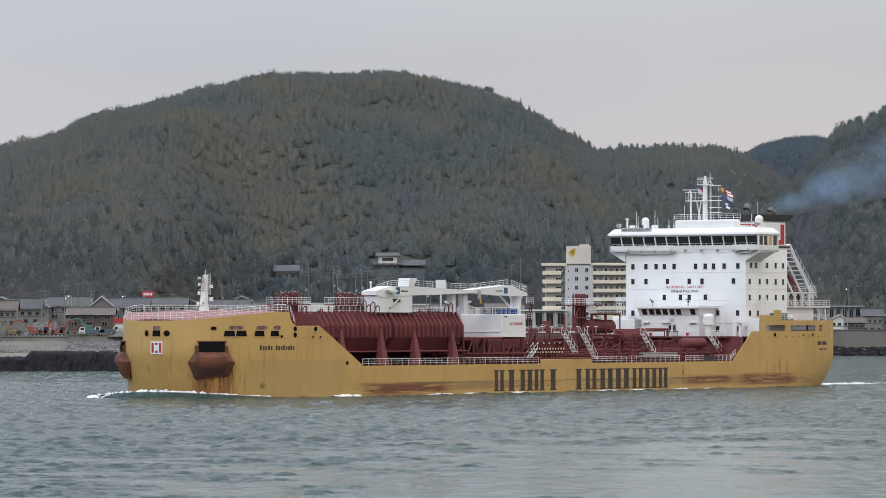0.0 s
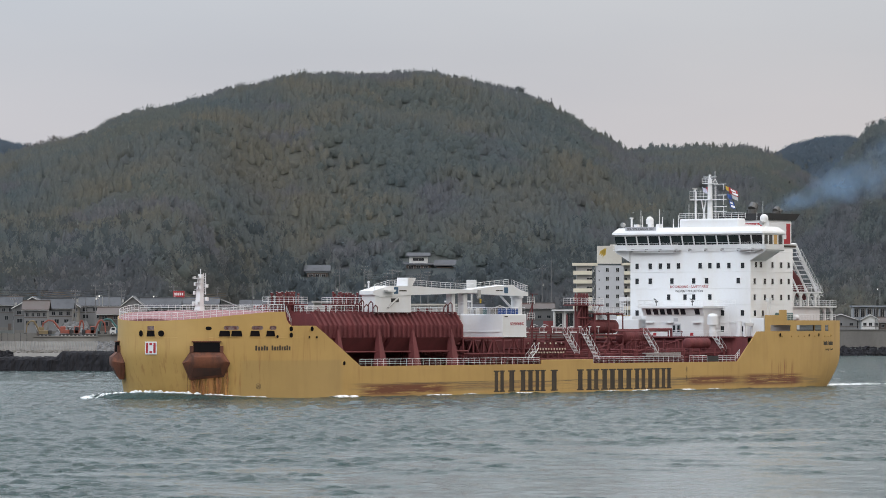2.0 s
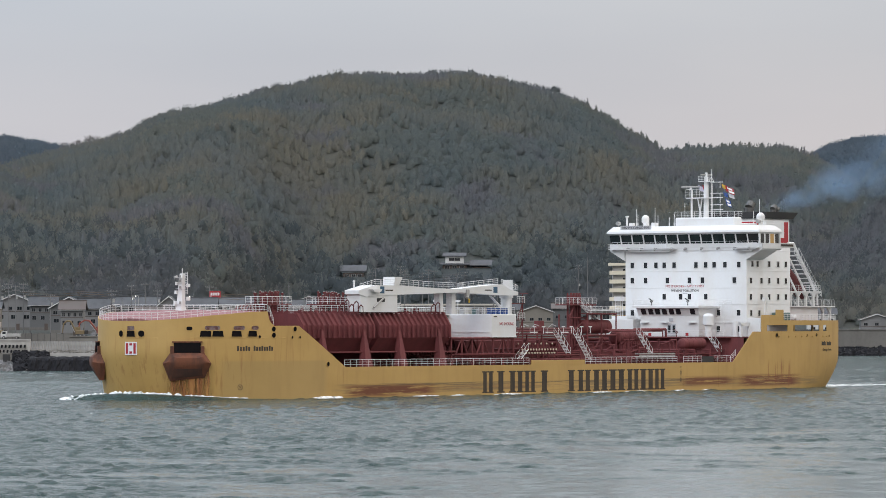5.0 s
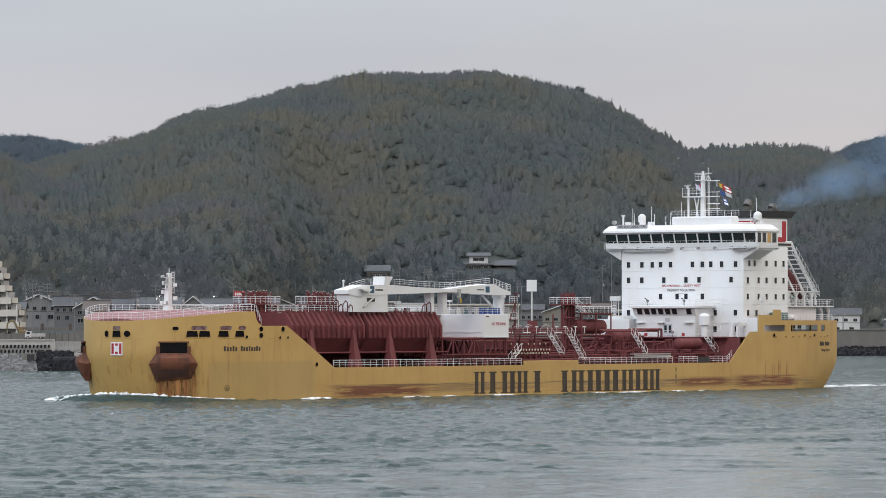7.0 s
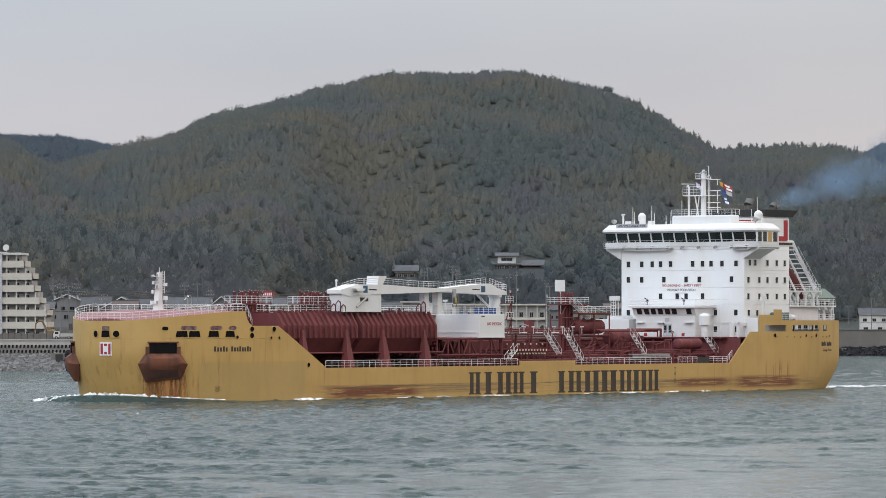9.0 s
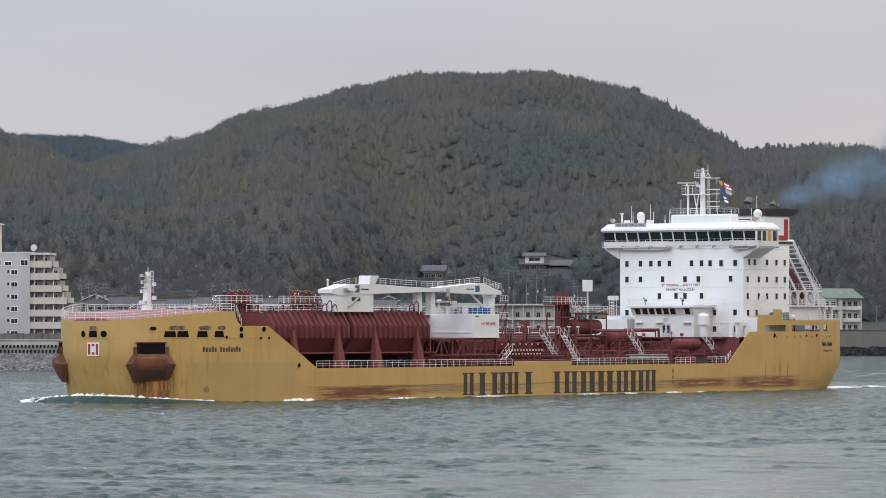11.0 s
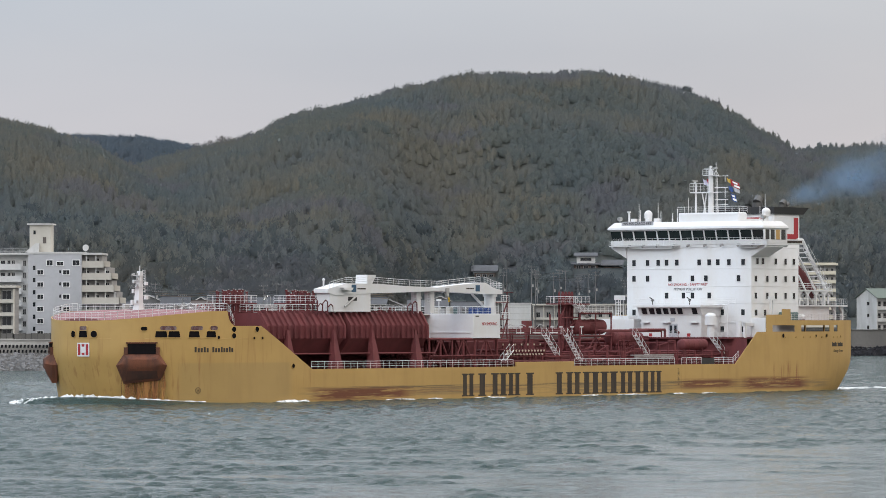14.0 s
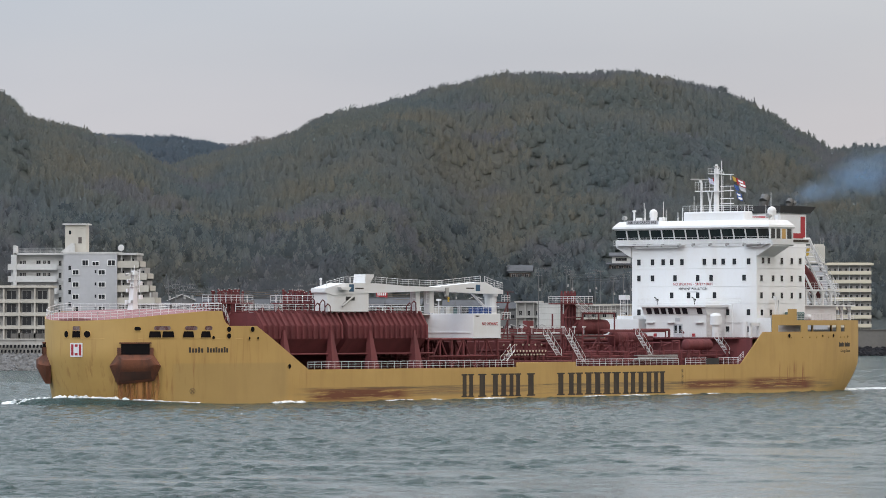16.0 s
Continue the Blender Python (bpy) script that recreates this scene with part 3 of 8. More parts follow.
for x in (153.4, 142.6, 133.4, 122.8):
    for s in (1, -1):
        b = Build()
        b.loft([[(x - 0.95, s * 14.4, 4.6), (x + 0.95, s * 14.4, 4.6), (x + 0.95, s * 12.9, 4.6), (x - 0.95, s * 12.9, 4.6)],
                [(x - 0.2, s * 13.35, 10.7), (x + 0.2, s * 13.35, 10.7), (x + 0.2, s * 12.9, 10.7), (x - 0.2, s * 12.9, 10.7)]])
        part("tank_leg", b, RED, ship)

part("crane_deckhouse", Build().box(101.1, 108.0, -13.2, 13.2, 9.35, 13.2, 0.08), WHITE, ship, "white box deckhouse raised on a red truss")


# ---- bow fittings ----
def hull_frame(x, z, side=1, y=None):
    """Point, aft-going tangent and outward normal of the side plating at a station; near the stem give y."""
    if y is not None:
        length = bow_end(z) - 158
        x = 158 + length * max(0.0, 1 - (abs(y) / BEAM) ** 2.15) ** (1 / 2.15)
    else:
        y = side * half_breadth(x, z)
    if x > 158.5:
        length = bow_end(z) - 158
        nx = (max(0.001, (x - 158) / length)) ** 1.15 / length
        ny = math.copysign((abs(y) / BEAM) ** 1.15 / BEAM, y)
    else:
        e = 0.05
        nx, ny = -(half_breadth(x + e, z) - half_breadth(x - e, z)) / (2 * e), math.copysign(1.0, y)
    n = Vector((nx, ny, 0)).normalized()
    return Vector((x, y, z)), Vector((-n.y, n.x, 0)), n


def on_hull(b, at, outline, c0, c1):
    """A plate of a given outline laid on the plating between two depths."""
    p, t, n = at
    b.loft([[p + t * a + Vector((0, 0, h)) + n * c for a, h in outline] for c in (c0, c1)])
    return b


def rounded(w, h, r, top=0.0, k=4):
    """Outline of a rounded rectangle; top: how much narrower its upper edge is on each side."""
    pts = []
    for cx, cy, a0 in ((w / 2 - r, h / 2 - r, 0), (-w / 2 + r, h / 2 - r, 90), (-w / 2 + r, -h / 2 + r, 180), (w / 2 - r, -h / 2 + r, 270)):
        for i in range(k + 1):
            a = radians(a0 + 90 * i / k)
            px, py = cx + r * math.cos(a), cy + r * math.sin(a)
            pts.append((px * (1 - 2 * top / w * (py / h + 0.5)), py))
    return pts


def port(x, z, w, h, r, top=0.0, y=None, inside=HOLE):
    """An opening in the side plating: raised rim, the inside's shade and gear painted on a plate."""
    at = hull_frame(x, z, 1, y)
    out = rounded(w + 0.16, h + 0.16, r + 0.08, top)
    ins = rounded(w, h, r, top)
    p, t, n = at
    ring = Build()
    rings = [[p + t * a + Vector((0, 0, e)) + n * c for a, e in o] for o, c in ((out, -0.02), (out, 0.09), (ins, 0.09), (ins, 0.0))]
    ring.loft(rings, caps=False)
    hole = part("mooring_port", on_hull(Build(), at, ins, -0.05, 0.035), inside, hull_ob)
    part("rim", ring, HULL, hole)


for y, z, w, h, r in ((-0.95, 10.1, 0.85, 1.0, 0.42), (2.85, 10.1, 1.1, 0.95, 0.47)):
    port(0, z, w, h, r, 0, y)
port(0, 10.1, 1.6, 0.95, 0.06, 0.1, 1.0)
port(0, 10.95, 1.3, 0.6, 0.08, 0, 1.0, HOLERED)
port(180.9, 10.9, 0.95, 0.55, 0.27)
for x, w in ((178.05, 2.5), (174.1, 2.0), (171.4, 1.3)):
    port(x, 10.98, w, 0.62, 0.3, 0.0, None, HOLERED)
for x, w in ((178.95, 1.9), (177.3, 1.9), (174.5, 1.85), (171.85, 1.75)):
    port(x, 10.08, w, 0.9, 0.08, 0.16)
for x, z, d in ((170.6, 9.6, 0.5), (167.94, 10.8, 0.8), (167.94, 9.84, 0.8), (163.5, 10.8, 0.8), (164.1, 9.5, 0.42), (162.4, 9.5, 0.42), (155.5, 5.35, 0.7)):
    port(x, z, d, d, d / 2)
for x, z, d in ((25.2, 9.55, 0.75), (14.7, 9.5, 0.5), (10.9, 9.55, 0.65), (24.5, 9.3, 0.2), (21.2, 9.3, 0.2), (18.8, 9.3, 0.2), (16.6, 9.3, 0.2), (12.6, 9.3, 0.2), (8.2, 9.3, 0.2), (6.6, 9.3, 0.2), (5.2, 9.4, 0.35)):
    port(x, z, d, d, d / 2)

# rubbing bar below the ports
for xs in ([184.9, 184.6, 183.8], [180.8, 178, 174, 170, 165.4]):
    b = Build()
    for x0, x1 in zip(xs, xs[1:]):
        a0, a1 = hull_frame(x0, 9.45), hull_frame(x1, 9.45)
        b.rod(a0[0] + a0[2] * 0.02, a1[0] + a1[2] * 0.02, 0.05, 4)
    part("rubbing_bar", b, HULL, hull_ob)


def anchor_pocket(side):
    """Rusted bolster that carries the anchor, with a black plate above it for the pocket's shade."""
    p, t, n = hull_frame(181.0, 6.0, side)
    t = t * side
    up = Vector((0, 0, 1))
    o = lambda a, h, c: p + t * a + up * h + n * c
    b = Build()
    rim = [(-3.7, -0.45), (-2.5, 1.35), (2.5, 1.35), (3.7, -0.45), (2.7, -2.6), (-2.6, -3.1)]
    mid = [(-3.3, -0.35), (-2.3, 0.75), (2.3, 0.75), (3.3, -0.35), (2.2, -1.3), (-2.2, -1.4)]
    b.loft([[o(a, h, -0.6) for a, h in rim], [o(a, h, 0.15) for a, h in rim], [o(a * 0.97, h * 0.8, 1.1) for a, h in mid], [o(a * 0.7, h * 0.6, 1.35) for a, h in mid]])
    bolster = part("anchor_bolster", b, RUST, hull_ob, "rusted six-sided anchor bolster", True)
    # Darker plate: black rust and the shade of a downward face in one colour.
    part("bolster_face", Build().loft([[o(-2.35, -2.72, 0.33 + c), o(2.35, -2.3, 0.33 + c), o(2.15, -1.2, 0.98 + c), o(-2.15, -1.28, 0.98 + c)] for c in (-0.3, 0.09)]), DARKRUST, bolster, "lower face with dark rust and painted shade")
    # Black plate proud of the hull, painted as the pocket's shade.
    part("pocket_shade_plate", Build().loft([[o(a, h, c) for a, h in ((-2.05, 1.2), (2.05, 1.2), (2.05, 2.75), (-2.05, 2.75))] for c in (-0.4, 0.42)]), HOLE, bolster)
    frame_b = Build()
    for a0, a1, h0, h1 in ((-2.3, 2.3, 2.75, 2.95), (-2.6, -2.05, 1.0, 2.2), (2.05, 2.6, 1.0, 2.2)):
        frame_b.loft([[o(a0, h0, c), o(a1, h0, c), o(a1, h1, c), o(a0, h1, c)] for c in (-0.3, 0.5)])
    part("cheek", frame_b, RUST, bolster)
    if side < 0:
        return
    # long stain under the pocket
    st = Build()
    st.loft([[o(a, h, c) for a, h in ((-2.9, -1.6), (3.3, -1.3), (3.9, -6.3), (-3.0, -6.3))] for c in (-0.2, 0.012)])
    part("rust_run", st, RUSTRUN, bolster, "rust run below the pocket")


def rust_run_material():
    m, nt, b = nodes_of("rust_run_over_paint", 0.7)
    f = noise_of(nt, 1.0, 6.0, (1.2, 1.2, 0.16), 0.65)
    col = ramp(nt, f, [(0.34, (0.40, 0.225, 0.060)), (0.50, (0.30, 0.125, 0.035)), (0.66, (0.15, 0.045, 0.018))])
    nt.links.new(col, b.inputs["Base Color"])
    ragged = ramp(nt, noise_of(nt, 1.0, 5.0, (1.7, 1.7, 0.12), 0.7), [(0.43, (0, 0, 0)), (0.56, (1, 1, 1))])
    nt.links.new(ragged, b.inputs["Alpha"])
    return m


RUSTRUN = rust_run_material()
anchor_pocket(1)
anchor_pocket(-1)


def board(name, b_at, w, h, material, parent, depth=0.05, lift=0.0, label=""):
    return part(name, on_hull(Build(), b_at, [(-w / 2, -h / 2), (w / 2, -h / 2), (w / 2, h / 2), (-w / 2, h / 2)], lift - 0.05, lift + depth), material, parent, label)


at = hull_frame(0, 7.85, 1, 1.0)
emblem = board("emblem", at, 2.2, 2.0, WHITE, hull_ob, 0.05, 0.0, "white square emblem with red shapes")
for da, dh, w, h in ((-0.72, 0, 0.42, 1.6), (0.72, 0, 0.42, 1.6), (0.0, 0.62, 0.5, 0.35), (0.0, -0.62, 0.5, 0.35)):
    p, t, n = at
    board("emblem_bar", (p + t * da + Vector((0, 0, dh)), t, n), w, h, SIGNRED, emblem, 0.03, 0.05)


def stems(x0, x1, z0, z1, single, parent, lift=0.0):
    """A plain slab-ended bar figure the size of one painted character."""
    w = abs(x1 - x0)
    xa, xb = min(x0, x1), max(x0, x1)
    b = Build()
    y = BEAM
    s = 0.36 * w if single else 0.31 * w
    cols = [(xa + w / 2 - s / 2, xa + w / 2 + s / 2)] if single else [(xa + 0.08 * w, xa + 0.08 * w + s), (xb - 0.08 * w - s, xb - 0.08 * w)]
    for a, c in cols:
        b.box(a, c, y - 0.05, y + 0.012, z0, z1)
        for za, zb in ((z0, z0 + 0.22), (z1 - 0.22, z1)):
            b.box(a - 0.09 * w, a - 0.001, y - 0.05, y + 0.012, za, zb)
            b.box(c + 0.001, c + 0.09 * w, y - 0.05, y + 0.012, za, zb)
    return part("painted_bar", b, LETTER, parent)


WORDS = [((114.68, 111.58), 0), ((111.44, 107.6), 1), ((107.18, 103.16), 0), ((102.87, 99.69), 0), ((99.11, 95.17), 1), ((91.2, 87.49), 1), ((87.49, 83.6), 0),
         ((83.0, 78.5), 0), ((78.16, 73.4), 0), ((72.8, 69.1), 0), ((68.79, 64.6), 0), ((64.42, 61.12), 0)]
for (x0, x1), single in WORDS:
    stems(x0, x1, 0.3, 3.85, single, hull_ob)


def small_bars(x0, x1, z, h, n, gap_after):
    """A row of small plain bars for the painted name."""
    step = (x0 - x1) / n
    for i in range(n):
        if i in gap_after:
            continue
        x = x0 - step * (i + 0.5)
        hh = h if i % 3 else h * 1.25
        at = hull_frame(x, z + hh / 2)
        b = Build()
        for da, w, dz, hz in ((0, 0.33, 0, hh),):
            p, t, nn = at
            on_hull(b, (p + Vector((0, 0, dz)), t, nn), [(da - w / 2, -hz / 2), (da + w / 2, -hz / 2), (da + w / 2, hz / 2), (da - w / 2, hz / 2)], -0.05, 0.02)
        part("name_bar", b, LETTER, hull_ob)


small_bars(174.5, 168.0, 7.45, 0.62, 14, (5,))
small_bars(8.7, 4.2, 7.65, 0.62, 12, (5,))

# draught ladder, small marks and plate seams
b = Build()
for i in range(14):
    b.box(56.0, 56.5, BEAM - 0.02, BEAM + 0.012, 1.5 + 0.2 * i, 1.58 + 0.2 * i)
part("draught_marks", b, LETTER, hull_ob)
for x in (55.3, 44.2):
    part("plate_seam", Build().box(x, x + 0.05, BEAM - 0.02, BEAM + 0.02, 0.1, 4.7), HULL, hull_ob)
b = Build()
for a in (45, 135):
    p, t, n = hull_frame(173.6, 1.9)
    d = t * math.cos(radians(a)) * 0.33 + Vector((0, 0, math.sin(radians(a)) * 0.33))
    b.rod(p - d + n * 0.02, p + d + n * 0.02, 0.035, 4)
p, t, n = hull_frame(173.6, 1.9)
ring = [p + n * 0.02 + t * 0.42 * math.cos(radians(a)) + Vector((0, 0, 0.42 * math.sin(radians(a)))) for a in range(0, 361, 30)]
b.pipe(ring, 0.035, 4)
part("thruster_mark", b, LETTER, hull_ob)
part("raised_bulwark", Build().box(85.4, 100.7, BEAM - 0.3, BEAM + 0.02, 4.8, 5.55, 0.04), HULL, ship, "raised mustard bulwark at the manifold")

# ---- guard rails ----
xs = [169.4, 171, 173, 175, 177, 179, 180.5, 182, 183.2, 184.1]
line = [(x, half_breadth(x, sheer(x)) - 0.35, sheer(x)) for x in xs]
for s in (1, -1):
    pts = [(x, y * s, z) for x, y, z in line] + [(184.75, 0, 12.1)]
    part("railing", Build().rails(pts, 1.15, 1.15, 0.035), WHITE, ship)
for s in (1, -1):
    y = s * (BEAM - 0.25)
    for x0, x1 in ((40.0, 45.5), (49.2, 55.0), (57.0, 84.9), (101.2, 151.0)):
        part("railing", Build().rails([(x0, y, 4.85), (x1, y, 4.85)], 1.1, 1.55, 0.035), WHITE, ship)
    part("dark_rail_panel", Build().box(45.5, 49.2, y - 0.03, y + 0.03, 4.9, 5.9), BLACK, ship)
    part("railing", Build().rails([(39.9, y, 4.85), (38.4, y, 5.9)], 1.1, 0.8, 0.035), WHITE, ship)
    part("railing", Build().rails([(168.7, y - s * 1.0, 13.4), (167.6, y - s * 0.9, 11.4)], 1.0, 0.7, 0.035), WHITE, ship)
part("railing", Build().rails([(162.4, 11.6, 13.4), (120.2, 11.6, 13.4)], 1.1, 1.5, 0.035), WHITE, ship)
part("railing", Build().rails([(162.4, -11.6, 13.4), (120.2, -11.6, 13.4)], 1.1, 1.5, 0.035), WHITE, ship)
part("railing", Build().rails([(168.9, -14.7, 13.45), (168.9, 14.7, 13.45)], 1.1, 1.5, 0.035), WHITE, ship)
part("walkway", Build().box(138.0, 169.0, 3.5, 5.0, 13.3, 13.45), RED, ship)


def foremast():
    b = Build()
    b.loft([[(x + sx * w * 0.5, sy * w * 0.5, z) for sx, sy in ((-1, -1), (1, -1), (1, 1), (-1, 1))] for x, w, z in ((171.9, 1.45, 12.9), (171.9, 1.0, 14.3), (171.7, 0.68, 18.3), (171.6, 0.55, 19.4))])
    mast = part("foremast", b, WHITE, ship, "white tapered box foremast with lamps")
    for z in (14.6, 17.0, 18.0, 18.7):
        part("platform", Build().box(171.3, 172.6, -0.5, 0.5, z, z + 0.06), WHITE, mast)
        part("lamp", Build().rod((172.5, 0.3, z + 0.06), (172.5, 0.3, z + 0.45), 0.15, 8), GALV, mast)
    for x, y, z, w, h in ((172.3, -0.75, 14.4, 0.35, 0.7), (172.2, -0.65, 16.2, 0.3, 0.55), (172.1, -0.6, 17.6, 0.3, 0.5), (171.2, 0.9, 15.2, 0.3, 0.6), (171.3, 0.95, 17.3, 0.28, 0.5)):
        part("lamp_box", Build().box(x - w, x + w, y - 0.2, y + 0.2, z, z + h, 0.04), WHITE, mast)
    part("floodlight", Build().rod((172.2, -0.5, 18.9), (172.7, -0.7, 18.8), 0.2, 8), GALV, mast)
    f = Build()
    for y in (0.4, 0.85):
        f.rod((171.4, y, 16.2), (171.4, y, 19.6), 0.05, 4)
    for i in range(9):
        f.rod((171.4, 0.4, 16.4 + 0.38 * i), (171.4, 0.85, 16.4 + 0.38 * i), 0.035, 4)
    part("ladder", f, WHITE, mast)
    part("aerial", Build().rod((171.6, 0, 19.3), (171.6, 0, 20.2), 0.06, 6), WHITE, mast)


foremast()


def vent_platform(x0, x1, y0, y1, z, groups):
    """Raised platform with guard rails and a cluster of red vent posts."""
    deck = part("vent_platform", Build().box(x0, x1, y0, y1, z - 0.2, z), RED, ship, "red vent platform with white guard rails")
    part("railing", Build().rails([(x0, y1, z), (x1, y1, z), (x1, y0, z), (x0, y0, z), (x0, y1, z)], 1.1, 1.2, 0.04), WHITE, deck)
    leg = Build()
    for x in (x0 + 0.6, (x0 + x1) / 2, x1 - 0.6):
        for y in (y0 + 0.4, y1 - 0.4):
            leg.rod((x, y, 8.0), (x, y, z), 0.16, 6)
    for x in (x0 + 0.6, (x0 + x1) / 2):
        leg.rod((x, y1 - 0.4, z - 3.2), (x + (x1 - x0) / 2 - 0.6, y1 - 0.4, z), 0.12, 5)
        leg.rod((x, y1 - 0.4, z), (x + (x1 - x0) / 2 - 0.6, y1 - 0.4, z - 3.2), 0.10, 5)
    part("trestle", leg, RED, deck)
    rng = random.Random(int(x0))
    for gx0, gx1, n in groups:
        for i in range(n):
            x = gx0 + (gx1 - gx0) * (i + 0.5) / n
            y = (y0 + y1) / 2 + (0.55 if i % 2 else -0.55) + rng.uniform(-0.3, 0.3)
            top = z + rng.uniform(1.0, 2.0)
            b = Build().rod((x, y, 9), (x, y, top), 0.13, 7).rod((x, y, top - 0.15), (x, y, top + 0.1), 0.22, 7)
            part("vent_post", b, RED, deck)
            part("vent_cap", Build().ball((x, y, top + 0.16), 0.085, 6, 4), GALV, deck)


vent_platform(153.4, 162.0, 4.8, 7.2, 14.75, ((156.0, 160.6, 19), (154.2, 155.6, 4)))
vent_platform(136.2, 146.6, 4.8, 7.2, 14.75, ((139.0, 145.0, 24), (136.8, 138.6, 5)))


for k in range(9):
    x = 162.6 + 0.55 * k
    part("sloping_pipe", Build().pipe([(x + 1.6, 7.4 - 0.2 * k, 8.2), (x + 0.5, 7.4 - 0.2 * k, 11.4), (x - 2.6, 6.8 - 0.2 * k, 14.5)], 0.11, 6), RED, ship)
for x0, x1 in ((168.2, 162.8), (162.8, 168.2), (166.5, 161.0)):
    part("trestle_brace", Build().rod((x0, 9.4, 8.6), (x1, 9.4, 13.2), 0.12, 6), RED, ship)
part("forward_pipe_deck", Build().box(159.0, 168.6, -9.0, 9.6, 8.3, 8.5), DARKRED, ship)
for x in (166.9, 164.9, 160.6):
    part("deck_locker", Build().box(x - 0.7, x + 0.7, 8.4, 9.4, 8.5, 10.2 + 0.3 * (x > 166), 0.06), RED, ship)

# ---- cranes, white box and truss ----
def crane_one():
    y0, y1 = 9.6, 12.4
    b = Build()
    b.prism([(142.2, 13.45), (132.6, 13.45), (132.6, 16.5), (135, 17.2), (140.2, 17.2), (142.4, 16.2)], y0 + 0.1, y1 - 0.1, "y")
    house_ob = part("crane_house", b, WHITE, ship, "white crane house with folded boom")
    boom = Build()
    boom.prism([(142.9, 16.3), (142.9, 16.9), (138.6, 17.75), (136.5, 17.75), (131.0, 17.75), (124.5, 17.45), (114.6, 17.2), (114.6, 16.75), (124.5, 16.45), (131.0, 16.3), (137.5, 16.1), (141.0, 15.9)], y0, y1, "y")
    part("boom", boom, WHITE, house_ob)
    part("operator_cab", Build().prism([(133.6, 17.7), (132.4, 17.7), (131.4, 18.9), (131.4, 19.1), (133.4, 19.1)], y0 + 0.5, y1, "y"), WHITE, house_ob)
    part("maker_plate", Build().box(136.2, 137.3, y1, y1 + 0.03, 16.45, 17.55), BLUEPLATE, house_ob)
    part("number_bar", Build().box(133.9, 135.9, y1, y1 + 0.02, 16.85, 17.05), LETTER, house_ob)
    # Black plate on the house side, its colour the shade of an opening.
    part("opening", Build().box(135.9, 138.0, y1 - 0.11, y1 - 0.08, 15.1, 15.7), BLACK, house_ob)
    part("bracket", Build().prism([(140.2, 17.1), (137.7, 17.1), (138.1, 16.7), (139.8, 16.7)], y1, y1 + 0.8, "y"), WHITE, house_ob)
    part("railing", Build().rails([(137.0, y1, 17.75), (131, y1, 17.75), (124.5, y1, 17.45), (115, y1, 17.25)], 0.95, 1.3, 0.035), WHITE, house_ob)
    part("railing", Build().rails([(142.6, y1, 17.0), (138.6, y1, 17.75), (137.2, y1, 17.75)], 0.9, 1.0, 0.035), WHITE, house_ob)
    part("hook", Build().rod((142.3, 11, 17.2), (142.3, 11, 18.2), 0.14, 8).ball((142.3, 11, 18.3), 0.22, 8, 6), WHITE, house_ob)
    part("luffing_ram", Build().rod((139.2, y1 + 0.2, 14.2), (136.6, y1 + 0.2, 15.7), 0.16, 8), GALV, house_ob)


def crane_two():
    y0, y1 = 9.8, 12.2
    post = part("crane_pedestal", Build().rod((100.9, 11, 13.2), (100.9, 11, 16.2), 0.95, 16).rod((100.9, 11, 15.9), (100.9, 11, 16.3), 1.15, 16), WHITE, ship, "white crane pedestal with boom")
    boom = Build()
    boom.prism([(103.6, 18.1), (105.0, 18.1), (114.6, 17.4), (116.2, 17.2), (116.2, 16.75), (113.5, 16.6), (105, 16.35), (103.0, 16.3), (99.2, 16.3), (99.2, 16.9), (101.5, 17.3)], y0, y1, "y")
    part("boom", boom, WHITE, post)
    part("maker_plate", Build().box(105.1, 106.2, y1, y1 + 0.03, 16.7, 17.7), BLUEPLATE, post)
    part("number_bar", Build().box(106.6, 108.6, y1, y1 + 0.02, 17.05, 17.22), LETTER, post)
    part("luffing_ram", Build().rod((105.6, 11, 16.3), (102.0, 11, 14.0), 0.2, 8), WHITE, post)
    part("railing", Build().rails([(115.8, y1, 17.3), (105.0, y1, 18.1)], 0.95, 1.3, 0.035), WHITE, post)
    part("railing", Build().rails([(104.0, y1, 18.0), (101.5, y1, 17.4), (99.3, y1, 17.0), (99.3, y0, 17.0)], 1.0, 0.8, 0.035), WHITE, post)
    part("hook_block", Build().box(113.2, 113.9, y1 - 0.2, y1 + 0.25, 16.2, 17.2).ball((113.5, y1, 16.0), 0.35, 8, 6), GALV, post)
    part("tackle", Build().ball((113.4, y1 + 0.3, 15.55), 0.18, 8, 6).box(113.3, 113.5, y1 + 0.2, y1 + 0.4, 15.0, 15.4), YELLOW, post)


BLUEPLATE = painted("dark_blue_plate", (0.03, 0.09, 0.16), (0.05, 0.1, 0.15), 0.4, 1.0, 0.3, 0.0)
YELLOW = painted("yellow_tackle_paint", (0.5, 0.33, 0.04), (0.3, 0.2, 0.05), 0.6, 1.0, 0.4, 0.0)
GREENBOX = painted("dull_green_paint", (0.10, 0.16, 0.15), (0.07, 0.1, 0.1), 0.6, 1.0, 0.4, 0.0)
crane_one()
crane_two()
for x, top in ((147.0, 14.9), (145.8, 15.4), (144.6, 14.7), (143.4, 15.2), (142.2, 14.6), (122.8, 14.8), (121.7, 15.1)):
    part("vent_hose", Build().pipe([(x + 0.7, 12.2, 13.0), (x + 0.5, 12.2, top - 0.5), (x, 12.3, top), (x - 0.5, 12.3, top - 0.3), (x - 0.7, 12.2, 13.0)], 0.09, 5), DARKRED, ship)
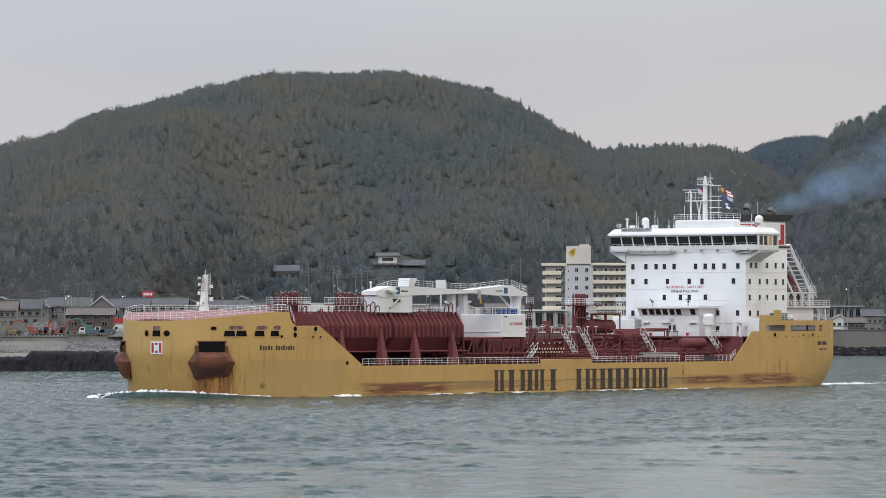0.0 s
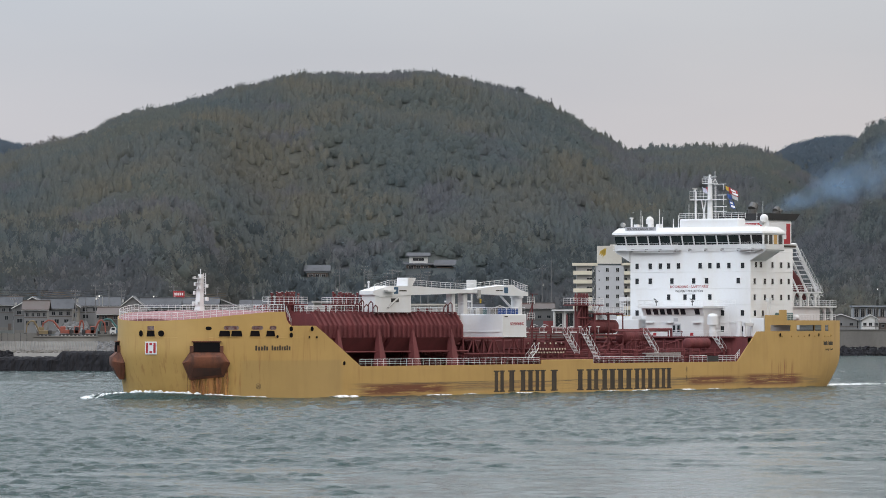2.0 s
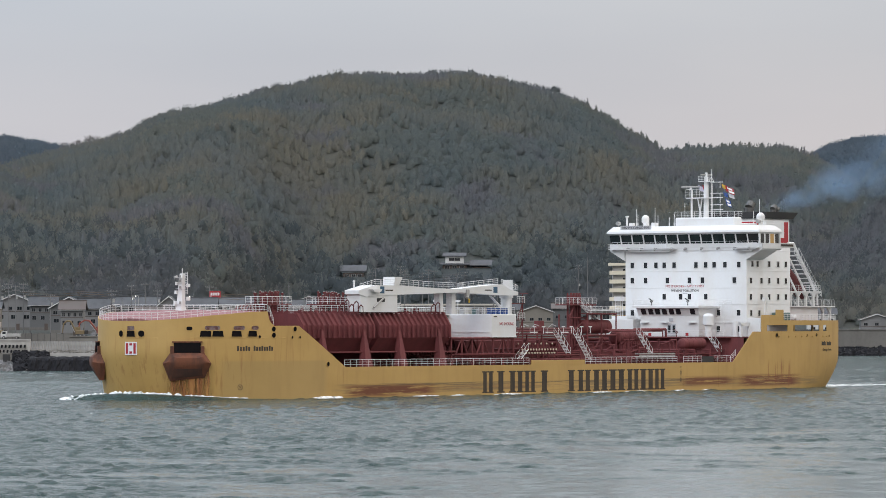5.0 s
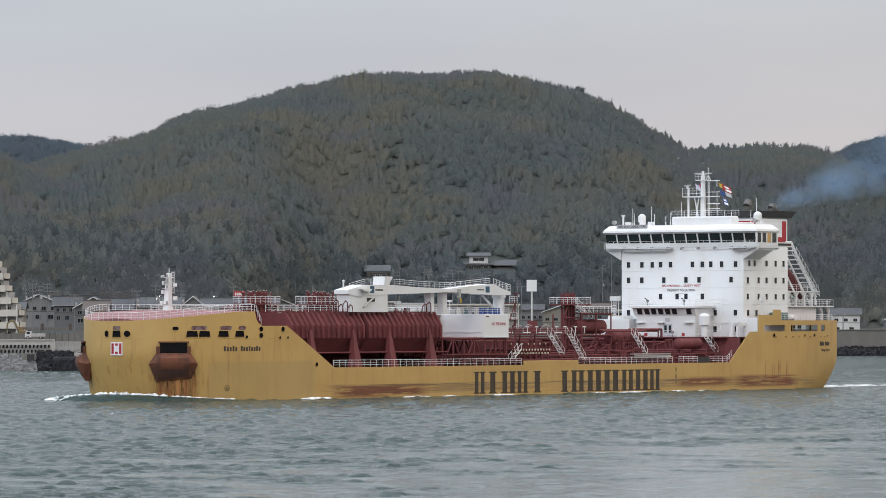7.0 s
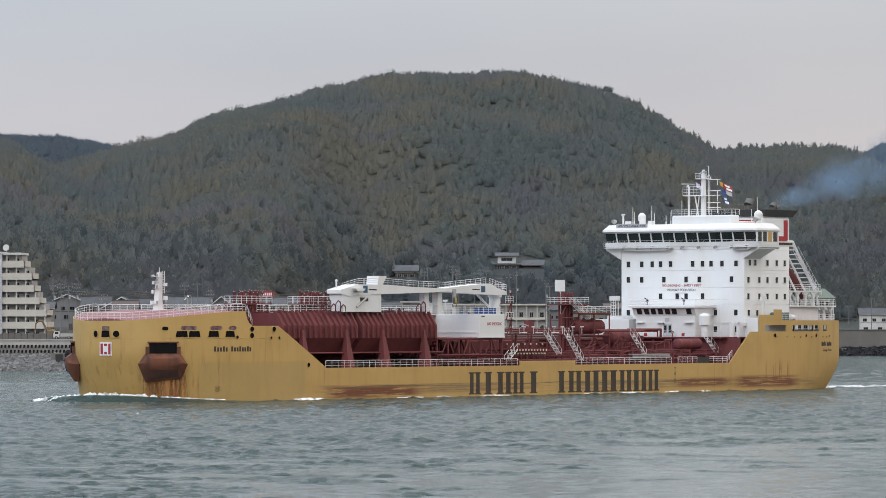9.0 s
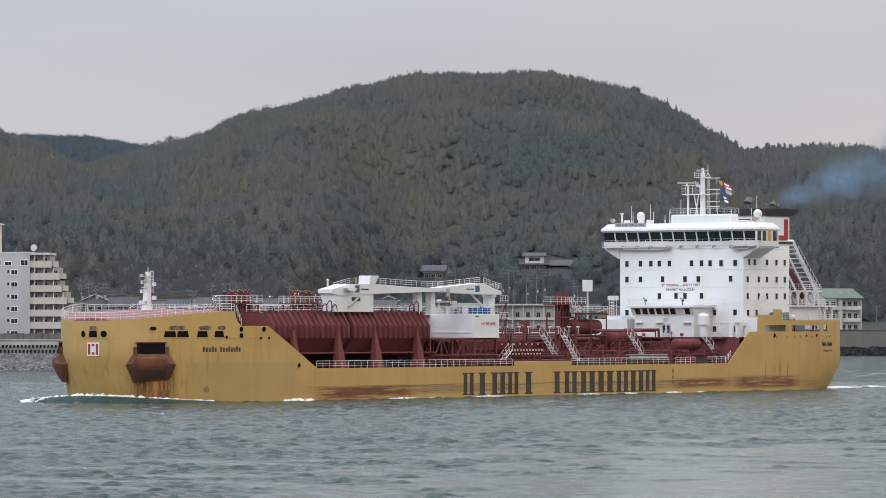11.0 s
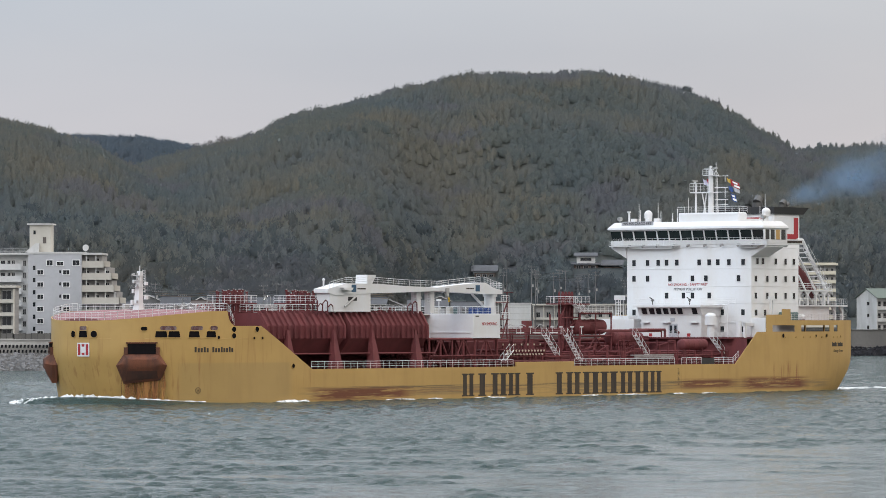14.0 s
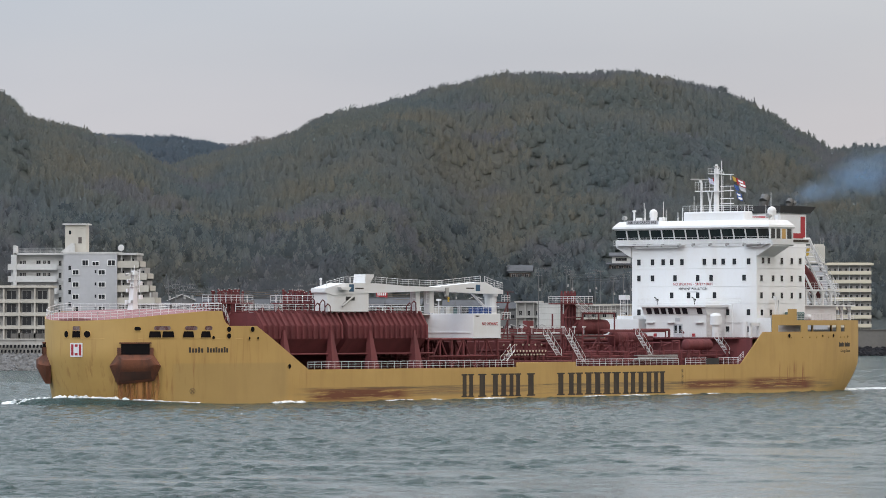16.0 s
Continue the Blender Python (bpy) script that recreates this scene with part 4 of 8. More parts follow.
for x, w in ((119.8, 1.0), (116.4, 1.1)):
    rest = part("boom_rest", Build().box(x - w / 2, x + w / 2, 10.4, 11.6, 13.2, 16.7, 0.06), WHITE, ship, "white boom rest column")
    l = Build()
    for dx in (-0.3, 0.3):
        l.rod((x + w / 2 + 0.5 + dx, 11.6, 14.6), (x + w / 2 + 0.5 + dx, 11.6, 16.6), 0.04, 4)
    for i in range(5):
        l.rod((x + w / 2 + 0.2, 11.6, 14.7 + 0.4 * i), (x + w / 2 + 0.8, 11.6, 14.7 + 0.4 * i), 0.035, 4)
    part("ladder", l, WHITE, rest)
part("white_platform", Build().box(101.1, 118.6, -11, 4.5, 13.0, 13.2), WHITE, ship)
part("railing", Build().rails([(108.0, -12.9, 13.2), (108.0, 13.0, 13.2), (101.3, 13.0, 13.2), (101.3, -12, 13.2)], 1.1, 1.3, 0.035), WHITE, ship)
part("panel_lip", Build().box(108.0, 108.12, -10, 12.6, 10.15, 10.35), WHITE, ship)
part("panel_lip", Build().box(101.2, 107.9, 13.2, 13.3, 9.36, 9.5), WHITE, ship)
for i, (x, y) in enumerate([(106.9, 11.9), (105.9, 12.1), (104.9, 12.2), (103.9, 12.1), (102.9, 12.2), (107.0, 3.8)]):
    b = Build().rod((x, y, 13.2), (x, y, 14.15), 0.44, 12).rod((x, y, 13.5), (x, y, 13.55), 0.46, 12).rod((x, y, 13.8), (x, y, 13.85), 0.46, 12)
    part("steel_drum", b, BLUE, ship)
for x, y, w, h, mat in ((107.1, 5.2, 1.0, 0.95, CREAM), (106.9, 6.4, 0.9, 0.8, GALV), (107.0, 7.6, 0.9, 1.0, CREAM), (106.6, 8.8, 0.8, 0.8, GREENBOX), (107.2, 9.8, 0.6, 1.2, GALV)):
    part("deck_locker", Build().box(x - w / 2, x + w / 2, y - w / 2, y + w / 2, 13.2, 13.2 + h, 0.06), mat, ship)
for y in (1.2, 5.8):
    part("floodlight", Build().rod((107.4, y, 13.2), (107.4, y, 15.2), 0.07, 6).box(107.2, 107.6, y - 0.35, y + 0.35, 15.2, 15.5), WHITE, ship)


def truss(x0, x1, y, z0, z1, bays, label=""):
    """A row of posts and braces under a top chord, each a piece of its own."""
    top = part("truss", Build().rod((x0, y, z1 - 0.15), (x1, y, z1 - 0.15), 0.2, 6), RED, ship, label)
    part("chord", Build().rod((x0, y, (z0 + z1) / 2 - 0.6), (x1, y, (z0 + z1) / 2 - 0.6), 0.1, 6), RED, top)
    step = (x1 - x0) / bays
    for i in range(bays + 1):
        part("post", Build().rod((x0 + i * step, y, z0), (x0 + i * step, y, z1), 0.17, 6), RED, top)
    for i in range(bays):
        a, c = x0 + i * step, x0 + (i + 1) * step
        if i % 2:
            a, c = c, a
        part("brace", Build().rod((a, y, z0), (c, y, z1), 0.13, 6), RED, top)


for y in (12.8, 6.5, 0.5, -6.5, -12.8):
    truss(101.4, 118.8, y, 4.6, 9.36, 6, "red steel truss under the white box")
part("platform_floor", Build().box(101.2, 119.0, -12.9, 12.9, 9.15, 9.33), RED, ship)
# two small side landings aft of the white box
for z, x0 in ((15.0, 98.5), (12.3, 98.4)):
    ldg = part("landing", Build().box(x0, 100.6, 11.4, 13.0, z - 0.12, z), RED, ship)
    part("railing", Build().rails([(x0, 13.0, z), (100.6, 13.0, z)], 1.1, 0.7, 0.04), WHITE, ldg)
b = Build()
b.rod((98.8, 12.8, 9.2), (98.8, 12.8, 16.6), 0.12, 6).rod((100.2, 12.8, 9.2), (98.8, 12.8, 12.3), 0.1, 6).rod((100.2, 12.8, 12.3), (98.8, 12.8, 15.0), 0.1, 6).rod((97.2, 12.8, 16.6), (99.6, 12.8, 16.6), 0.06, 5)
part("landing_post", b, RED, ship)


# ---- manifold, piping and vent tower ----
def manifold():
    for i in range(13):
        x = 88.2 + 0.82 * i
        b = Build().rod((x, 6.0, 7.3), (x, 12.0, 7.3), 0.2, 8)
        body_ob = part("manifold_pipe", b, RED, ship)
        part("flange", Build().rod((x, 12.0, 7.3), (x, 12.16, 7.3), 0.33, 10), DARKRED, body_ob)
        part("flange_cap", Build().rod((x, 12.16, 7.3), (x, 12.25, 7.3), 0.17, 10), CAP, body_ob)
        part("branch_cap", Build().rod((x + 0.4, 12.0, 6.72), (x + 0.4, 12.22, 6.72), 0.15, 8), CAP, body_ob)
        part("valve_wheel", Build().rod((x, 11.4, 7.5), (x, 11.4, 8.15), 0.05, 6), RED, body_ob)
        if i % 2 == 0:
            part("valve_lamp", Build().rod((x, 11.4, 8.15), (x, 11.4, 8.42), 0.12, 8), CAP, body_ob)
        if i % 2 == 0:
            part("drain_pipe", Build().rod((x + 0.4, 12.1, 5.0), (x + 0.4, 12.1, 6.7), 0.12, 6), RED, body_ob)
    part("drip_tray", Build().box(86.5, 100.3, 10.8, 14.6, 5.3, 5.75), DARKRED, ship, "dark red manifold drip tray")
    for x in (81.3, 85.6, 89.9, 94.2, 98.6):
        beam = part("pipe_rack", Build().rod((x, 3.4, 9.9), (x, 10.4, 9.9), 0.14, 6), RED, ship)
        for y in (3.4, 10.4):
            part("rack_post", Build().rod((x, y, 4.6), (x, y, 10.1), 0.16, 6), RED, beam)
    part("walkway", Build().box(80.0, 99.5, 9.4, 11.0, 9.75, 9.95), DARKRED, ship)
    part("railing", Build().rails([(80.0, 11.0, 9.95), (99.5, 11.0, 9.95)], 1.0, 1.5, 0.03, 2), RED, ship)
    for i, x in enumerate((98.0, 93.0, 88.6, 84.0)):
        part("strip_light", Build().box(x - 0.9, x + 0.9, 10.9, 11.15, 10.05, 10.25), WHITE, ship)
    for x in (95.0, 92.0, 87.0):
        part("hose_davit", Build().pipe([(x, 9.5, 9.9), (x, 9.5, 10.8), (x - 0.4, 10.2, 11.5), (x - 0.8, 10.8, 11.2)], 0.07, 6), GALV, ship)
    part("valve_box", Build().box(86.6, 88.2, 7.6, 8.6, 9.9, 12.1, 0.05), RED, ship)


CAP = painted("pale_valve_caps", (0.55, 0.48, 0.38), (0.38, 0.28, 0.2), 0.6, 1.0, 0.5, 0.0)
manifold()

# low dark red boxes added along the deck's centre to close the view across
part("deck_filler", Build().box(119.5, 158.0, -3.0, 0.5, 4.6, 7.3, 0.1), DARKRED, ship)
part("deck_filler", Build().box(40.0, 118.0, -10.5, -8.0, 4.6, 8.0, 0.1), DARKRED, ship)
part("deck_filler", Build().box(76.0, 100.0, -1.0, 2.0, 4.6, 8.8, 0.1), DARKRED, ship)

# catwalk and pipes added to cover a pale gap across the deck
part("catwalk", Build().box(38.0, 101.0, -4.6, -3.0, 9.3, 9.5), RED, ship, "raised red catwalk along the deck")
for y, z in ((-3.2, 8.9), (-3.8, 8.5), (-4.4, 8.9), (-3.4, 8.2), (-4.2, 8.0)):
    part("cargo_pipe", Build().rod((38, y, z), (101, y, z), 0.26, 8), RED, ship)

# long cargo pipes on deck, at several heights
rng = random.Random(11)
for i, (y, z, r) in enumerate([(11.6, 5.6, 0.22), (10.8, 6.3, 0.18), (9.9, 5.5, 0.25), (8.7, 6.0, 0.2), (7.5, 5.6, 0.25), (6.0, 6.6, 0.2), (4.2, 5.8, 0.25), (2.5, 6.2, 0.22), (0.5, 5.7, 0.25), (-2.0, 6.0, 0.25), (-5.0, 6.1, 0.25), (-8.0, 5.8, 0.25)]):
    part("cargo_pipe", Build().rod((34, y, z), (118, y, z), r, 8), RED, ship)
for y, z, x0, x1 in ((9.0, 10.35, 77, 99), (8.4, 10.7, 77, 99), (7.6, 10.4, 74, 100), (13.2, 7.1, 118, 152), (10.2, 10.35, 57, 70), (9.6, 10.55, 56, 70), (13.0, 6.6, 101, 119)):
    part("cargo_pipe", Build().rod((x0, y, z), (x1, y, z), 0.13, 8), RED, ship)
for x in range(36, 84, 5):
    b = Build()
    for y in (12.2, 4.5, -4.5, -12.2):
        b.rod((x, y, 4.6), (x, y, 7.2 if y > 5 else 8.6), 0.13, 6)
    b.rod((x, -12.2, 7.0), (x, 12.2, 7.0), 0.12, 6).rod((x, 4.5, 8.4), (x, -12.2, 8.4), 0.12, 6)
    part("pipe_support", b, RED, ship)
for i in range(46):
    x, y = rng.uniform(35, 84), rng.uniform(-10, 12)
    h = rng.uniform(0.8, 2.4)
    b = Build().rod((x, y, 4.6), (x, y, 4.6 + h), rng.uniform(0.12, 0.3), 8).rod((x, y, 4.6 + h), (x, y, 4.85 + h), rng.uniform(0.3, 0.5), 8)
    part("deck_valve", b, RED, ship)


def vent_tower():
    deck = part("tower_platform", Build().box(66.5, 74.5, 2.4, 5.4, 14.75, 14.95), RED, ship, "red vent tower with stairs and platform")
    part("railing", Build().rails([(66.5, 5.4, 14.95), (74.5, 5.4, 14.95), (74.5, 2.4, 14.95), (66.5, 2.4, 14.95)], 1.1, 1.2, 0.04), WHITE, deck)
    for i in range(9):
        x = 69.6 + 0.42 * i
        b = Build().rod((x, 3.9 + 0.5 * (i % 2), 5), (x, 3.9 + 0.5 * (i % 2), 16.6), 0.2, 8)
        part("vent_pipe", b, RED, deck)
        part("vent_cap", Build().rod((x, 3.9 + 0.5 * (i % 2), 16.6), (x, 3.9 + 0.5 * (i % 2), 16.9), 0.13, 6), RED, deck)
    for x in (68.8, 74.0):
        for y in (2.8, 5.0):
            part("tower_leg", Build().rod((x, y, 4.6), (x, y, 13.2), 0.15, 6), RED, deck)
    for p, q in (((74.0, 5.0, 12.8), (72.6, 5.0, 14.6)), ((68.8, 5.0, 12.8), (67.0, 5.0, 14.7)), ((74.0, 5, 9.8), (69, 5, 12.4)), ((68.8, 5.0, 9.2), (74, 5, 9.2)), ((68.8, 5.0, 12.6), (74, 5, 12.6))):
        part("brace", Build().rod(p, q, 0.12, 6), RED, deck)
    part("stair", Build().stairs((67.0, 5.6, 12.4), (71.4, 5.6, 14.95), 0.9, (0, 1, 0)), WHITE, deck)
    part("stair", Build().stairs((78.0, 12.0, 5.4), (82.2, 12.0, 9.95), 0.9, (0, 1, 0)), WHITE, ship)
    part("stair", Build().stairs((84.6, 12.2, 6.5), (88.2, 12.2, 9.95), 0.9, (0, 1, 0)), WHITE, ship)
    part("stair", Build().stairs((99.6, 12.4, 5.4), (97.0, 12.4, 7.4), 0.8, (0, 1, 0)), WHITE, ship)
    part("stair", Build().stairs((58.3, 11.2, 6.3), (62.0, 11.2, 9.9), 0.8, (0, 1, 0)), WHITE, ship)
    part("stair", Build().stairs((36.6, 11.4, 6.6), (39.8, 11.4, 9.2), 0.8, (0, 1, 0)), WHITE, ship)


vent_tower()


def deck_cylinder(x0, x1, y, z, r, legs_to, frame_on=False):
    tank = part("pressure_tank", Build().drum((x0 + r * 0.3, y, z), (x1 - r * 0.3, y, z), r, 20), RED, ship, "red horizontal pressure tank on legs", True)
    b = Build()
    for x in (x0 + (x1 - x0) * 0.22, x1 - (x1 - x0) * 0.22):
        for s in (-0.7, 0.7):
            b.rod((x, y + s * r, legs_to), (x, y + s * r * 0.8, z - r * 0.3), 0.13, 6)
    part("saddle", b, RED, tank)
    for x in (x0 + (x1 - x0) * 0.2, x0 + (x1 - x0) * 0.4, x0 + (x1 - x0) * 0.6, x0 + (x1 - x0) * 0.8):
        part("hoop", Build().rod((x - 0.06, y, z), (x + 0.06, y, z), r * 1.035, 20), RED, tank)
    return tank


deck_cylinder(61.9, 70.1, 4.6, 11.1, 1.22, 9.4)
b = Build()
for x in (61.6, 66.0, 70.3):
    for y in (3.0, 6.2):
        b.rod((x, y, 4.6), (x, y, 13.4), 0.14, 6)
    b.rod((x, 3.0, 9.5), (x, 6.2, 9.5), 0.14, 6)
for z in (9.6, 13.3):
    b.rod((61.6, 6.2, z), (70.3, 6.2, z), 0.16, 6)
b.rod((61.6, 6.2, 5), (66.0, 6.2, 9.5), 0.12).rod((70.3, 6.2, 5), (66.0, 6.2, 9.5), 0.12)
part("tank_frame", b, RED, ship)
part("tank_top_deck", Build().box(61.5, 70.5, 2.8, 6.4, 13.3, 13.42), RED, ship)
part("railing", Build().rails([(61.5, 6.4, 13.42), (70.5, 6.4, 13.42)], 1.1, 1.1, 0.04), WHITE, ship)
for x0, x1, r in ((57.2, 60.6, 1.25), (53.6, 56.9, 1.2), (51.6, 53.3, 0.9)):
    deck_cylinder(x0, x1, 5.0, 9.2, r, 4.6)
for i in range(16):
    x = 51.6 + 0.6 * i
    part("riser_pipe", Build().rod((x, 6.6, 4.6), (x, 6.6, 8.3), 0.13, 6).rod((x, 6.6, 8.0), (x, 6.6, 8.5), 0.22, 6), RED, ship)
deck_cylinder(39.9, 47.0, 10.0, 8.1, 0.92, 4.6)
part("stowed_gangway", Build().box(52.4, 63.6, 11.6, 12.4, 5.75, 5.95).box(52.4, 63.6, 11.6, 12.4, 6.3, 6.5).box(52.4, 63.6, 12.35, 12.45, 6.02, 6.2), GALV, ship, "grey stowed gangway on deck")
part("pipe_bridge", Build().pipe([(48.0, 7.5, 9.2), (48.0, 7.5, 10.6), (58.0, 7.5, 10.6)], 0.22, 8).pipe([(49, 7.5, 9.2), (49, 7.5, 10.3), (58, 7.5, 10.3)], 0.12, 8), RED, ship)


rng = random.Random(31)
for i in range(30):
    x, y = rng.uniform(120.5, 157.5), rng.uniform(10.2, 11.4)
    h = rng.uniform(0.35, 1.0)
    part("tank_hatch", Build().rod((x, y, 13.2), (x, y, 13.25 + h * 0.7), rng.uniform(0.12, 0.32), 8).rod((x, y, 13.25 + h * 0.7), (x, y, 13.3 + h), rng.uniform(0.08, 0.2), 8), RED if i % 3 else GALV, ship)
for i in range(34):
    x, y = rng.uniform(50, 99), rng.uniform(6.5, 12.3)
    z = rng.choice((6.9, 7.4, 8.0, 8.8))
    part("pipe_bend", Build().pipe([(x, y, 4.7), (x, y, z), (x + rng.uniform(-2.2, 2.2), y, z), (x + rng.uniform(-2.2, 2.2), y - 1.2, z - 0.8)], rng.uniform(0.07, 0.16), 6), RED if i % 4 else DARKRED, ship)
for x in (98.3, 96.2, 92.8, 90.2, 84.4, 82.0, 79.0, 76.4):
    part("deck_lamp", Build().rod((x, 11.0, 9.95), (x, 11.0, 11.0), 0.05, 5).box(x - 0.3, x + 0.3, 10.85, 11.15, 11.0, 11.18), WHITE, ship)

# ---- foot of the house ----
def control_room():
    b = Build()
    b.box(30.4, 36.0, -6.0, 6.6, 9.2, 13.1, 0.05)
    b.prism([(30.4, 13.0), (36.0, 13.0), (36.7, 14.4), (30.4, 14.4)], -6.4, 6.8, "y")
    room = part("cargo_control_room", b, WHITE, ship, "white control room with raked dark windows")
    part("roof", Build().box(30.4, 37.2, -7.0, 7.3, 14.4, 14.85, 0.08), WHITE, room)
    for y in (-5.0, -3.45, -2.0, -0.5, 1.0, 2.45, 5.5):
        part("window", Build().prism([(36.2, 13.25), (36.26, 13.25), (36.68, 14.25), (36.62, 14.25)], y - 0.5, y + 0.5, "y"), GLASSDARK, room)
    part("railing", Build().rails([(31, 10.2, 14.85), (36.9, 7.2, 14.85), (36.9, -6.9, 14.85), (31, -6.9, 14.85)], 1.0, 1.3, 0.03), WHITE, room)
    part("double_door", Build().box(36.0, 36.06, -0.2, 1.7, 9.4, 11.6, 0.02), GREYWALL, room)
    for y in (0.05, 1.0):
        part("door_glass", Build().box(36.06, 36.08, y, y + 0.5, 10.0, 11.3), GLASSDARK, room)
    part("vent_grille", Build().box(36.0, 36.08, 0.2, 1.1, 12.0, 12.6), GREYWALL, room)
    for y in (-4.9, -0.6, 5.3):
        part("awning", Build().box(36.0, 36.7, y - 0.8, y + 0.8, 11.75, 11.85), WHITE, room)


control_room()
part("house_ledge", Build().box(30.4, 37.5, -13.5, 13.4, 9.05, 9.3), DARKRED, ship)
part("railing", Build().rails([(37.4, -13.2, 9.3), (37.4, 13.2, 9.3)], 1.05, 1.3, 0.03), WHITE, ship)
for y, z in ((8.9, 11.8),):
    b = Build().rod((36.5, y, 9.3), (36.5, y, 11.5), 0.62, 14).rod((36.5, y, 11.4), (36.5, y, 12.9), 1.0, 16).ball((36.5, y, 12.9), 1.0, 16, 8, 0.55)
    part("mushroom_vent", b, WHITE, ship, "white mushroom ventilator", True)
part("vent_cowl", Build().rod((32.5, 12.0, 9.3), (32.5, 12.0, 12.0), 0.5, 14), WHITE, ship)
part("side_house", Build().box(31.0, 36.5, -14.8, -7.2, 9.3, 12.4, 0.05), WHITE, ship, "low white deckhouse beside the control room")
part("vent_block", Build().box(31.0, 34.0, -13.6, -10.2, 12.4, 13.0, 0.05), WHITE, ship)
b = Build()
for y in (-11.4, -10.4):
    b.rod((36.0, y, 12.4), (36.0, y, 16.0), 0.07, 5).rod((35.2, y, 12.4), (35.2, y, 16.0), 0.07, 5)
for i in range(7):
    b.rod((36.0, -11.4, 12.8 + 0.5 * i), (36.0, -10.4, 12.8 + 0.5 * i), 0.05, 4)
b.box(35.0, 36.2, -11.6, -10.1, 15.7, 16.5)
part("signal_post", b, WHITE, ship)
for y in (5.0, -3.0):
    part("fire_box", Build().box(37.2, 37.6, y - 0.25, y + 0.25, 9.4, 9.95, 0.03), SIGNRED, ship)
for x, y, z in ((36.6, 4.6, 14.85), (36.6, -3.2, 14.85), (36.9, 2.4, 9.3)):
    b = Build().rod((x, y, z), (x, y, z + 0.9), 0.09, 6).rod((x - 0.2, y, z + 0.9), (x + 0.8, y, z + 1.25), 0.09, 6).rod((x, y - 0.2, z + 0.75), (x, y + 0.2, z + 0.75), 0.18, 8)
    part("fire_monitor", b, BLACK if z > 12 else RED, ship)
part("pipe", Build().pipe([(33.0, 7.2, 14.8), (33.0, 9.9, 14.8), (33.0, 9.9, 9.3)], 0.09, 6).pipe([(30.6, 6.5, 11.8), (30.6, 13, 11.8)], 0.06, 6), WHITE, ship)
# faint deck seams across the house
for z in (24.6, 21.0, 17.95, 15.05, 12.1):
    part("deck_seam", Build().box(30.4, 30.43, -13.0, 13.0, z, z + 0.06), WHITE, deckhouse)
    part("deck_seam", Build().box(16.0, 30.3, 13.1, 13.13, z, z + 0.06), WHITE, deckhouse)


# ---- lettering that can be read ----
def lettering(text, size, at, x_axis, z_axis, material, parent, width=None, bold=0.0):
    cu = bpy.data.curves.new("lettering", "FONT")
    cu.body, cu.size, cu.align_x, cu.extrude, cu.offset = text, size, "CENTER", 0.012, bold
    tmp = bpy.data.objects.new("tmp", cu)
    me = bpy.data.meshes.new_from_object(tmp)
    bpy.data.objects.remove(tmp)
    xs = [v.co.x for v in me.vertices]
    k = width / (max(xs) - min(xs)) if width else 1.0
    xa, za = Vector(x_axis), Vector(z_axis)
    ya = za.cross(xa)
    for v in me.vertices:
        c = v.co.copy()
        v.co = Vector(at) + xa * c.x * k + ya * c.y + za * c.z
    me.materials.append(material)
    ob = new("lettering", me)
    ob.parent = parent
    return ob


lettering("NO SMOKING \u2013 SAFETY FIRST", 0.62, (30.43, -0.1, 18.15), (0, 1, 0), (1, 0, 0), SIGNRED, deckhouse, 8.3)
lettering("PREVENT POLLUTION", 0.62, (30.43, -0.1, 17.35), (0, 1, 0), (1, 0, 0), BLACK, deckhouse, 5.9)
part("number_bar", Build().box(30.42, 30.44, -1.0, 1.0, 16.95, 17.1), GREYWALL, deckhouse)
box_ob = [o for o in ship.children if o.name.startswith("crane_deckhouse")][0]
lettering("NO SMOKING", 0.72, (103.9, 13.22, 11.35), (-1, 0, 0), (0, 1, 0), SIGNRED, box_ob, 3.9)
part("number_bar", Build().box(106.6, 107.5, 13.2, 13.22, 12.7, 12.88), LETTER, box_ob)
sign = part("alarm_sign", Build().box(31.1, 31.2, -13.6, -6.9, 28.65, 29.35), GREYWALL, ship, "grey alarm sign board on the bridge roof")
lettering("98% 95% CARGO FIRE", 0.62, (31.21, -10.25, 28.78), (0, 1, 0), (1, 0, 0), BLACK, sign, 6.0)
gp, gt, gn = hull_frame(6.4, 6.7)
lettering("George Town", 0.66, gp + gn * 0.1, gt, gn, LETTER, hull_ob, 3.9)


# ---- mast, domes and aerials on the bridge ----
SCANNERS = []


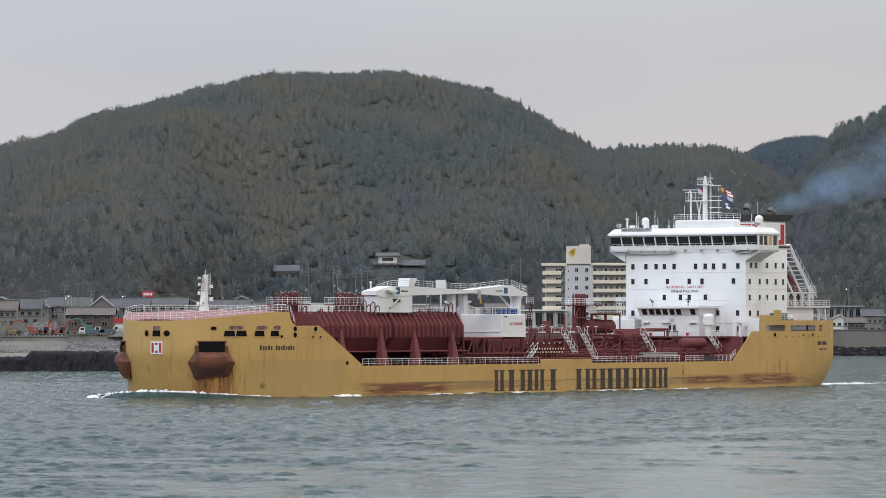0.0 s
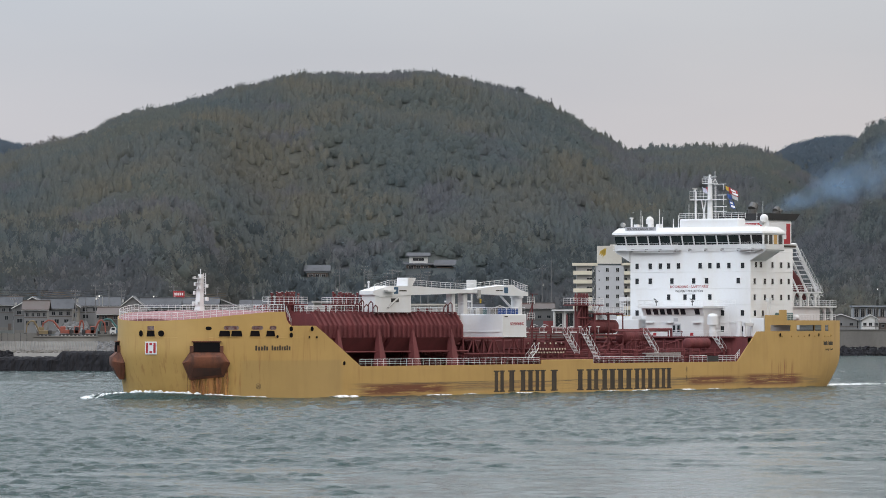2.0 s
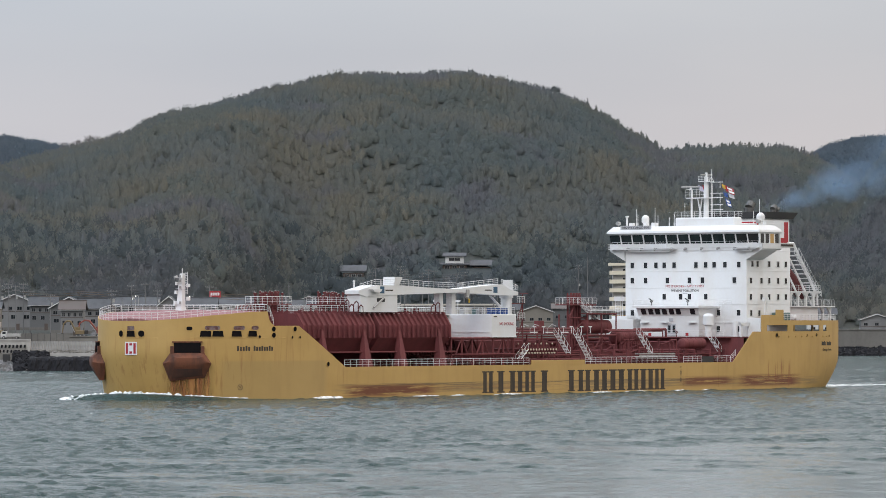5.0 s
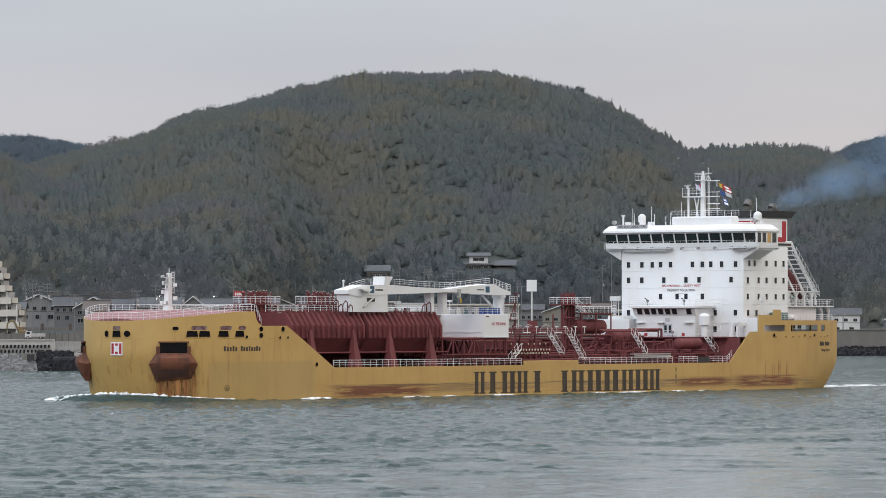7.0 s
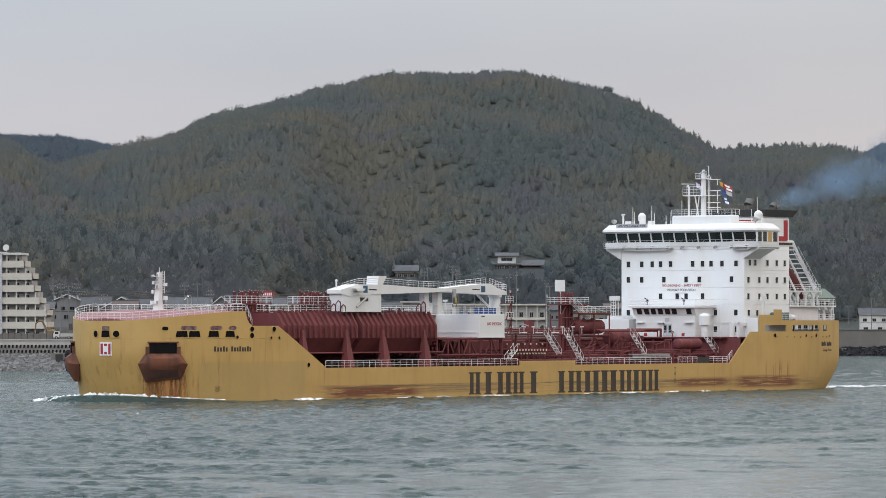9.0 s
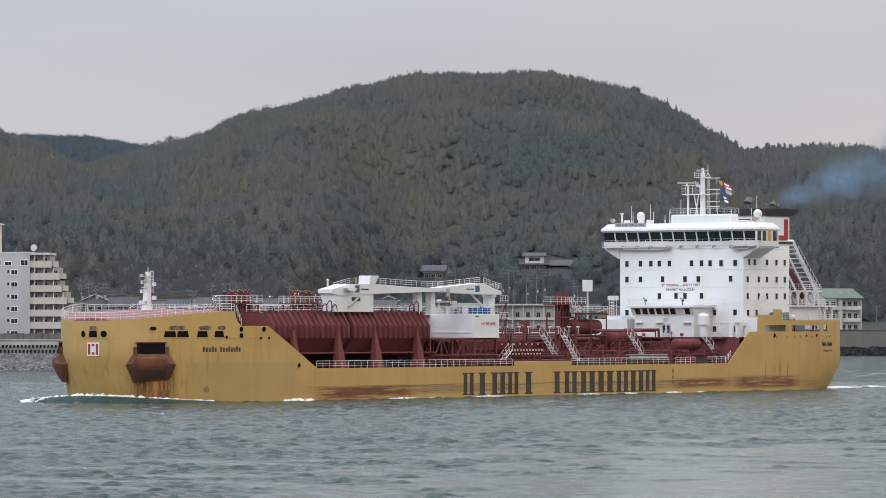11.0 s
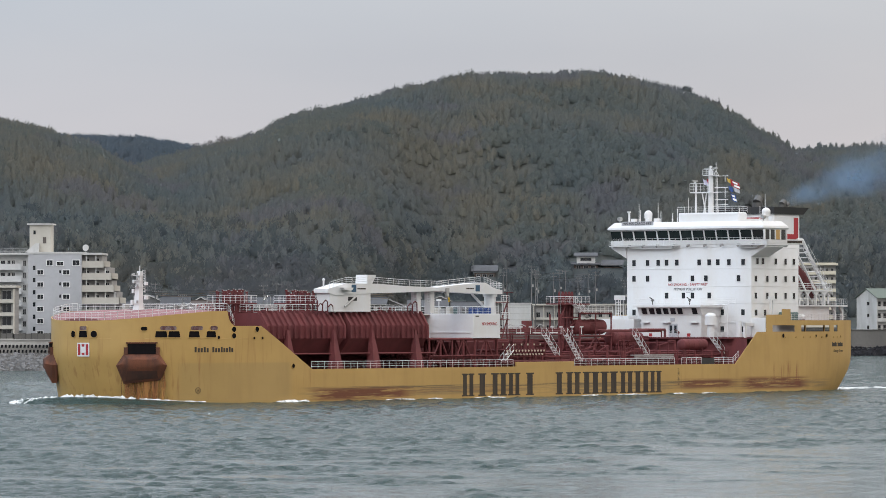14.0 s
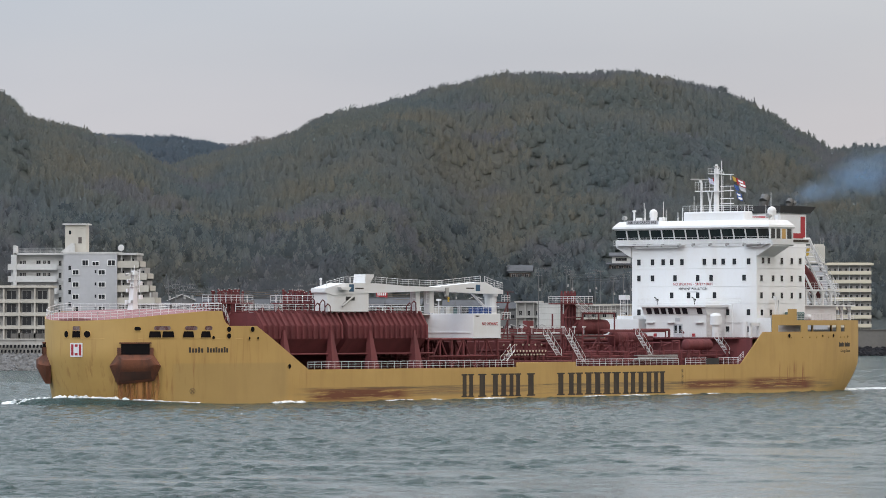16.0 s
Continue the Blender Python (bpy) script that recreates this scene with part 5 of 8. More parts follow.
def radar_mast():
    b = Build()
    b.rod((24, 0.3, 29.1), (24, 0.3, 38.2), 0.52, 10, 0.40)
    mast = part("radar_mast", b, WHITE, ship, "white radar mast with platforms and yards")
    b = Build()
    b.rod((24.5, -2.5, 29.1), (24.5, -2.5, 35.9), 0.2, 8).rod((24.3, -1.3, 29.1), (24, -0.6, 34.3), 0.12, 6).rod((24.3, -0.2, 29.1), (24.2, -1.4, 34.3), 0.12, 6).rod((23.2, 1.1, 29.1), (23.2, 1.1, 37.0), 0.06, 6)
    part("strut", b, WHITE, mast)
    part("platform", Build().box(23.2, 25.4, -3.2, 1.3, 34.3, 34.45), WHITE, mast)
    part("railing", Build().rails([(25.4, -3.2, 34.45), (25.4, 1.3, 34.45)], 1.5, 0.8, 0.035), WHITE, mast)
    part("platform", Build().box(23.3, 24.8, -0.9, 1.5, 37.3, 37.42), WHITE, mast)
    part("railing", Build().rails([(24.8, -0.9, 37.42), (24.8, 1.5, 37.42)], 0.9, 0.7, 0.035), WHITE, mast)
    part("scanner_post", Build().rod((24.8, -2.5, 35.9), (24.8, -2.5, 36.3), 0.22, 8), WHITE, mast)
    for place, span in (((24.8, -2.5, 36.4), 1.75), ((24.0, 0.3, 38.55), 1.55)):
        s = part("radar_scanner", Build().box(-0.14, 0.14, -span, span, -0.1, 0.14, 0.03).rod((0, 0, -0.25), (0, 0, -0.1), 0.18, 8), GALV, mast)
        s.location = place
        SCANNERS.append((s, place))
    for z in (37.2, 35.2, 34.4, 33.1, 32.2):
        b = Build().rod((24, 1.1, z), (24, 3.9, z), 0.06, 5).rod((24, 3.3, z), (24, 3.3, z - 1.0), 0.06, 5)
        part("yard", b, WHITE, mast)
    part("lamp_ladder", Build().rod((24, 1.4, 31), (24, 1.4, 39.6), 0.06, 5).rod((24, 0.3, 38.2), (24, 0.3, 39.0), 0.25, 8).rod((24, 1.4, 38.2), (24, 0.8, 37.2), 0.05, 5).rod((24, 1.4, 38.2), (24, 2.0, 37.2), 0.05, 5), WHITE, mast)
    fl = [((24, 3.6, 36.9), 0.7, 0.75, YELLOW), ((24, 4.2, 36.7), 1.9, 1.15, SIGNRED), ((24, 4.9, 35.3), 1.3, 0.7, GREYWALL), ((24, 3.9, 35.5), 0.9, 0.8, BLUE), ((24, 4.3, 34.3), 1.1, 1.3, BLUE), ((24, -1.5, 36.8), 1.0, 0.9, BLUEWHITE), ((24, -0.6, 36.8), 0.6, 0.8, SIGNRED)]

    def cloth(y, z, w, h, a0, a1, b0, b1, off):
        """A strip of waving cloth between fractions a of its length and b of its drop."""
        n = 6
        rings = []
        for i in range(n + 1):
            a = a0 + (a1 - a0) * i / n
            wave = 0.16 * math.sin(a * 6.5 + y)
            top, low = (z - 0.42 * w * a - h * k for k in (b0, b1))
            yt, yl = y + w * a + 0.28 * h * b0, y + w * a + 0.28 * h * b1
            rings.append([(24 + wave + off, yt, top), (24 + wave + off + 0.05, yl, low), (24 + wave + off + 0.07, yl, low), (24 + wave + off + 0.02, yt, top)])
        return Build().loft(rings)

    for (x, y, z), w, h, mat in fl:
        flag = part("signal_flag", cloth(y, z, w, h, 0, 1, 0, 1, 0.0), mat, mast)
        if w > 1 and mat in (SIGNRED, BLUE):
            part("flag_stripe", cloth(y, z, w, h, 0.3, 0.85, 0.12, 0.38, 0.06), WHITE, flag)
            part("flag_stripe", cloth(y, z, w, h, 0.45, 1.0, 0.55, 0.85, 0.06), WHITE, flag)
    part("halyard", Build().rod((24, 3.8, 37.1), (23, 6.0, 31.5), 0.03, 4), BLACK, mast)


BLUEWHITE = painted("pale_flag_cloth", (0.6, 0.6, 0.7), (0.2, 0.2, 0.5), 0.8, 2.0, 0.6, 0.0)
radar_mast()
for x, y, z, r in ((26, -11.6, 29.2, 0.72), (27.5, 14.2, 29.2, 0.78)):
    b = Build().rod((x, y, z), (x, y, z + 0.9), 0.4, 10).rod((x, y, z + 0.8), (x, y, z + 1.5), r * 0.96, 16).ball((x, y, z + 1.5), r, 16, 10)
    part("satellite_dome", b, WHITE, ship, "white satellite dome", True)
for x, y in ((29.5, -15.2), (29.5, 15.0)):
    part("searchlight", Build().rod((x, y, 29.1), (x, y, 29.6), 0.1, 6).rod((x - 0.3, y, 29.85), (x + 0.4, y, 29.85), 0.36, 10), GALV, ship)
part("light_post", Build().rod((27, -15.0, 29.2), (27, -15.0, 31.0), 0.18, 8).rod((27, -15.0, 31.0), (27, -15.0, 31.25), 0.35, 8), WHITE, ship)
for x, y, h in ((26, -13.6, 2.6), (27, -12.6, 1.6), (26, -9.5, 2.8), (27, -8.2, 1.4), (26, -6.4, 1.0), (28, -4.0, 1.6), (26, -3.0, 3.6), (26, 13.0, 4.0), (28, 9.0, 1.6), (22, 9.2, 2.0)):
    part("aerial", Build().rod((x, y, 29.1), (x, y, 29.9 + h), 0.05, 5).rod((x, y, 29.1), (x, y, 29.9), 0.1, 6), WHITE, ship)
for y in (-12.9, -9.8, -8.0):
    part("roof_box", Build().box(28, 28.9, y - 0.4, y + 0.4, 29.15, 29.9, 0.04), WHITE, ship)
for y in (-12, -9, -6, -2.5, 0.5, 4, 7.5, 11, 14):
    part("bridge_floodlight", Build().box(30.9, 31.3, y - 0.2, y + 0.2, 24.95, 25.3).rod((31.2, y, 25.1), (31.5, y, 24.9), 0.2, 8), GALV, ship)


SOOT = painted("sooty_exhaust_steel", (0.12, 0.118, 0.112), (0.05, 0.048, 0.046), 0.5, 0.8, 0.7, 0.1, 0.3)


# ---- funnel ----
def funnel():
    b = Build().box(5.5, 14.0, -6.0, 6.6, 12.0, 30.8, 0.35)
    f = part("funnel", b, WHITE, ship, "white funnel casing with black top and red emblem")
    part("funnel_top", Build().loft([[(4.8, -6.2, 30.8), (14.2, -6.2, 30.8), (14.2, 6.8, 30.8), (4.8, 6.8, 30.8)], [(3.4, -6.4, 32.0), (14.3, -6.4, 32.0), (14.3, 7.0, 32.0), (3.4, 7.0, 32.0)]]), BLACK, f)
    for x, y, r, h in ((12.0, 1.9, 0.85, 1.7), (9.5, 5.4, 0.6, 1.0), (8.0, 5.2, 0.4, 0.7), (8.5, -1.0, 0.5, 1.0)):
        part("exhaust_pipe", Build().pipe([(x, y, 31.5), (x, y, 32.0 + h * 0.5), (x - 0.7, y, 32.0 + h)], r, 12), SOOT, f)
    part("emblem_bar", Build().box(6.3, 7.6, 6.6, 6.65, 26.3, 30.2), SIGNRED, f)
    part("emblem_bar", Build().box(7.6, 11.8, 6.6, 6.65, 26.3, 27.3), SIGNRED, f)
    part("emblem_bar", Build().box(10.2, 11.8, 6.6, 6.65, 27.3, 28.4), SIGNRED, f)
    part("emblem_bar", Build().box(14.0, 14.05, -0.2, 5.4, 29.3, 30.2), SIGNRED, f)
    part("name_board", Build().box(14.4, 20.0, 13.0, 13.1, 25.3, 26.2), WHITEWALL, ship)
    part("name_bar", Build().box(14.8, 19.6, 13.1, 13.12, 25.55, 25.95), LETTER, ship)


funnel()


# ---- stern: boat slide, decks and arches ----
def stern_works():
    boat = Build()
    p, q = Vector((12.6, 9.2, 21.6)), Vector((6.2, 9.2, 17.4))
    boat.drum(p, q, 1.5, 16, 0.7)
    part("freefall_lifeboat", boat, RED, ship, "dark red freefall lifeboat on its slide", True)
    b = Build()
    for y in (7.6, 11.0):
        b.rod((13.2, y, 26.2), (11.4, y, 26.2), 0.25, 6).rod((11.5, y, 26.2), (3.2, y, 16.4), 0.25, 6).rod((13.0, y, 23.6), (5.4, y, 15.2), 0.2, 6).rod((12.8, y, 20.0), (8.4, y, 15.0), 0.18, 6)
        b.rod((3.4, y, 16.6), (3.4, y, 15.0), 0.2, 6)
    for k in range(12):
        c = Vector((11.3, 7.6, 25.6)).lerp(Vector((3.5, 7.6, 16.6)), k / 11)
        b.rod(c, c + Vector((0, 3.4, 0)), 0.1, 5)
    part("boat_slide", b, WHITE, ship, "white sloped lifeboat launching frame")
    part("stair", Build().stairs((4.0, 11.9, 16.6), (11.8, 11.9, 24.4), 0.9, (0, 1, 0)), WHITE, ship)
    for z, x0, x1 in ((17.5, 4.6, 15.8), (14.85, -0.4, 15.8)):
        d = part("aft_deck", Build().box(x0, x1, -12.6, 12.6, z - 0.25, z), WHITE, ship)
        part("railing", Build().rails([(x1, 12.5, z), (x0, 12.5, z), (x0, -12.5, z)], 1.1, 1.2, 0.035), WHITE, d)
    for x in (14.6, 12.0, 9.4, 6.8):
        b = Build().box(x - 0.22, x + 0.22, 12.1, 12.5, 14.85, 17.3)
        b.prism([(x - 0.2, 17.25), (x - 0.2, 16.5), (x - 1.0, 17.25)], 12.15, 12.45, "y").prism([(x + 0.2, 17.25), (x + 0.2, 16.5), (x + 1.0, 17.25)], 12.15, 12.45, "y")
        part("deck_pillar", b, WHITE, ship)
    part("aft_house", Build().box(4.6, 15.8, -9, 12.0, 12.0, 14.7, 0.05), WHITE, ship, "white aft deckhouse under the boat deck")
    for x in (0.2, 2.6):
        b = Build().box(x - 0.2, x + 0.2, 11.6, 12.0, 12.0, 14.65)
        b.prism([(x + 0.2, 14.6), (x + 0.2, 13.6), (x + 1.1, 14.6)], 11.65, 11.95, "y")
        part("deck_pillar", b, WHITE, ship)
    part("railing", Build().rails([(22.6, 15.4, 12.1), (12, 14.6, 12.1), (1.0, 13.2, 12.1), (0.4, -13.0, 12.1)], 1.15, 1.2, 0.035), WHITE, ship)
    part("winch_cover", Build().box(18.6, 22.4, 13.2, 15.0, 12.1, 13.6, 0.2), GREENBOX, ship)
    for x in (22.0, 16.6):
        part("mooring_winch", Build().drum((x, 13.9, 12.7), (x - 1.0, 13.9, 12.7), 0.5, 12), WHITE, ship)
    part("pole_lamp", Build().rod((27.2, 14.8, 13.1), (27.2, 14.8, 15.6), 0.1, 6).rod((26.4, 14.8, 13.1), (26.4, 14.8, 15.6), 0.1, 6).box(26.2, 27.5, 14.5, 15.1, 15.6, 16.3), WHITE, ship)
    part("side_screen", Build().box(28.6, 30.3, 13.1, 15.9, 9.3, 12.6, 0.05), WHITE, ship)
    part("arch_frame", Build().box(30.0, 33.0, 13.2, 13.6, 11.2, 11.8).box(30.0, 30.4, 13.2, 13.6, 9.2, 11.8).box(32.6, 33.0, 13.2, 13.6, 9.2, 11.8), WHITE, ship)


stern_works()


# ---- the strait, the far shore and its hills ----
def far(u, d, z):
    """A place on the far side by bearing u, distance d and height."""
    return ((u - 784) / LENS * d, d, z)


def curve(pts, u):
    if u <= pts[0][0]:
        return pts[0][1]
    for (a, p), (b, q) in zip(pts, pts[1:]):
        if u <= b:
            k = (u - a) / (b - a)
            k = k * k * (3 - 2 * k) * 0.5 + k * 0.5
            return p + (q - p) * k
    return pts[-1][1]


# ridge heights in metres over the sea, by bearing, fitted to the camera's view
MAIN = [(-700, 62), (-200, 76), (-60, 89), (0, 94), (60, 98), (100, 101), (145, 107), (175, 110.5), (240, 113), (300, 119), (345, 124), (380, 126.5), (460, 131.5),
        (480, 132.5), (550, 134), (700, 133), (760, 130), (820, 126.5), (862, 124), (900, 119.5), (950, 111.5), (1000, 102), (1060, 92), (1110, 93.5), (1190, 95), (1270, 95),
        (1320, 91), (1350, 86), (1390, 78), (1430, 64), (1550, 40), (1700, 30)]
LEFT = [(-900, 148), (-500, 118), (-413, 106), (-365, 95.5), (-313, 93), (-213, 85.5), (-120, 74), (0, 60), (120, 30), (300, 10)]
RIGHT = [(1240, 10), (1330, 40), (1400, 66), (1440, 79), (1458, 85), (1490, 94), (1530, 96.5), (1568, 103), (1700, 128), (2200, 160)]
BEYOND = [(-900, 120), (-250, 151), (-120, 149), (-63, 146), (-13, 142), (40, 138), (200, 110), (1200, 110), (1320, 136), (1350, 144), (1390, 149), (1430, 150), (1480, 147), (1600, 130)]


def shore(u):
    """Distance of the water's edge."""
    return curve([(232, 1105), (330, 1620)], u)


def hill_foot(u):
    return curve([(232, 1470), (420, 1730)], u)


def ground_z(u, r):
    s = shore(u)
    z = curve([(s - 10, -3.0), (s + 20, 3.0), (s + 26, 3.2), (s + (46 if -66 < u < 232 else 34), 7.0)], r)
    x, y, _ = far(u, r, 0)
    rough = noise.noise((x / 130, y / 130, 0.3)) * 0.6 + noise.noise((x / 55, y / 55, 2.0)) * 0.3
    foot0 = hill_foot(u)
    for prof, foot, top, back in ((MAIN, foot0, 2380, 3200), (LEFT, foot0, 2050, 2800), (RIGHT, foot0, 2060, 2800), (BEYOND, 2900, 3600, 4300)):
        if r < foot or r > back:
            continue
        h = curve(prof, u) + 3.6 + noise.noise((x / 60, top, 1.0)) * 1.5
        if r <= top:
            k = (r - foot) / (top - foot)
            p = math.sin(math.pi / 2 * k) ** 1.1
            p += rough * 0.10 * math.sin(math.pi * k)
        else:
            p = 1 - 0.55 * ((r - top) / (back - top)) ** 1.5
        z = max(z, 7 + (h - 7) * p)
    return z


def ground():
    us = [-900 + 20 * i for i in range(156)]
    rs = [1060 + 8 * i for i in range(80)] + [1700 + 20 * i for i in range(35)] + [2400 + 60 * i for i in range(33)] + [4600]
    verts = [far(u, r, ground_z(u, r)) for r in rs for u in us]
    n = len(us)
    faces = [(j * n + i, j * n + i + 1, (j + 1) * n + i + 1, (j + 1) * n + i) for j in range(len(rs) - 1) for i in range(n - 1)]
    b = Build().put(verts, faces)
    return tagged(part("ground", b, UNDERGROWTH, None, "", True), "undergrowth of the far shore and wooded hills", "ground", kind="structure")


ground()


def wood_mesh(name, places, material, sprays=14, seed=3, upright=0.6, tall=1.0, slim=(0.16, 0.32), swing=(0.72, 1.22)):
    """Uneven crowns with small sprays of twigs and leaves standing out of them, all in one mesh."""
    rng = np.random.default_rng(seed)
    places = np.array(places)
    n = len(places)
    dirs = [(0, 0, 1)]
    for z, k, off in ((0.72, 6, 0.0), (0.15, 7, 0.5), (-0.5, 6, 0.0)):
        r = math.sqrt(1 - z * z)
        dirs += [(r * math.cos(2 * math.pi * (i + off) / k), r * math.sin(2 * math.pi * (i + off) / k), z) for i in range(k)]
    dirs = np.array(dirs)
    tris = [(0, 1 + i, 1 + (i + 1) % 6) for i in range(6)]
    for a0, ka, b0, kb in ((1, 6, 7, 7), (7, 7, 14, 6)):
        i = j = 0
        while i < ka or j < kb:
            if j * ka <= i * kb and j < kb or i >= ka:
                tris.append((a0 + i % ka, b0 + j % kb, b0 + (j + 1) % kb))
                j += 1
            else:
                tris.append((a0 + i % ka, b0 + j % kb, a0 + (i + 1) % ka))
                i += 1
    tris = np.array(tris)
    m = len(dirs)
    swell_ = rng.uniform(*swing, (n, m, 1))
    size = np.stack([places[:, 3], places[:, 3], places[:, 4] * 0.5], 1)[:, None, :]
    taper = (1.0 - 0.3 * np.clip(dirs[:, 2:3], 0, 1))[None]
    crown = places[:, None, :3] + dirs[None] * swell_ * size * 0.74 * np.concatenate([taper, taper, np.ones_like(taper)], 2)
    crown[:, :, 2] += places[:, None, 4] * 0.5
    co = [crown.reshape(-1, 3)]
    faces = [(tris[None] + (np.arange(n) * m)[:, None, None]).reshape(-1, 3)]
    # slender sprays of twigs and leaves all over each crown
    t = n * sprays
    d = rng.normal(size=(t, 3))
    d[:, 1] -= 0.5
    d[:, 2] = d[:, 2] * 0.8 + 0.35
    d /= np.linalg.norm(d, axis=1)[:, None]
    sz = np.repeat(size[:, 0], sprays, 0)
    base = np.repeat(places[:, :3], sprays, 0) + np.array([0, 0, 1.0]) * np.repeat(places[:, 4], sprays)[:, None] * 0.5
    p = base + d * sz * rng.uniform(0.6, 1.02, (t, 1))
    up = d * 0.6 + np.array([0, 0, upright]) + rng.normal(size=(t, 3)) * 0.45
    up /= np.linalg.norm(up, axis=1)[:, None]
    side = np.cross(up, np.array([0.0, -1.0, 0.4]) + rng.normal(size=(t, 3)) * 0.5)
    side /= np.linalg.norm(side, axis=1)[:, None]
    h = tall * rng.uniform(0.4, 1.25, (t, 1)) * np.clip(sz[:, :1] / 2.2, 0.7, 2.0)
    w = h * rng.uniform(*slim, (t, 1))
    spray = np.stack([p - side * w, p + side * w, p + up * h + side * w * 0.3], 1).reshape(-1, 3)
    co.append(spray)
    faces.append(np.arange(t * 3).reshape(-1, 3) + n * m)
    co, faces = np.vstack(co), np.vstack(faces)
    me = bpy.data.meshes.new(name)
    me.vertices.add(len(co))
    me.vertices.foreach_set("co", co.astype(np.float32).ravel())
    me.loops.add(len(faces) * 3)
    me.loops.foreach_set("vertex_index", faces.astype(np.int32).ravel())
    me.polygons.add(len(faces))
    me.polygons.foreach_set("loop_start", np.arange(0, len(faces) * 3, 3, dtype=np.int32))
    me.update(calc_edges=True)
    me.polygons.foreach_set("use_smooth", [True] * len(faces))
    # leaves share the lie of the canopy, so that it shades softly
    lie = np.vstack([np.tile(dirs, (n, 1)), np.repeat(d, 3, 0)]) * 0.45 + np.array([0.0, -0.62, 0.70])
    lie /= np.linalg.norm(lie, axis=1)[:, None]
    me.normals_split_custom_set_from_vertices(lie.tolist())
    me.materials.append(material)
    return new(name, me)


def hill_distance(u, y_foot):
    """Distance at which the slope is met along a sight line."""
    d = 1740.0
    while d < 2300 and ground_z(u, d) < EYE_Z - (y_foot - 571.75) / LENS * d - 0.5:
        d += 10
    return d


HILL_SITES = [(u, w, y, hill_distance(u + w / 2, y)) for u, w, y in ((662, 48, 481), (716, 36, 483), (486, 42, 494))]


def forest():
    rng = random.Random(5)
    bamboo, broad, bare, low, beyond, lone = [], [], [], [], [], []
    for _ in range(120000):
        u = rng.uniform(-460, 1640)
        r = 1490 + 1010 * rng.random() ** 0.85
        z = ground_z(u, r)
        if r < hill_foot(u) + 30 or z < 9 or ground_z(u, r + 25) < z - 9:
            continue
        if any(u0 - 5 < u < u0 + w0 + 5 and r < d0 + 12 and (z + 6.5 - EYE_Z) / r * LENS > 571.75 - y0 + 11 for u0, w0, y0, d0 in HILL_SITES):
            continue
        x, y, _ = far(u, r, 0)
        grove = noise.noise((x / 60, y / 110, 8)) + 0.4 * noise.noise((x / 14, y / 24, 3)) + rng.uniform(-0.18, 0.18)
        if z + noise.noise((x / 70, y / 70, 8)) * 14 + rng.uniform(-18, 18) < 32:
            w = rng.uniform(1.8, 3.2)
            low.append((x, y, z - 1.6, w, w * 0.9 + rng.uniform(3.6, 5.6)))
        elif grove > 0.34:
            w = rng.uniform(1.8, 2.9)
            bare.append((x, y, z - 2.4, w, rng.uniform(5.6, 7.6)))
        elif grove < -0.16:
            w = rng.uniform(2.0, 3.3)
            broad.append((x, y, z - 2.0, w, w * 1.1 + rng.uniform(2.8, 4.2)))
        else:
            w = rng.uniform(1.2, 2.0)
            bamboo.append((x, y, z - 1.9, w, rng.uniform(6.0, 8.6)))
        if len(bamboo) + len(broad) + len(bare) + len(low) >= 25000:
            break
    for _ in range(2600):
        u, r = rng.uniform(1330, 1640), rng.uniform(1745, 1990)
        x, y, _ = far(u, r, 0)
        w = rng.uniform(1.5, 2.9)
        rng.choice((low, bare, broad)).append((x, y, ground_z(u, r) - 1.4, w, w * rng.uniform(2.0, 3.0)))
    # plumes of bamboo along the crest
    for u0, u1, n in ((640, 850, 120), (885, 1330, 230), (80, 140, 20)):
        for _ in range(n):
            u, r = rng.uniform(u0, u1), rng.uniform(2345, 2385)
            x, y, _ = far(u, r, 0)
            bamboo.append((x, y, ground_z(u, r) + rng.uniform(0.8, 3.4), rng.uniform(0.5, 1.0), rng.uniform(4.2, 5.8)))
    # single round evergreens that stand out of the crest
    for u, r, w, up in ((862, 2372, 2.9, 3.2), (853, 2374, 2.2, 2.6), (873, 2374, 2.3, 2.0), (868, 2376, 2.4, 3.8), (246, 2374, 2.0, 2.4), (253, 2374, 1.7, 2.6), (240, 2374, 1.5, 1.8), (770, 2374, 1.9, 2.0),
                        (935, 2372, 2.2, 1.6), (985, 2372, 2.4, 1.5), (1010, 2372, 2.2, 1.4), (1040, 2372, 2.4, 1.4), (480, 2374, 2.4, 1.2), (495, 2374, 2.2, 1.0), (540, 2374, 2.3, 1.2), (1520, 2050, 2.6, 1.5), (1505, 2050, 2.2, 1.5), (1545, 2052, 2.4, 1.2)):
        x, y, _ = far(u, r, 0)
        lone.append((x, y, ground_z(u, r) + up + 1.2, w, w * 1.75))
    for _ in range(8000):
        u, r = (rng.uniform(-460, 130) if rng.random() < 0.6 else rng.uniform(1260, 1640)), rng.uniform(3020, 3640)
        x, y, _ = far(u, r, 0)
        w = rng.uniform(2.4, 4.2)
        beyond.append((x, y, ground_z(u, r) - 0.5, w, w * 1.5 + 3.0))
    tagged(wood_mesh("bamboo_grove", bamboo, BAMBOO, 34, 3, 1.3, 1.35, (0.14, 0.26)), "pale olive bamboo plumes covering the hillside", "bamboo", kind="stuff")
    tagged(wood_mesh("hill_forest", broad, BROADLEAF, 36, 5, 0.4, 0.8, (0.24, 0.42), (0.85, 1.12)), "rounded dark evergreen crowns among the bamboo", "forest", kind="stuff")
    tagged(wood_mesh("leafless_wood", bare, FOREST, 40, 6, 1.0, 1.25, (0.07, 0.14)), "grey brown leafless winter woodland on the slope", "forest", kind="stuff")
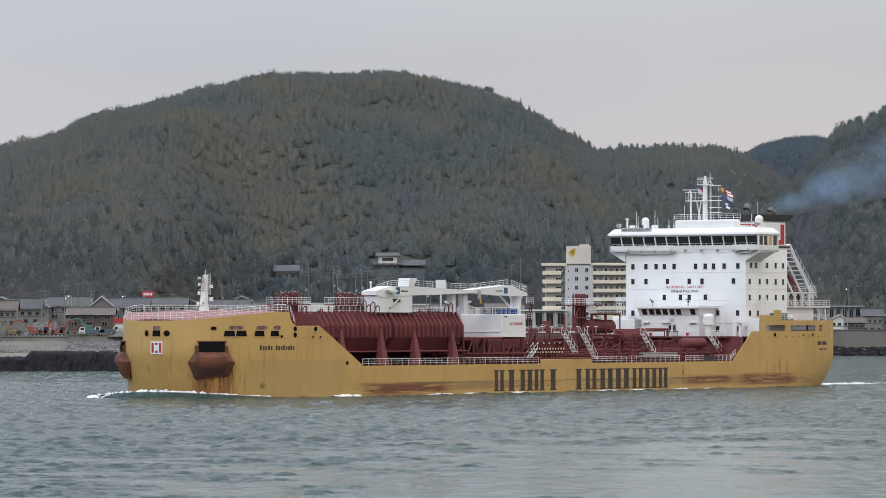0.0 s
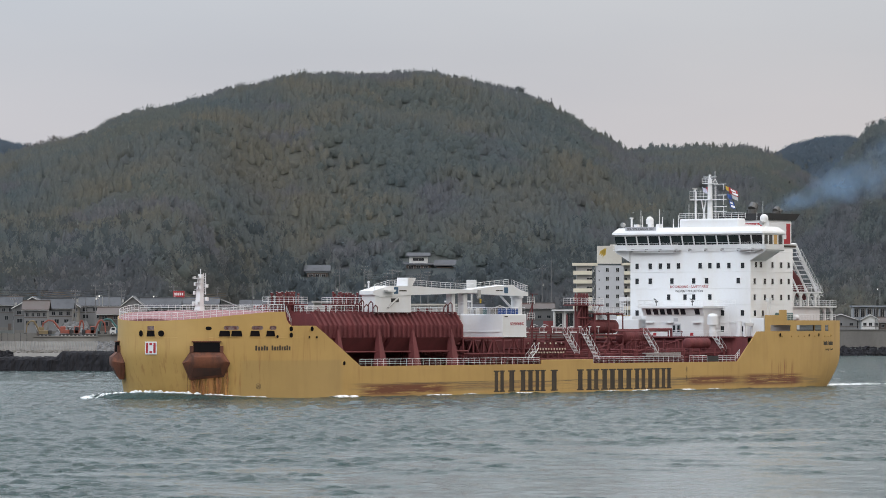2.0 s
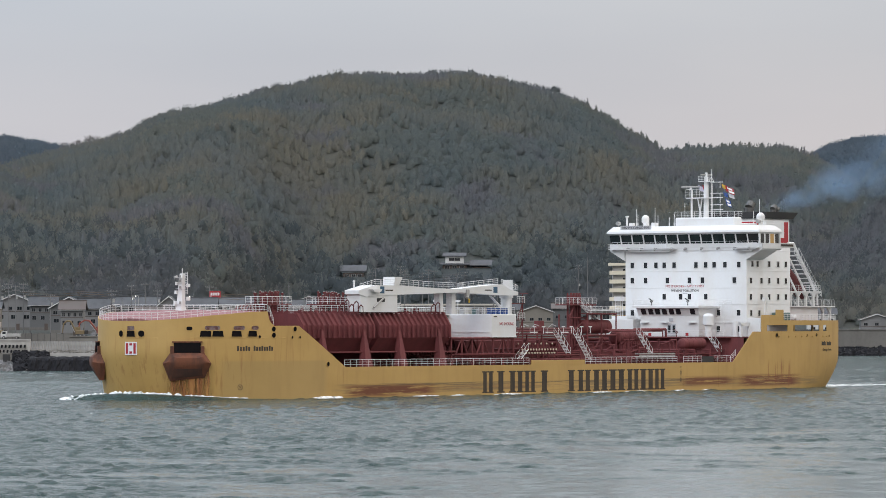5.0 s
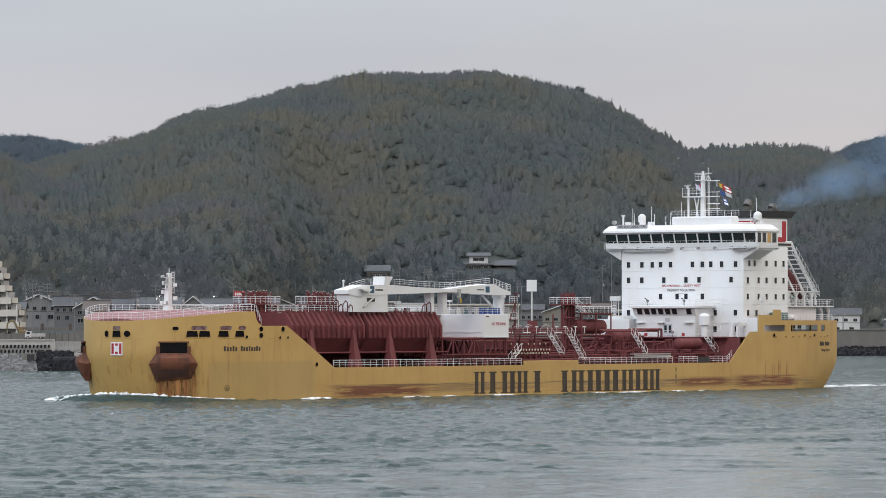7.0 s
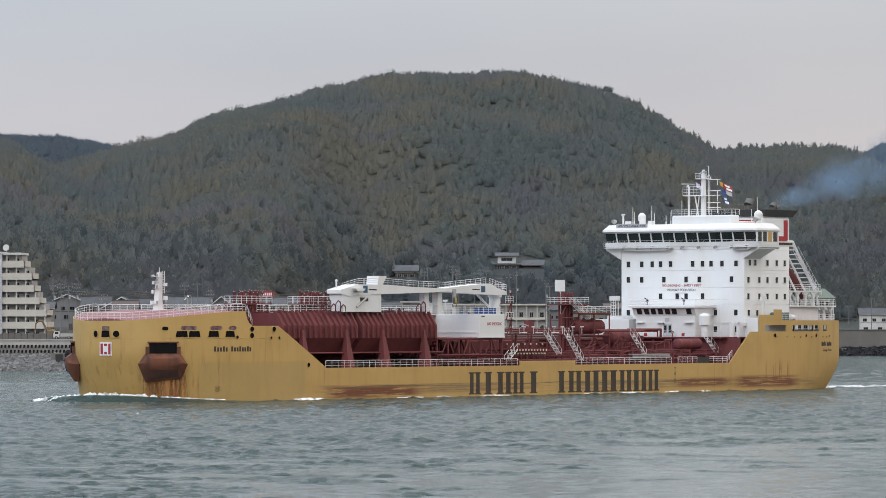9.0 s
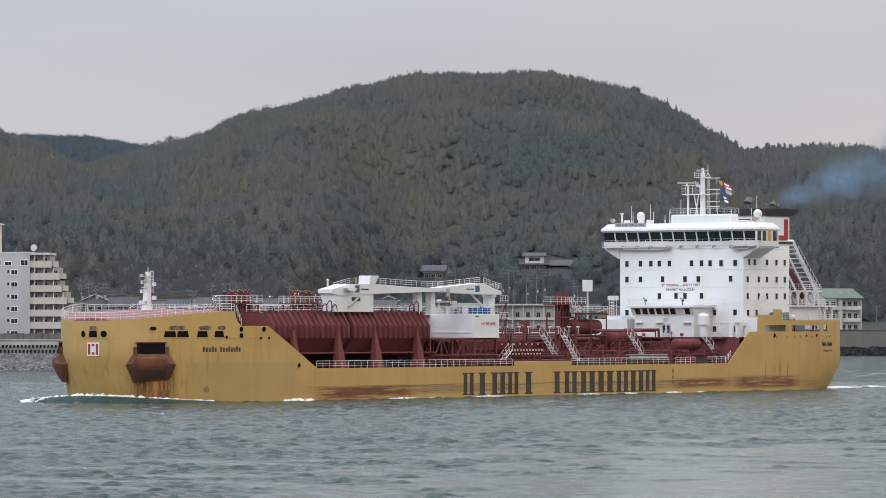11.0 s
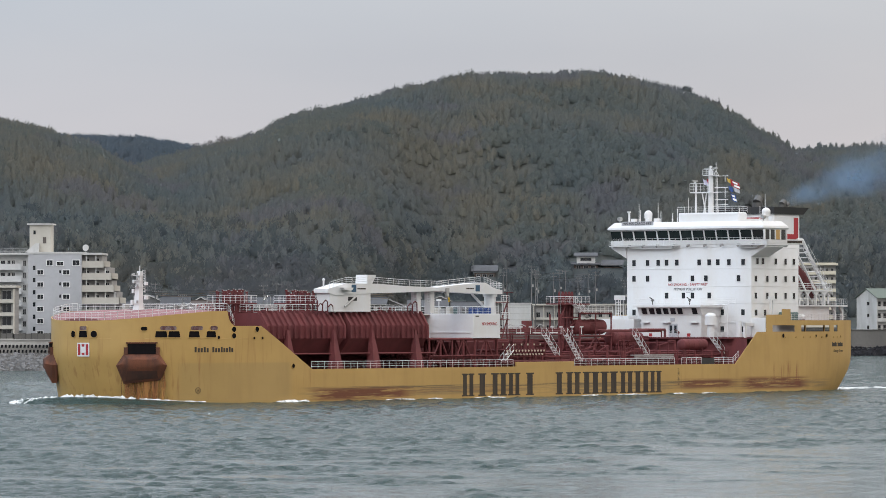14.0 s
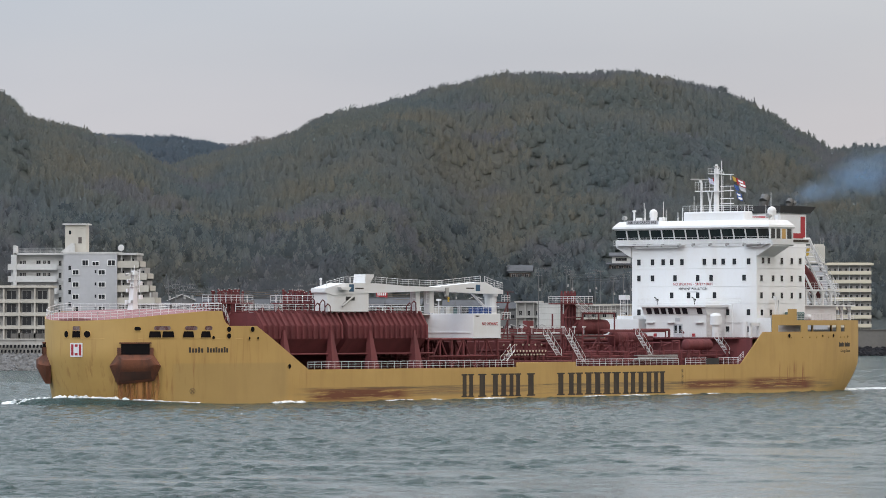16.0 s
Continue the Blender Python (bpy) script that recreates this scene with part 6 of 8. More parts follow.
    tagged(wood_mesh("foot_forest", low, FOREST_LOW, 34, 8), "evergreen wood along the foot of the hill, darker for thinner haze", "forest", kind="stuff")
    tagged(wood_mesh("crest_trees", lone, BROADLEAF, 90, 9, 0.4, 0.55, (0.26, 0.45), (0.88, 1.1)), "round dark evergreens standing out of the crest", "trees", kind="stuff")
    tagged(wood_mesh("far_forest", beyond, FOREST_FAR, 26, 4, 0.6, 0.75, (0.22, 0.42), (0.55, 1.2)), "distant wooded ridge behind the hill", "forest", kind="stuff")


forest()


def bare_trees():
    """Leafless crowns standing on the skyline, each a trunk forking into fans of twigs."""
    rng = random.Random(12)
    b = Build()

    def fork(p, d, length, r, level):
        q = p + d * length
        b.rod(p, q, r, 3, r * 0.7)
        if level == 0:
            return
        for _ in range(3):
            turn = Vector((rng.uniform(-0.7, 0.7), rng.uniform(-0.7, 0.7), rng.uniform(0.0, 0.45)))
            fork(q, (d + turn).normalized(), length * rng.uniform(0.62, 0.82), r * 0.62, level - 1)

    spots = [(rng.uniform(-8, 60), 1.0) for _ in range(8)] + [(rng.uniform(80, 100), 0.6) for _ in range(4)] + [(rng.uniform(140, 170), 0.95) for _ in range(7)]
    spots += [(rng.uniform(173, 238), 0.62) for _ in range(24)] + [(rng.uniform(263, 375), 0.68) for _ in range(34)] + [(rng.uniform(375, 470), 0.5) for _ in range(16)]
    spots += [(rng.uniform(590, 615), 0.6) for _ in range(4)] + [(rng.uniform(1474, 1492), 0.6) for _ in range(4)] + [(rng.uniform(-330, -80), 0.5) for _ in range(8)]
    for u, size in spots:
        r = 2372 if 0 - 10 < u < 1400 else 2048
        x, y, _ = far(u, r, 0)
        fork(Vector((x, y, ground_z(u, r) + 1.0)), Vector((rng.uniform(-0.15, 0.15), 0, 1)).normalized(), size * rng.uniform(2.5, 3.2), 0.24 * size, 4)
    tagged(part("bare_trees", b, TWIG, None), "leafless winter trees along the ridge", "trees", kind="stuff")


TWIG = painted("grey_brown_twigs", (0.13, 0.12, 0.115), (0.08, 0.07, 0.065), 0.9, 0.5, 0.5, 0.0)
bare_trees()


# ---- the sea: real waves where the camera looks, flat beyond ----
def sea():
    rng = np.random.default_rng(9)
    us = np.arange(-520, 1680, 6.0)
    rs = np.concatenate([np.arange(280, 460, 0.3), np.arange(460, 620, 0.5), np.arange(620, 900, 1.0), np.arange(900, 1150, 2.0), np.arange(1150, 1830, 6.0)])
    U, R = np.meshgrid(us, rs)
    X, Y = (U - 784) / LENS * R, R
    H = np.zeros_like(X)
    for k in range(70):
        length = 0.75 * (2.4 / 0.75) ** rng.random()
        a = rng.normal(0.04, 0.30)
        kx, ky = 2 * np.pi / length * math.sin(a), 2 * np.pi / length * math.cos(a)
        H += length ** 0.7 * np.sin(kx * X + ky * Y + rng.uniform(0, 6.28))
    # peaked crests over flatter troughs
    H /= H.std()
    H = np.clip(0.036 * (np.exp(0.74 * H) - 1.31), -0.09, 0.24)
    # ruffled water and long smooth slicks, laid out to fit the camera's view
    patch = np.zeros_like(X)
    for k in range(9):
        l1, l2 = rng.uniform(60, 160), rng.uniform(90, 260)
        patch += np.sin(2 * np.pi * X / l1 + rng.uniform(0, 6.28) + np.sin(Y / l2 * 5 + k)) * np.sin(2 * np.pi * Y / l2 + rng.uniform(0, 6.28))
    slick = np.zeros_like(X)
    for k in range(26):
        l1, l2 = rng.uniform(9, 42), rng.uniform(10, 60)
        slick += np.sin(2 * np.pi * X / l1 + 1.3 * np.sin(Y / l2 + k) + rng.uniform(0, 6.28)) * np.sin(2 * np.pi * Y / l2 + 1.1 * np.sin(X / l1 * 2 + k) + rng.uniform(0, 6.28))
    calm = 1 / (1 + np.exp(-(0.55 * patch + 0.75 * slick + (R - 388) / 34 + 2.2 * np.clip((600 - U) / 420, -0.35, 1.2)) * 1.7))
    H *= 0.16 + 0.92 * calm
    H *= np.clip((1800 - R) / 400, 0.3, 1)
    n, m = len(us), len(rs)
    co = np.stack([X, Y, H], -1).reshape(-1, 3)
    x0, x1, y0, y1 = -3500.0, 3500.0, -300.0, 4900.0
    extra = np.array([[x0, y0, 0], [x1, y0, 0], [x1, y1, -0.6], [x0, y1, -0.6]])
    co = np.vstack([co, extra])
    i, j = np.meshgrid(np.arange(n - 1), np.arange(m - 1))
    q = np.stack([j * n + i, j * n + i + 1, (j + 1) * n + i + 1, (j + 1) * n + i], -1).reshape(-1, 4)
    a, b, c, d = 0, n - 1, m * n - 1, (m - 1) * n
    e = m * n
    q = np.vstack([q, [[e, e + 1, b, a], [e + 1, e + 2, c, b], [e + 2, e + 3, d, c], [e + 3, e, a, d]]])
    me = bpy.data.meshes.new("water")
    me.vertices.add(len(co))
    me.vertices.foreach_set("co", co.astype(np.float32).ravel())
    me.loops.add(len(q) * 4)
    me.loops.foreach_set("vertex_index", q.astype(np.int32).ravel())
    me.polygons.add(len(q))
    me.polygons.foreach_set("loop_start", np.arange(0, len(q) * 4, 4, dtype=np.int32))
    me.update(calc_edges=True)
    me.polygons.foreach_set("use_smooth", [True] * len(q))
    me.materials.append(WATER)
    me.attributes.new("slick", "FLOAT", "POINT").data.foreach_set("value", np.concatenate([(1 - calm).ravel(), np.zeros(4)]).astype(np.float32))
    return tagged(new("water", me), "choppy grey green water of the strait", "water", kind="structure")


water = sea()


# ---- white water and smoke that travel with the ship ----
def foam_strip(name, line, label, lift=0.25, rough=0.35, seed=1):
    """A lumpy ridge of white water along a line of (x, y, half width, height)."""
    rng = random.Random(seed)
    fine = []
    for (p, q) in zip(line, line[1:]):
        for i in range(14):
            k = i / 14
            fine.append([a + (b - a) * k for a, b in zip(p, q)])
    fine.append(list(line[-1]))
    b = Build()
    rings = []
    for i, (x, y, w, h) in enumerate(fine):
        p, q = fine[max(0, i - 1)], fine[min(len(fine) - 1, i + 1)]
        d = Vector((q[0] - p[0], q[1] - p[1], 0)).normalized()
        s = Vector((-d.y, d.x, 0))
        c = Vector((x, y, 0))
        ring = []
        for e, k in ((-1.0, -0.2), (-0.6, 0.45), (-0.2, 0.95), (0.15, 1.0), (0.55, 0.5), (1.0, -0.2)):
            ring.append(c + s * e * w * (1 + rough * noise.noise((i * 0.43, e * 2, seed))) + Vector((0, 0, h * k * (1 + rough * 0.9 * noise.noise((i * 0.37, e * 1.5, seed + 9))) + lift * 0.3)))
        rings.append(ring + [c + s * w * 0.5 + Vector((0, 0, -0.5)), c - s * w * 0.5 + Vector((0, 0, -0.5))])
    b.loft(rings)
    ob = part(name, b, FOAM, None, "", True)
    tagged(ob, label, "white water")
    CARRIED.append(ob)
    return ob


def swell(name, line, label):
    b = Build()
    rings = []
    for x, y, w, h in line:
        rings.append([(x + 0.25 * w * e, y + w * e, h * math.cos(e * math.pi / 2) ** 1.3 - 0.25) for e in (-1, -0.75, -0.5, -0.25, 0, 0.25, 0.5, 0.75, 1)] + [(x, y, -1.2)])
    b.loft(rings)
    ob = part(name, b, WATER, None, "", True)
    tagged(ob, label, "wave")
    CARRIED.append(ob)


swell("bow_wave", [(190.8, -11, 1.8, 0.1), (190, -8.5, 2.6, 0.6), (188.6, -5, 3.4, 1.1), (186.6, 0.0, 3.8, 1.3), (184.8, 5, 3.8, 1.2), (182.8, 8.6, 3.6, 1.0), (179.5, 12.4, 3.2, 0.75), (174, 15.6, 2.8, 0.45), (166, 17.6, 2.2, 0.2)],
      "dark green bow wave curling along the stem")
foam_strip("bow_foam", [(190.4, -8.6, 0.3, 0.2), (189.8, -7.0, 0.7, 0.5), (188.9, -5.0, 0.9, 0.75), (187.7, -2.6, 0.8, 0.95), (186.5, 0.0, 0.8, 1.2), (185.2, 3.2, 0.8, 1.15), (183.3, 6.8, 0.7, 0.95), (181.0, 9.6, 0.6, 0.7), (177.9, 12.1, 0.4, 0.45), (173.7, 14.8, 0.2, 0.25)],
           "white foam crest of the bow wave", 0.2, 0.55, 2)
foam_strip("bow_foam", [(160, 16.7, 0.2, 0.15), (157, 16.8, 0.4, 0.3), (153, 16.9, 0.3, 0.2)], "small patch of foam beside the hull", 0.2, 0.5, 3)
for seed_, (x0, x1) in enumerate(((134, 127), (124, 120), (112, 104), (84, 78), (74, 66), (60, 54), (50, 46))):
    foam_strip("side_foam", [(x0, 16.5, 0.05, 0.05), ((x0 + x1) / 2, 16.75, 0.22, 0.16), (x1, 16.5, 0.05, 0.05)], "thin broken foam along the hull", 0.15, 0.9, 40 + seed_)
foam_strip("wake_foam", [(14, 14.8, 0.2, 0.15), (6, 12.6, 0.5, 0.4), (0, 9.8, 0.5, 0.3), (-8, 9, 0.5, 0.12), (-18, 8, 0.6, 0.1), (-30, 6, 0.3, 0.05)], "white wake trailing from the stern", 0.2, 0.5, 6)
foam_strip("wake_foam", [(-2, 4, 0.4, 0.2), (-14, 2, 0.6, 0.1), (-34, 0, 0.4, 0.05)], "white wake trailing from the stern", 0.2, 0.5, 7)


def smoke():
    for k, (y, ph) in enumerate(((2.0, 0.0), (4.5, 2.1), (7.0, 4.0))):
        b = Build()
        rows = []
        for i in range(31):
            x = 9 - 2.5 * i
            c, h = 32.6 + 0.225 * (9 - x), 0.85 + 0.138 * (9 - x)
            yy = y + 0.8 * math.sin(i * 0.5 + ph)
            rows.append([(x, yy + 0.4 * math.sin(j + ph), c + h * (j / 3 - 1)) for j in range(7)])
        v = [p for r in rows for p in r]
        b.put(v, [(i * 7 + j, i * 7 + j + 1, (i + 1) * 7 + j + 1, (i + 1) * 7 + j) for i in range(30) for j in range(6)])
        ob = tagged(part("exhaust_smoke", b, SMOKE, None, "", True), "thin blue exhaust haze drifting aft from the funnel", "smoke", "exhaust haze")
        CARRIED.append(ob)


smoke()


# ---- buildings of the far shore: local x to the right, y away from the water, z up ----
def site(u, d, y):
    """Pose of a building whose foot is seen at bearing u and screen height y at distance d."""
    z = EYE_Z - (y - 571.75) / LENS * d
    return pose(*far(u, d, z))


def opening(parent, x, z, w, h, y=0.0, frame_mat=None, glass=None, t=0.1):
    """A window in a front wall: frame proud, dark pane just inside it."""
    pane = part("window", Build().box(x, x + w, y - 0.03, y + 0.05, z, z + h), glass or GLASSDARK, parent)
    b = Build().box(x - t, x + w + t, y - 0.09, y, z + h, z + h + t).box(x - t, x + w + t, y - 0.12, y, z - t, z).box(x - t, x, y - 0.09, y, z, z + h).box(x + w, x + w + t, y - 0.09, y, z, z + h)
    b.box(x + w / 2 - 0.03, x + w / 2 + 0.03, y - 0.07, y - 0.03, z, z + h)
    part("frame", b, frame_mat or GALV, pane)
    return pane


BALCONY = painted("cream_balcony_panel", (0.62, 0.57, 0.455), (0.48, 0.43, 0.35), 0.8, 0.2, 0.3, 0.05)
# Darker wall colour for set-back walls, the balconies' shade painted in.
SHADE = painted("balcony_back_wall_with_shade", (0.36, 0.35, 0.34), (0.2, 0.195, 0.19), 0.85, 0.3, 0.4, 0.05)
GREENROOF = painted("faded_green_roof", (0.12, 0.15, 0.125), (0.09, 0.11, 0.09), 0.7, 0.2, 0.5, 0.1)
BROWNROOF = painted("brown_roof_sheet", (0.10, 0.085, 0.078), (0.09, 0.06, 0.05), 0.7, 0.3, 0.5, 0.1)
BLUEWALL = painted("pale_blue_wall", (0.21, 0.23, 0.25), (0.18, 0.2, 0.22), 0.8, 0.2, 0.4, 0.05)
WOODWALL = painted("dark_timber_wall", (0.09, 0.07, 0.06), (0.05, 0.04, 0.035), 0.8, 0.4, 0.5, 0.1)
DARKCONC = painted("dark_stained_concrete", (0.15, 0.143, 0.132), (0.085, 0.08, 0.074), 0.9, 0.12, 0.8, 0.2)
TIMBER = painted("grey_pole_concrete", (0.17, 0.17, 0.17), (0.11, 0.11, 0.11), 0.85, 0.4, 0.5, 0.05)


def balcony_tower(name, label, u, d, foot_y, w, depth, storeys, rise, wall, panel, tower=None, bays=6, eave=0.8, x_gable=None):
    """A block of flats with a balcony along each storey."""
    e = thing(name, label, "apartment building", site(u, d, foot_y))
    h = storeys * rise
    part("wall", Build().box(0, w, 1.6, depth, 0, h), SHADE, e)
    part("roof", Build().box(-eave, w + eave, -0.4, depth + 0.3, h, h + 0.75).box(0, w, 0.2, depth, h + 0.75, h + 0.95), panel, e, "cream roof slab with overhanging fascia")
    for s in range(storeys):
        z = s * rise
        part("balcony", Build().box(0, w, 0, 1.6, z - 0.18, z).box(0, w, -0.12, 0.02, z - 0.18, z + 1.15), panel, e)
        for i in range(bays):
            x = w * (i + 0.15) / bays
            opening(e, x, z + 0.15, w / bays * 0.42, 1.9, 1.6)
        for i in range(1, bays):
            if i % 2 == 0:
                part("party_wall", Build().box(w * i / bays - 0.08, w * i / bays + 0.08, 0.0, 1.6, z, z + rise - 0.2), wall, e)
    return e, h


def cream_flats():
    """Cream flats: two balcony wings and a plain stair tower between them."""
    d = 1660
    k = d / LENS
    e, h = balcony_tower("apartment_building", "cream block of flats with long balconies and stair tower", 1050, d, 610, 77 * k, 11, 9, 15.55 * k, GREYWALL, BALCONY, bays=8)
    x0 = -90 * k
    part("wall", Build().box(x0 + 40 * k, 0, 0.2, 11, 0, h), GREYWALL, e, "grey plain front wall")
    for s in range(1, 9):
        for xx in (x0 + 58 * k, x0 + 76 * k):
            opening(e, xx, s * 15.55 * k + 0.9, 1.0, 1.3, 0.2)
        part("window", Build().box(x0 + 45 * k, x0 + 46.5 * k, 0.15, 0.25, s * 15.55 * k + 0.8, s * 15.55 * k + 1.4), GLASSDARK, e)
    part("stair_tower", Build().box(x0 + 43 * k, x0 + 86 * k, 2, 8, h + 0.7, h + 0.7 + 31 * k, 0.1), CREAM, e, "plain cream lift tower")
    part("tower_cap", Build().box(x0 + 66 * k, x0 + 84 * k, 3, 6, h + 0.7 + 31 * k, h + 0.7 + 34 * k), CREAM, e)
    for i, (a, c) in enumerate(((45, 430), (49, 432), (53, 434))):
        b = Build()
        pts = [(x0 + (46 + 3.0 * i) * k, h + 0.9 + (14 - 2 * i) * k), (x0 + (48 + 3 * i) * k, h + 0.9 + (21 - i) * k), (x0 + (57 + i) * k, h + 0.9 + 27 * k), (x0 + (52.5 + 2.5 * i) * k, h + 0.9 + (19 - 2 * i) * k)]
        b.prism(pts, 1.9, 2.05 + 0.02 * i, "y")
        part("painted_emblem", b, YELLOW, e)
    for xx in (x0 + 79 * k, x0 + 83 * k):
        part("lightning_rod", Build().rod((xx, 5, h + 30 * k), (xx, 5, h + 49 * k), 0.12, 5), GALV, e)
    # the left wing is shallower and steps forward
    part("side_wall", Build().box(x0 + 6 * k, x0 + 33 * k, 1.0, 10, 0, h - 0.1), SHADE, e)
    part("roof", Build().box(x0 - 1.2 * k, x0 + 43 * k, -0.5, 10, h - 0.1, h + 0.9), BALCONY, e)
    for s in range(9):
        z = s * 15.55 * k
        part("balcony", Build().box(x0, x0 + 33 * k, -0.6, -0.45, z - 0.2, z + 1.25).box(x0, x0 + 33 * k, -0.45, 1.0, z - 0.2, z), BALCONY, e)
        opening(e, x0 + 24 * k, z + 0.3, 1.9, 1.6, 1.0)
        part("stair_rail", Build().rod((x0 + 33.5 * k, 0.0, z + 0.2), (x0 + 40 * k, 0.0, z + 15.5 * k), 0.12, 5).rod((x0 + 33.5 * k, 0, z + 1.0), (x0 + 40 * k, 0, z + 1.0), 0.08, 5), GALV, e)


cream_flats()


def stepped_flats():
    """Grey flats near the water: gable front, gallery wing and stepped balconies."""
    d = 1165
    k = d / LENS
    e = thing("apartment_building", "grey block of flats with stepped cream balconies and roof tower", "apartment building", site(-308, d, 606))
    rise = 21.7 * k
    h = 7.25 * rise
    part("wall", Build().box(2 * k, 98 * k, 0, 16, 0, h), GREYWALL, e, "plain pale grey gable wall")
    part("parapet", Build().box(1 * k, 99 * k, -0.15, 16, h, h + 0.45), WHITEWALL, e)
    for s in range(7):
        z = s * rise + 0.55 * rise
        for x, w, hh in ((19, 10, 1.0), (65, 11, 1.1)):
            if s < 6:
                opening(e, x * k, z, w * k, 7.5 * k, 0.0, WHITE, None, 0.2)
        if s < 6:
            part("window", Build().box(58 * k, 61 * k, -0.03, 0.06, z + 0.3, z + 1.1), GLASSDARK, e)
        part("window", Build().box(11 * k, 15.5 * k, -0.03, 0.06, z - 2.0, z - 0.9), GLASSDARK, e)
    for x, w in ((36, 10), (54, 11), (82, 12)):
        opening(e, x * k, 6.1 * rise + 0.6, w * k, 9 * k if x != 54 else 6 * k, 0.0, WHITE, None, 0.2)
    # roof tower with its sloped foot
    t0 = h + 0.4
    tower = part("roof_tower", Build().box(2 * k, 40 * k, 3, 9, t0, t0 + 49 * k, 0.08), CREAM, e, "cream lift tower with a flat cap")
    part("tower_cap", Build().box(-2 * k, 44 * k, 2.4, 9.6, t0 + 49 * k, t0 + 51.5 * k), WHITEWALL, tower)
    part("tower_foot", Build().prism([(-5 * k, t0), (20 * k, t0), (20 * k, t0 + 16 * k), (14 * k, t0 + 16 * k)], 1.8, 3.0, "y"), WHITEWALL, tower)
    part("window", Build().box(9 * k, 13 * k, 2.95, 3.02, t0 + 32 * k, t0 + 39 * k), GLASSDARK, tower)
    part("door", Build().box(26 * k, 32 * k, 2.9, 3.02, t0 + 16 * k, t0 + 27 * k), BROWNROOF, tower)
    # gallery wing on the other side, set back
    gx0, gx1 = -100 * k, 2 * k
    part("gallery_wall", Build().box(gx0 + 4 * k, gx1, 4.0, 15, 0, h - 0.2), WHITEWALL, e)
    part("gallery_roof", Build().box(gx0 + 12 * k, gx1, 2.0, 15, h - 0.2, h + 0.3), WHITEWALL, e)
    part("end_pier", Build().prism([(gx0 + 10 * k, 0), (gx0 + 16 * k, 0), (gx0 + 16 * k, h + 2.0), (gx0 + 13 * k, h + 2.2), (gx0 + 10 * k, h + 2.2)], 2.0, 5.0, "y"), WHITEWALL, e)
    part("railing", Build().rails([(gx0 + 18 * k, 3, h + 0.3), (gx1 - 4 * k, 3, h + 0.3)], 1.0, 2.0, 0.06), GALV, e)
    for s in range(7):
        z = s * rise
        part("gallery", Build().box(gx0, gx1 - 14 * k, 2.4, 4.0, z - 0.2, z).box(gx0, gx1 - 14 * k, 2.25, 2.42, z - 0.2, z + 1.35), WHITEWALL, e)
        for x in (20, 26, 50, 62, 70, 90):
            opening(e, gx0 + x * k, z + 0.9 if x % 4 else z + 0.1, 4.5 * k if x != 50 else 7 * k, 1.3 if x % 4 else 2.0, 4.0)
    # stepped balconies, each storey longer than the one above
    steps = [88, 82, 80, 68, 58, 54, 40, 34]
    bx = 98 * k
    for s in range(7):
        z = s * rise + 0.2 * rise
        w = steps[s] * k
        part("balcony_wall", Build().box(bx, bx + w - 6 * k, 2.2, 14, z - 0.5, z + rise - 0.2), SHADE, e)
        part("balcony", Build().box(bx, bx + w, 0.4, 14.2, z - 0.3, z).box(bx, bx + w, 0.3, 0.48, z - 0.3, z + 1.45).box(bx + w - 0.15, bx + w, 0.3, 14, z - 0.3, z + 1.45), CREAM, e)
        n = max(2, int(steps[s] / 18))
        for i in range(n):
            opening(e, bx + 5 * k + i * 18 * k, z + 0.1, 6 * k, 2.0, 2.2)
        for i in range(n + 1):
            x = bx + 8 * k + i * 17 * k
            if x < bx + w:
                part("post", Build().box(x - 0.12, x + 0.12, 0.5, 0.75, z, z + rise - 0.3), WHITEWALL, e)
    part("balcony_roof", Build().box(bx, bx + 36 * k, 0.2, 14.2, 7.15 * rise, 7.15 * rise + 0.55), WHITEWALL, e)
    part("base_wall", Build().box(96 * k, 210 * k, 0.6, 10, -0.2, 0.2 * rise), BROWNROOF, e)
    dish = Build().rod((bx + 5 * k, 3, 7.2 * rise), (bx + 5 * k, 3, 7.2 * rise + 0.8), 0.12, 6).rod((bx + 5 * k, 2.9, 7.2 * rise + 1.7), (bx + 4.6 * k, 2.7, 7.2 * rise + 1.75), 0.85, 18)
    part("dish_aerial", dish, WHITEWALL, e)


stepped_flats()


def frame_block(u0, u1, y_top, y_foot, d, storeys, bays, wall, label, depth=9.0, name="building", glazed=0.58, tall=0.0):
    """A low concrete block with a grid of deep window bays."""
    k = d / LENS
    e = thing(name, label, "building", site(u0, d, y_foot))
    w, h = (u1 - u0) * k, (y_foot - y_top) * k
    rise = (h - 1.0) / storeys
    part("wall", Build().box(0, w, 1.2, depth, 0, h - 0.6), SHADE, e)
    part("roof", Build().box(-0.6, w + 0.6, -0.5, depth, h - 0.6, h), wall, e)
    for s in range(storeys):
        z = s * rise
        part("floor_band", Build().box(0, w, -0.1, 1.2, z - 0.1, z + 0.75), wall, e)
        for i in range(bays):
            x = w * i / bays
            opening(e, x + w / bays * (0.51 - glazed / 2), z + 0.85, w / bays * glazed, tall or rise - 1.2, 1.15)
    for i in range(bays + 1):
        x = min(w * i / bays, w - 0.3)
        part("pier", Build().box(x, x + 0.4, 0.0, 1.2, 0, h - 0.6), wall, e)
    return e


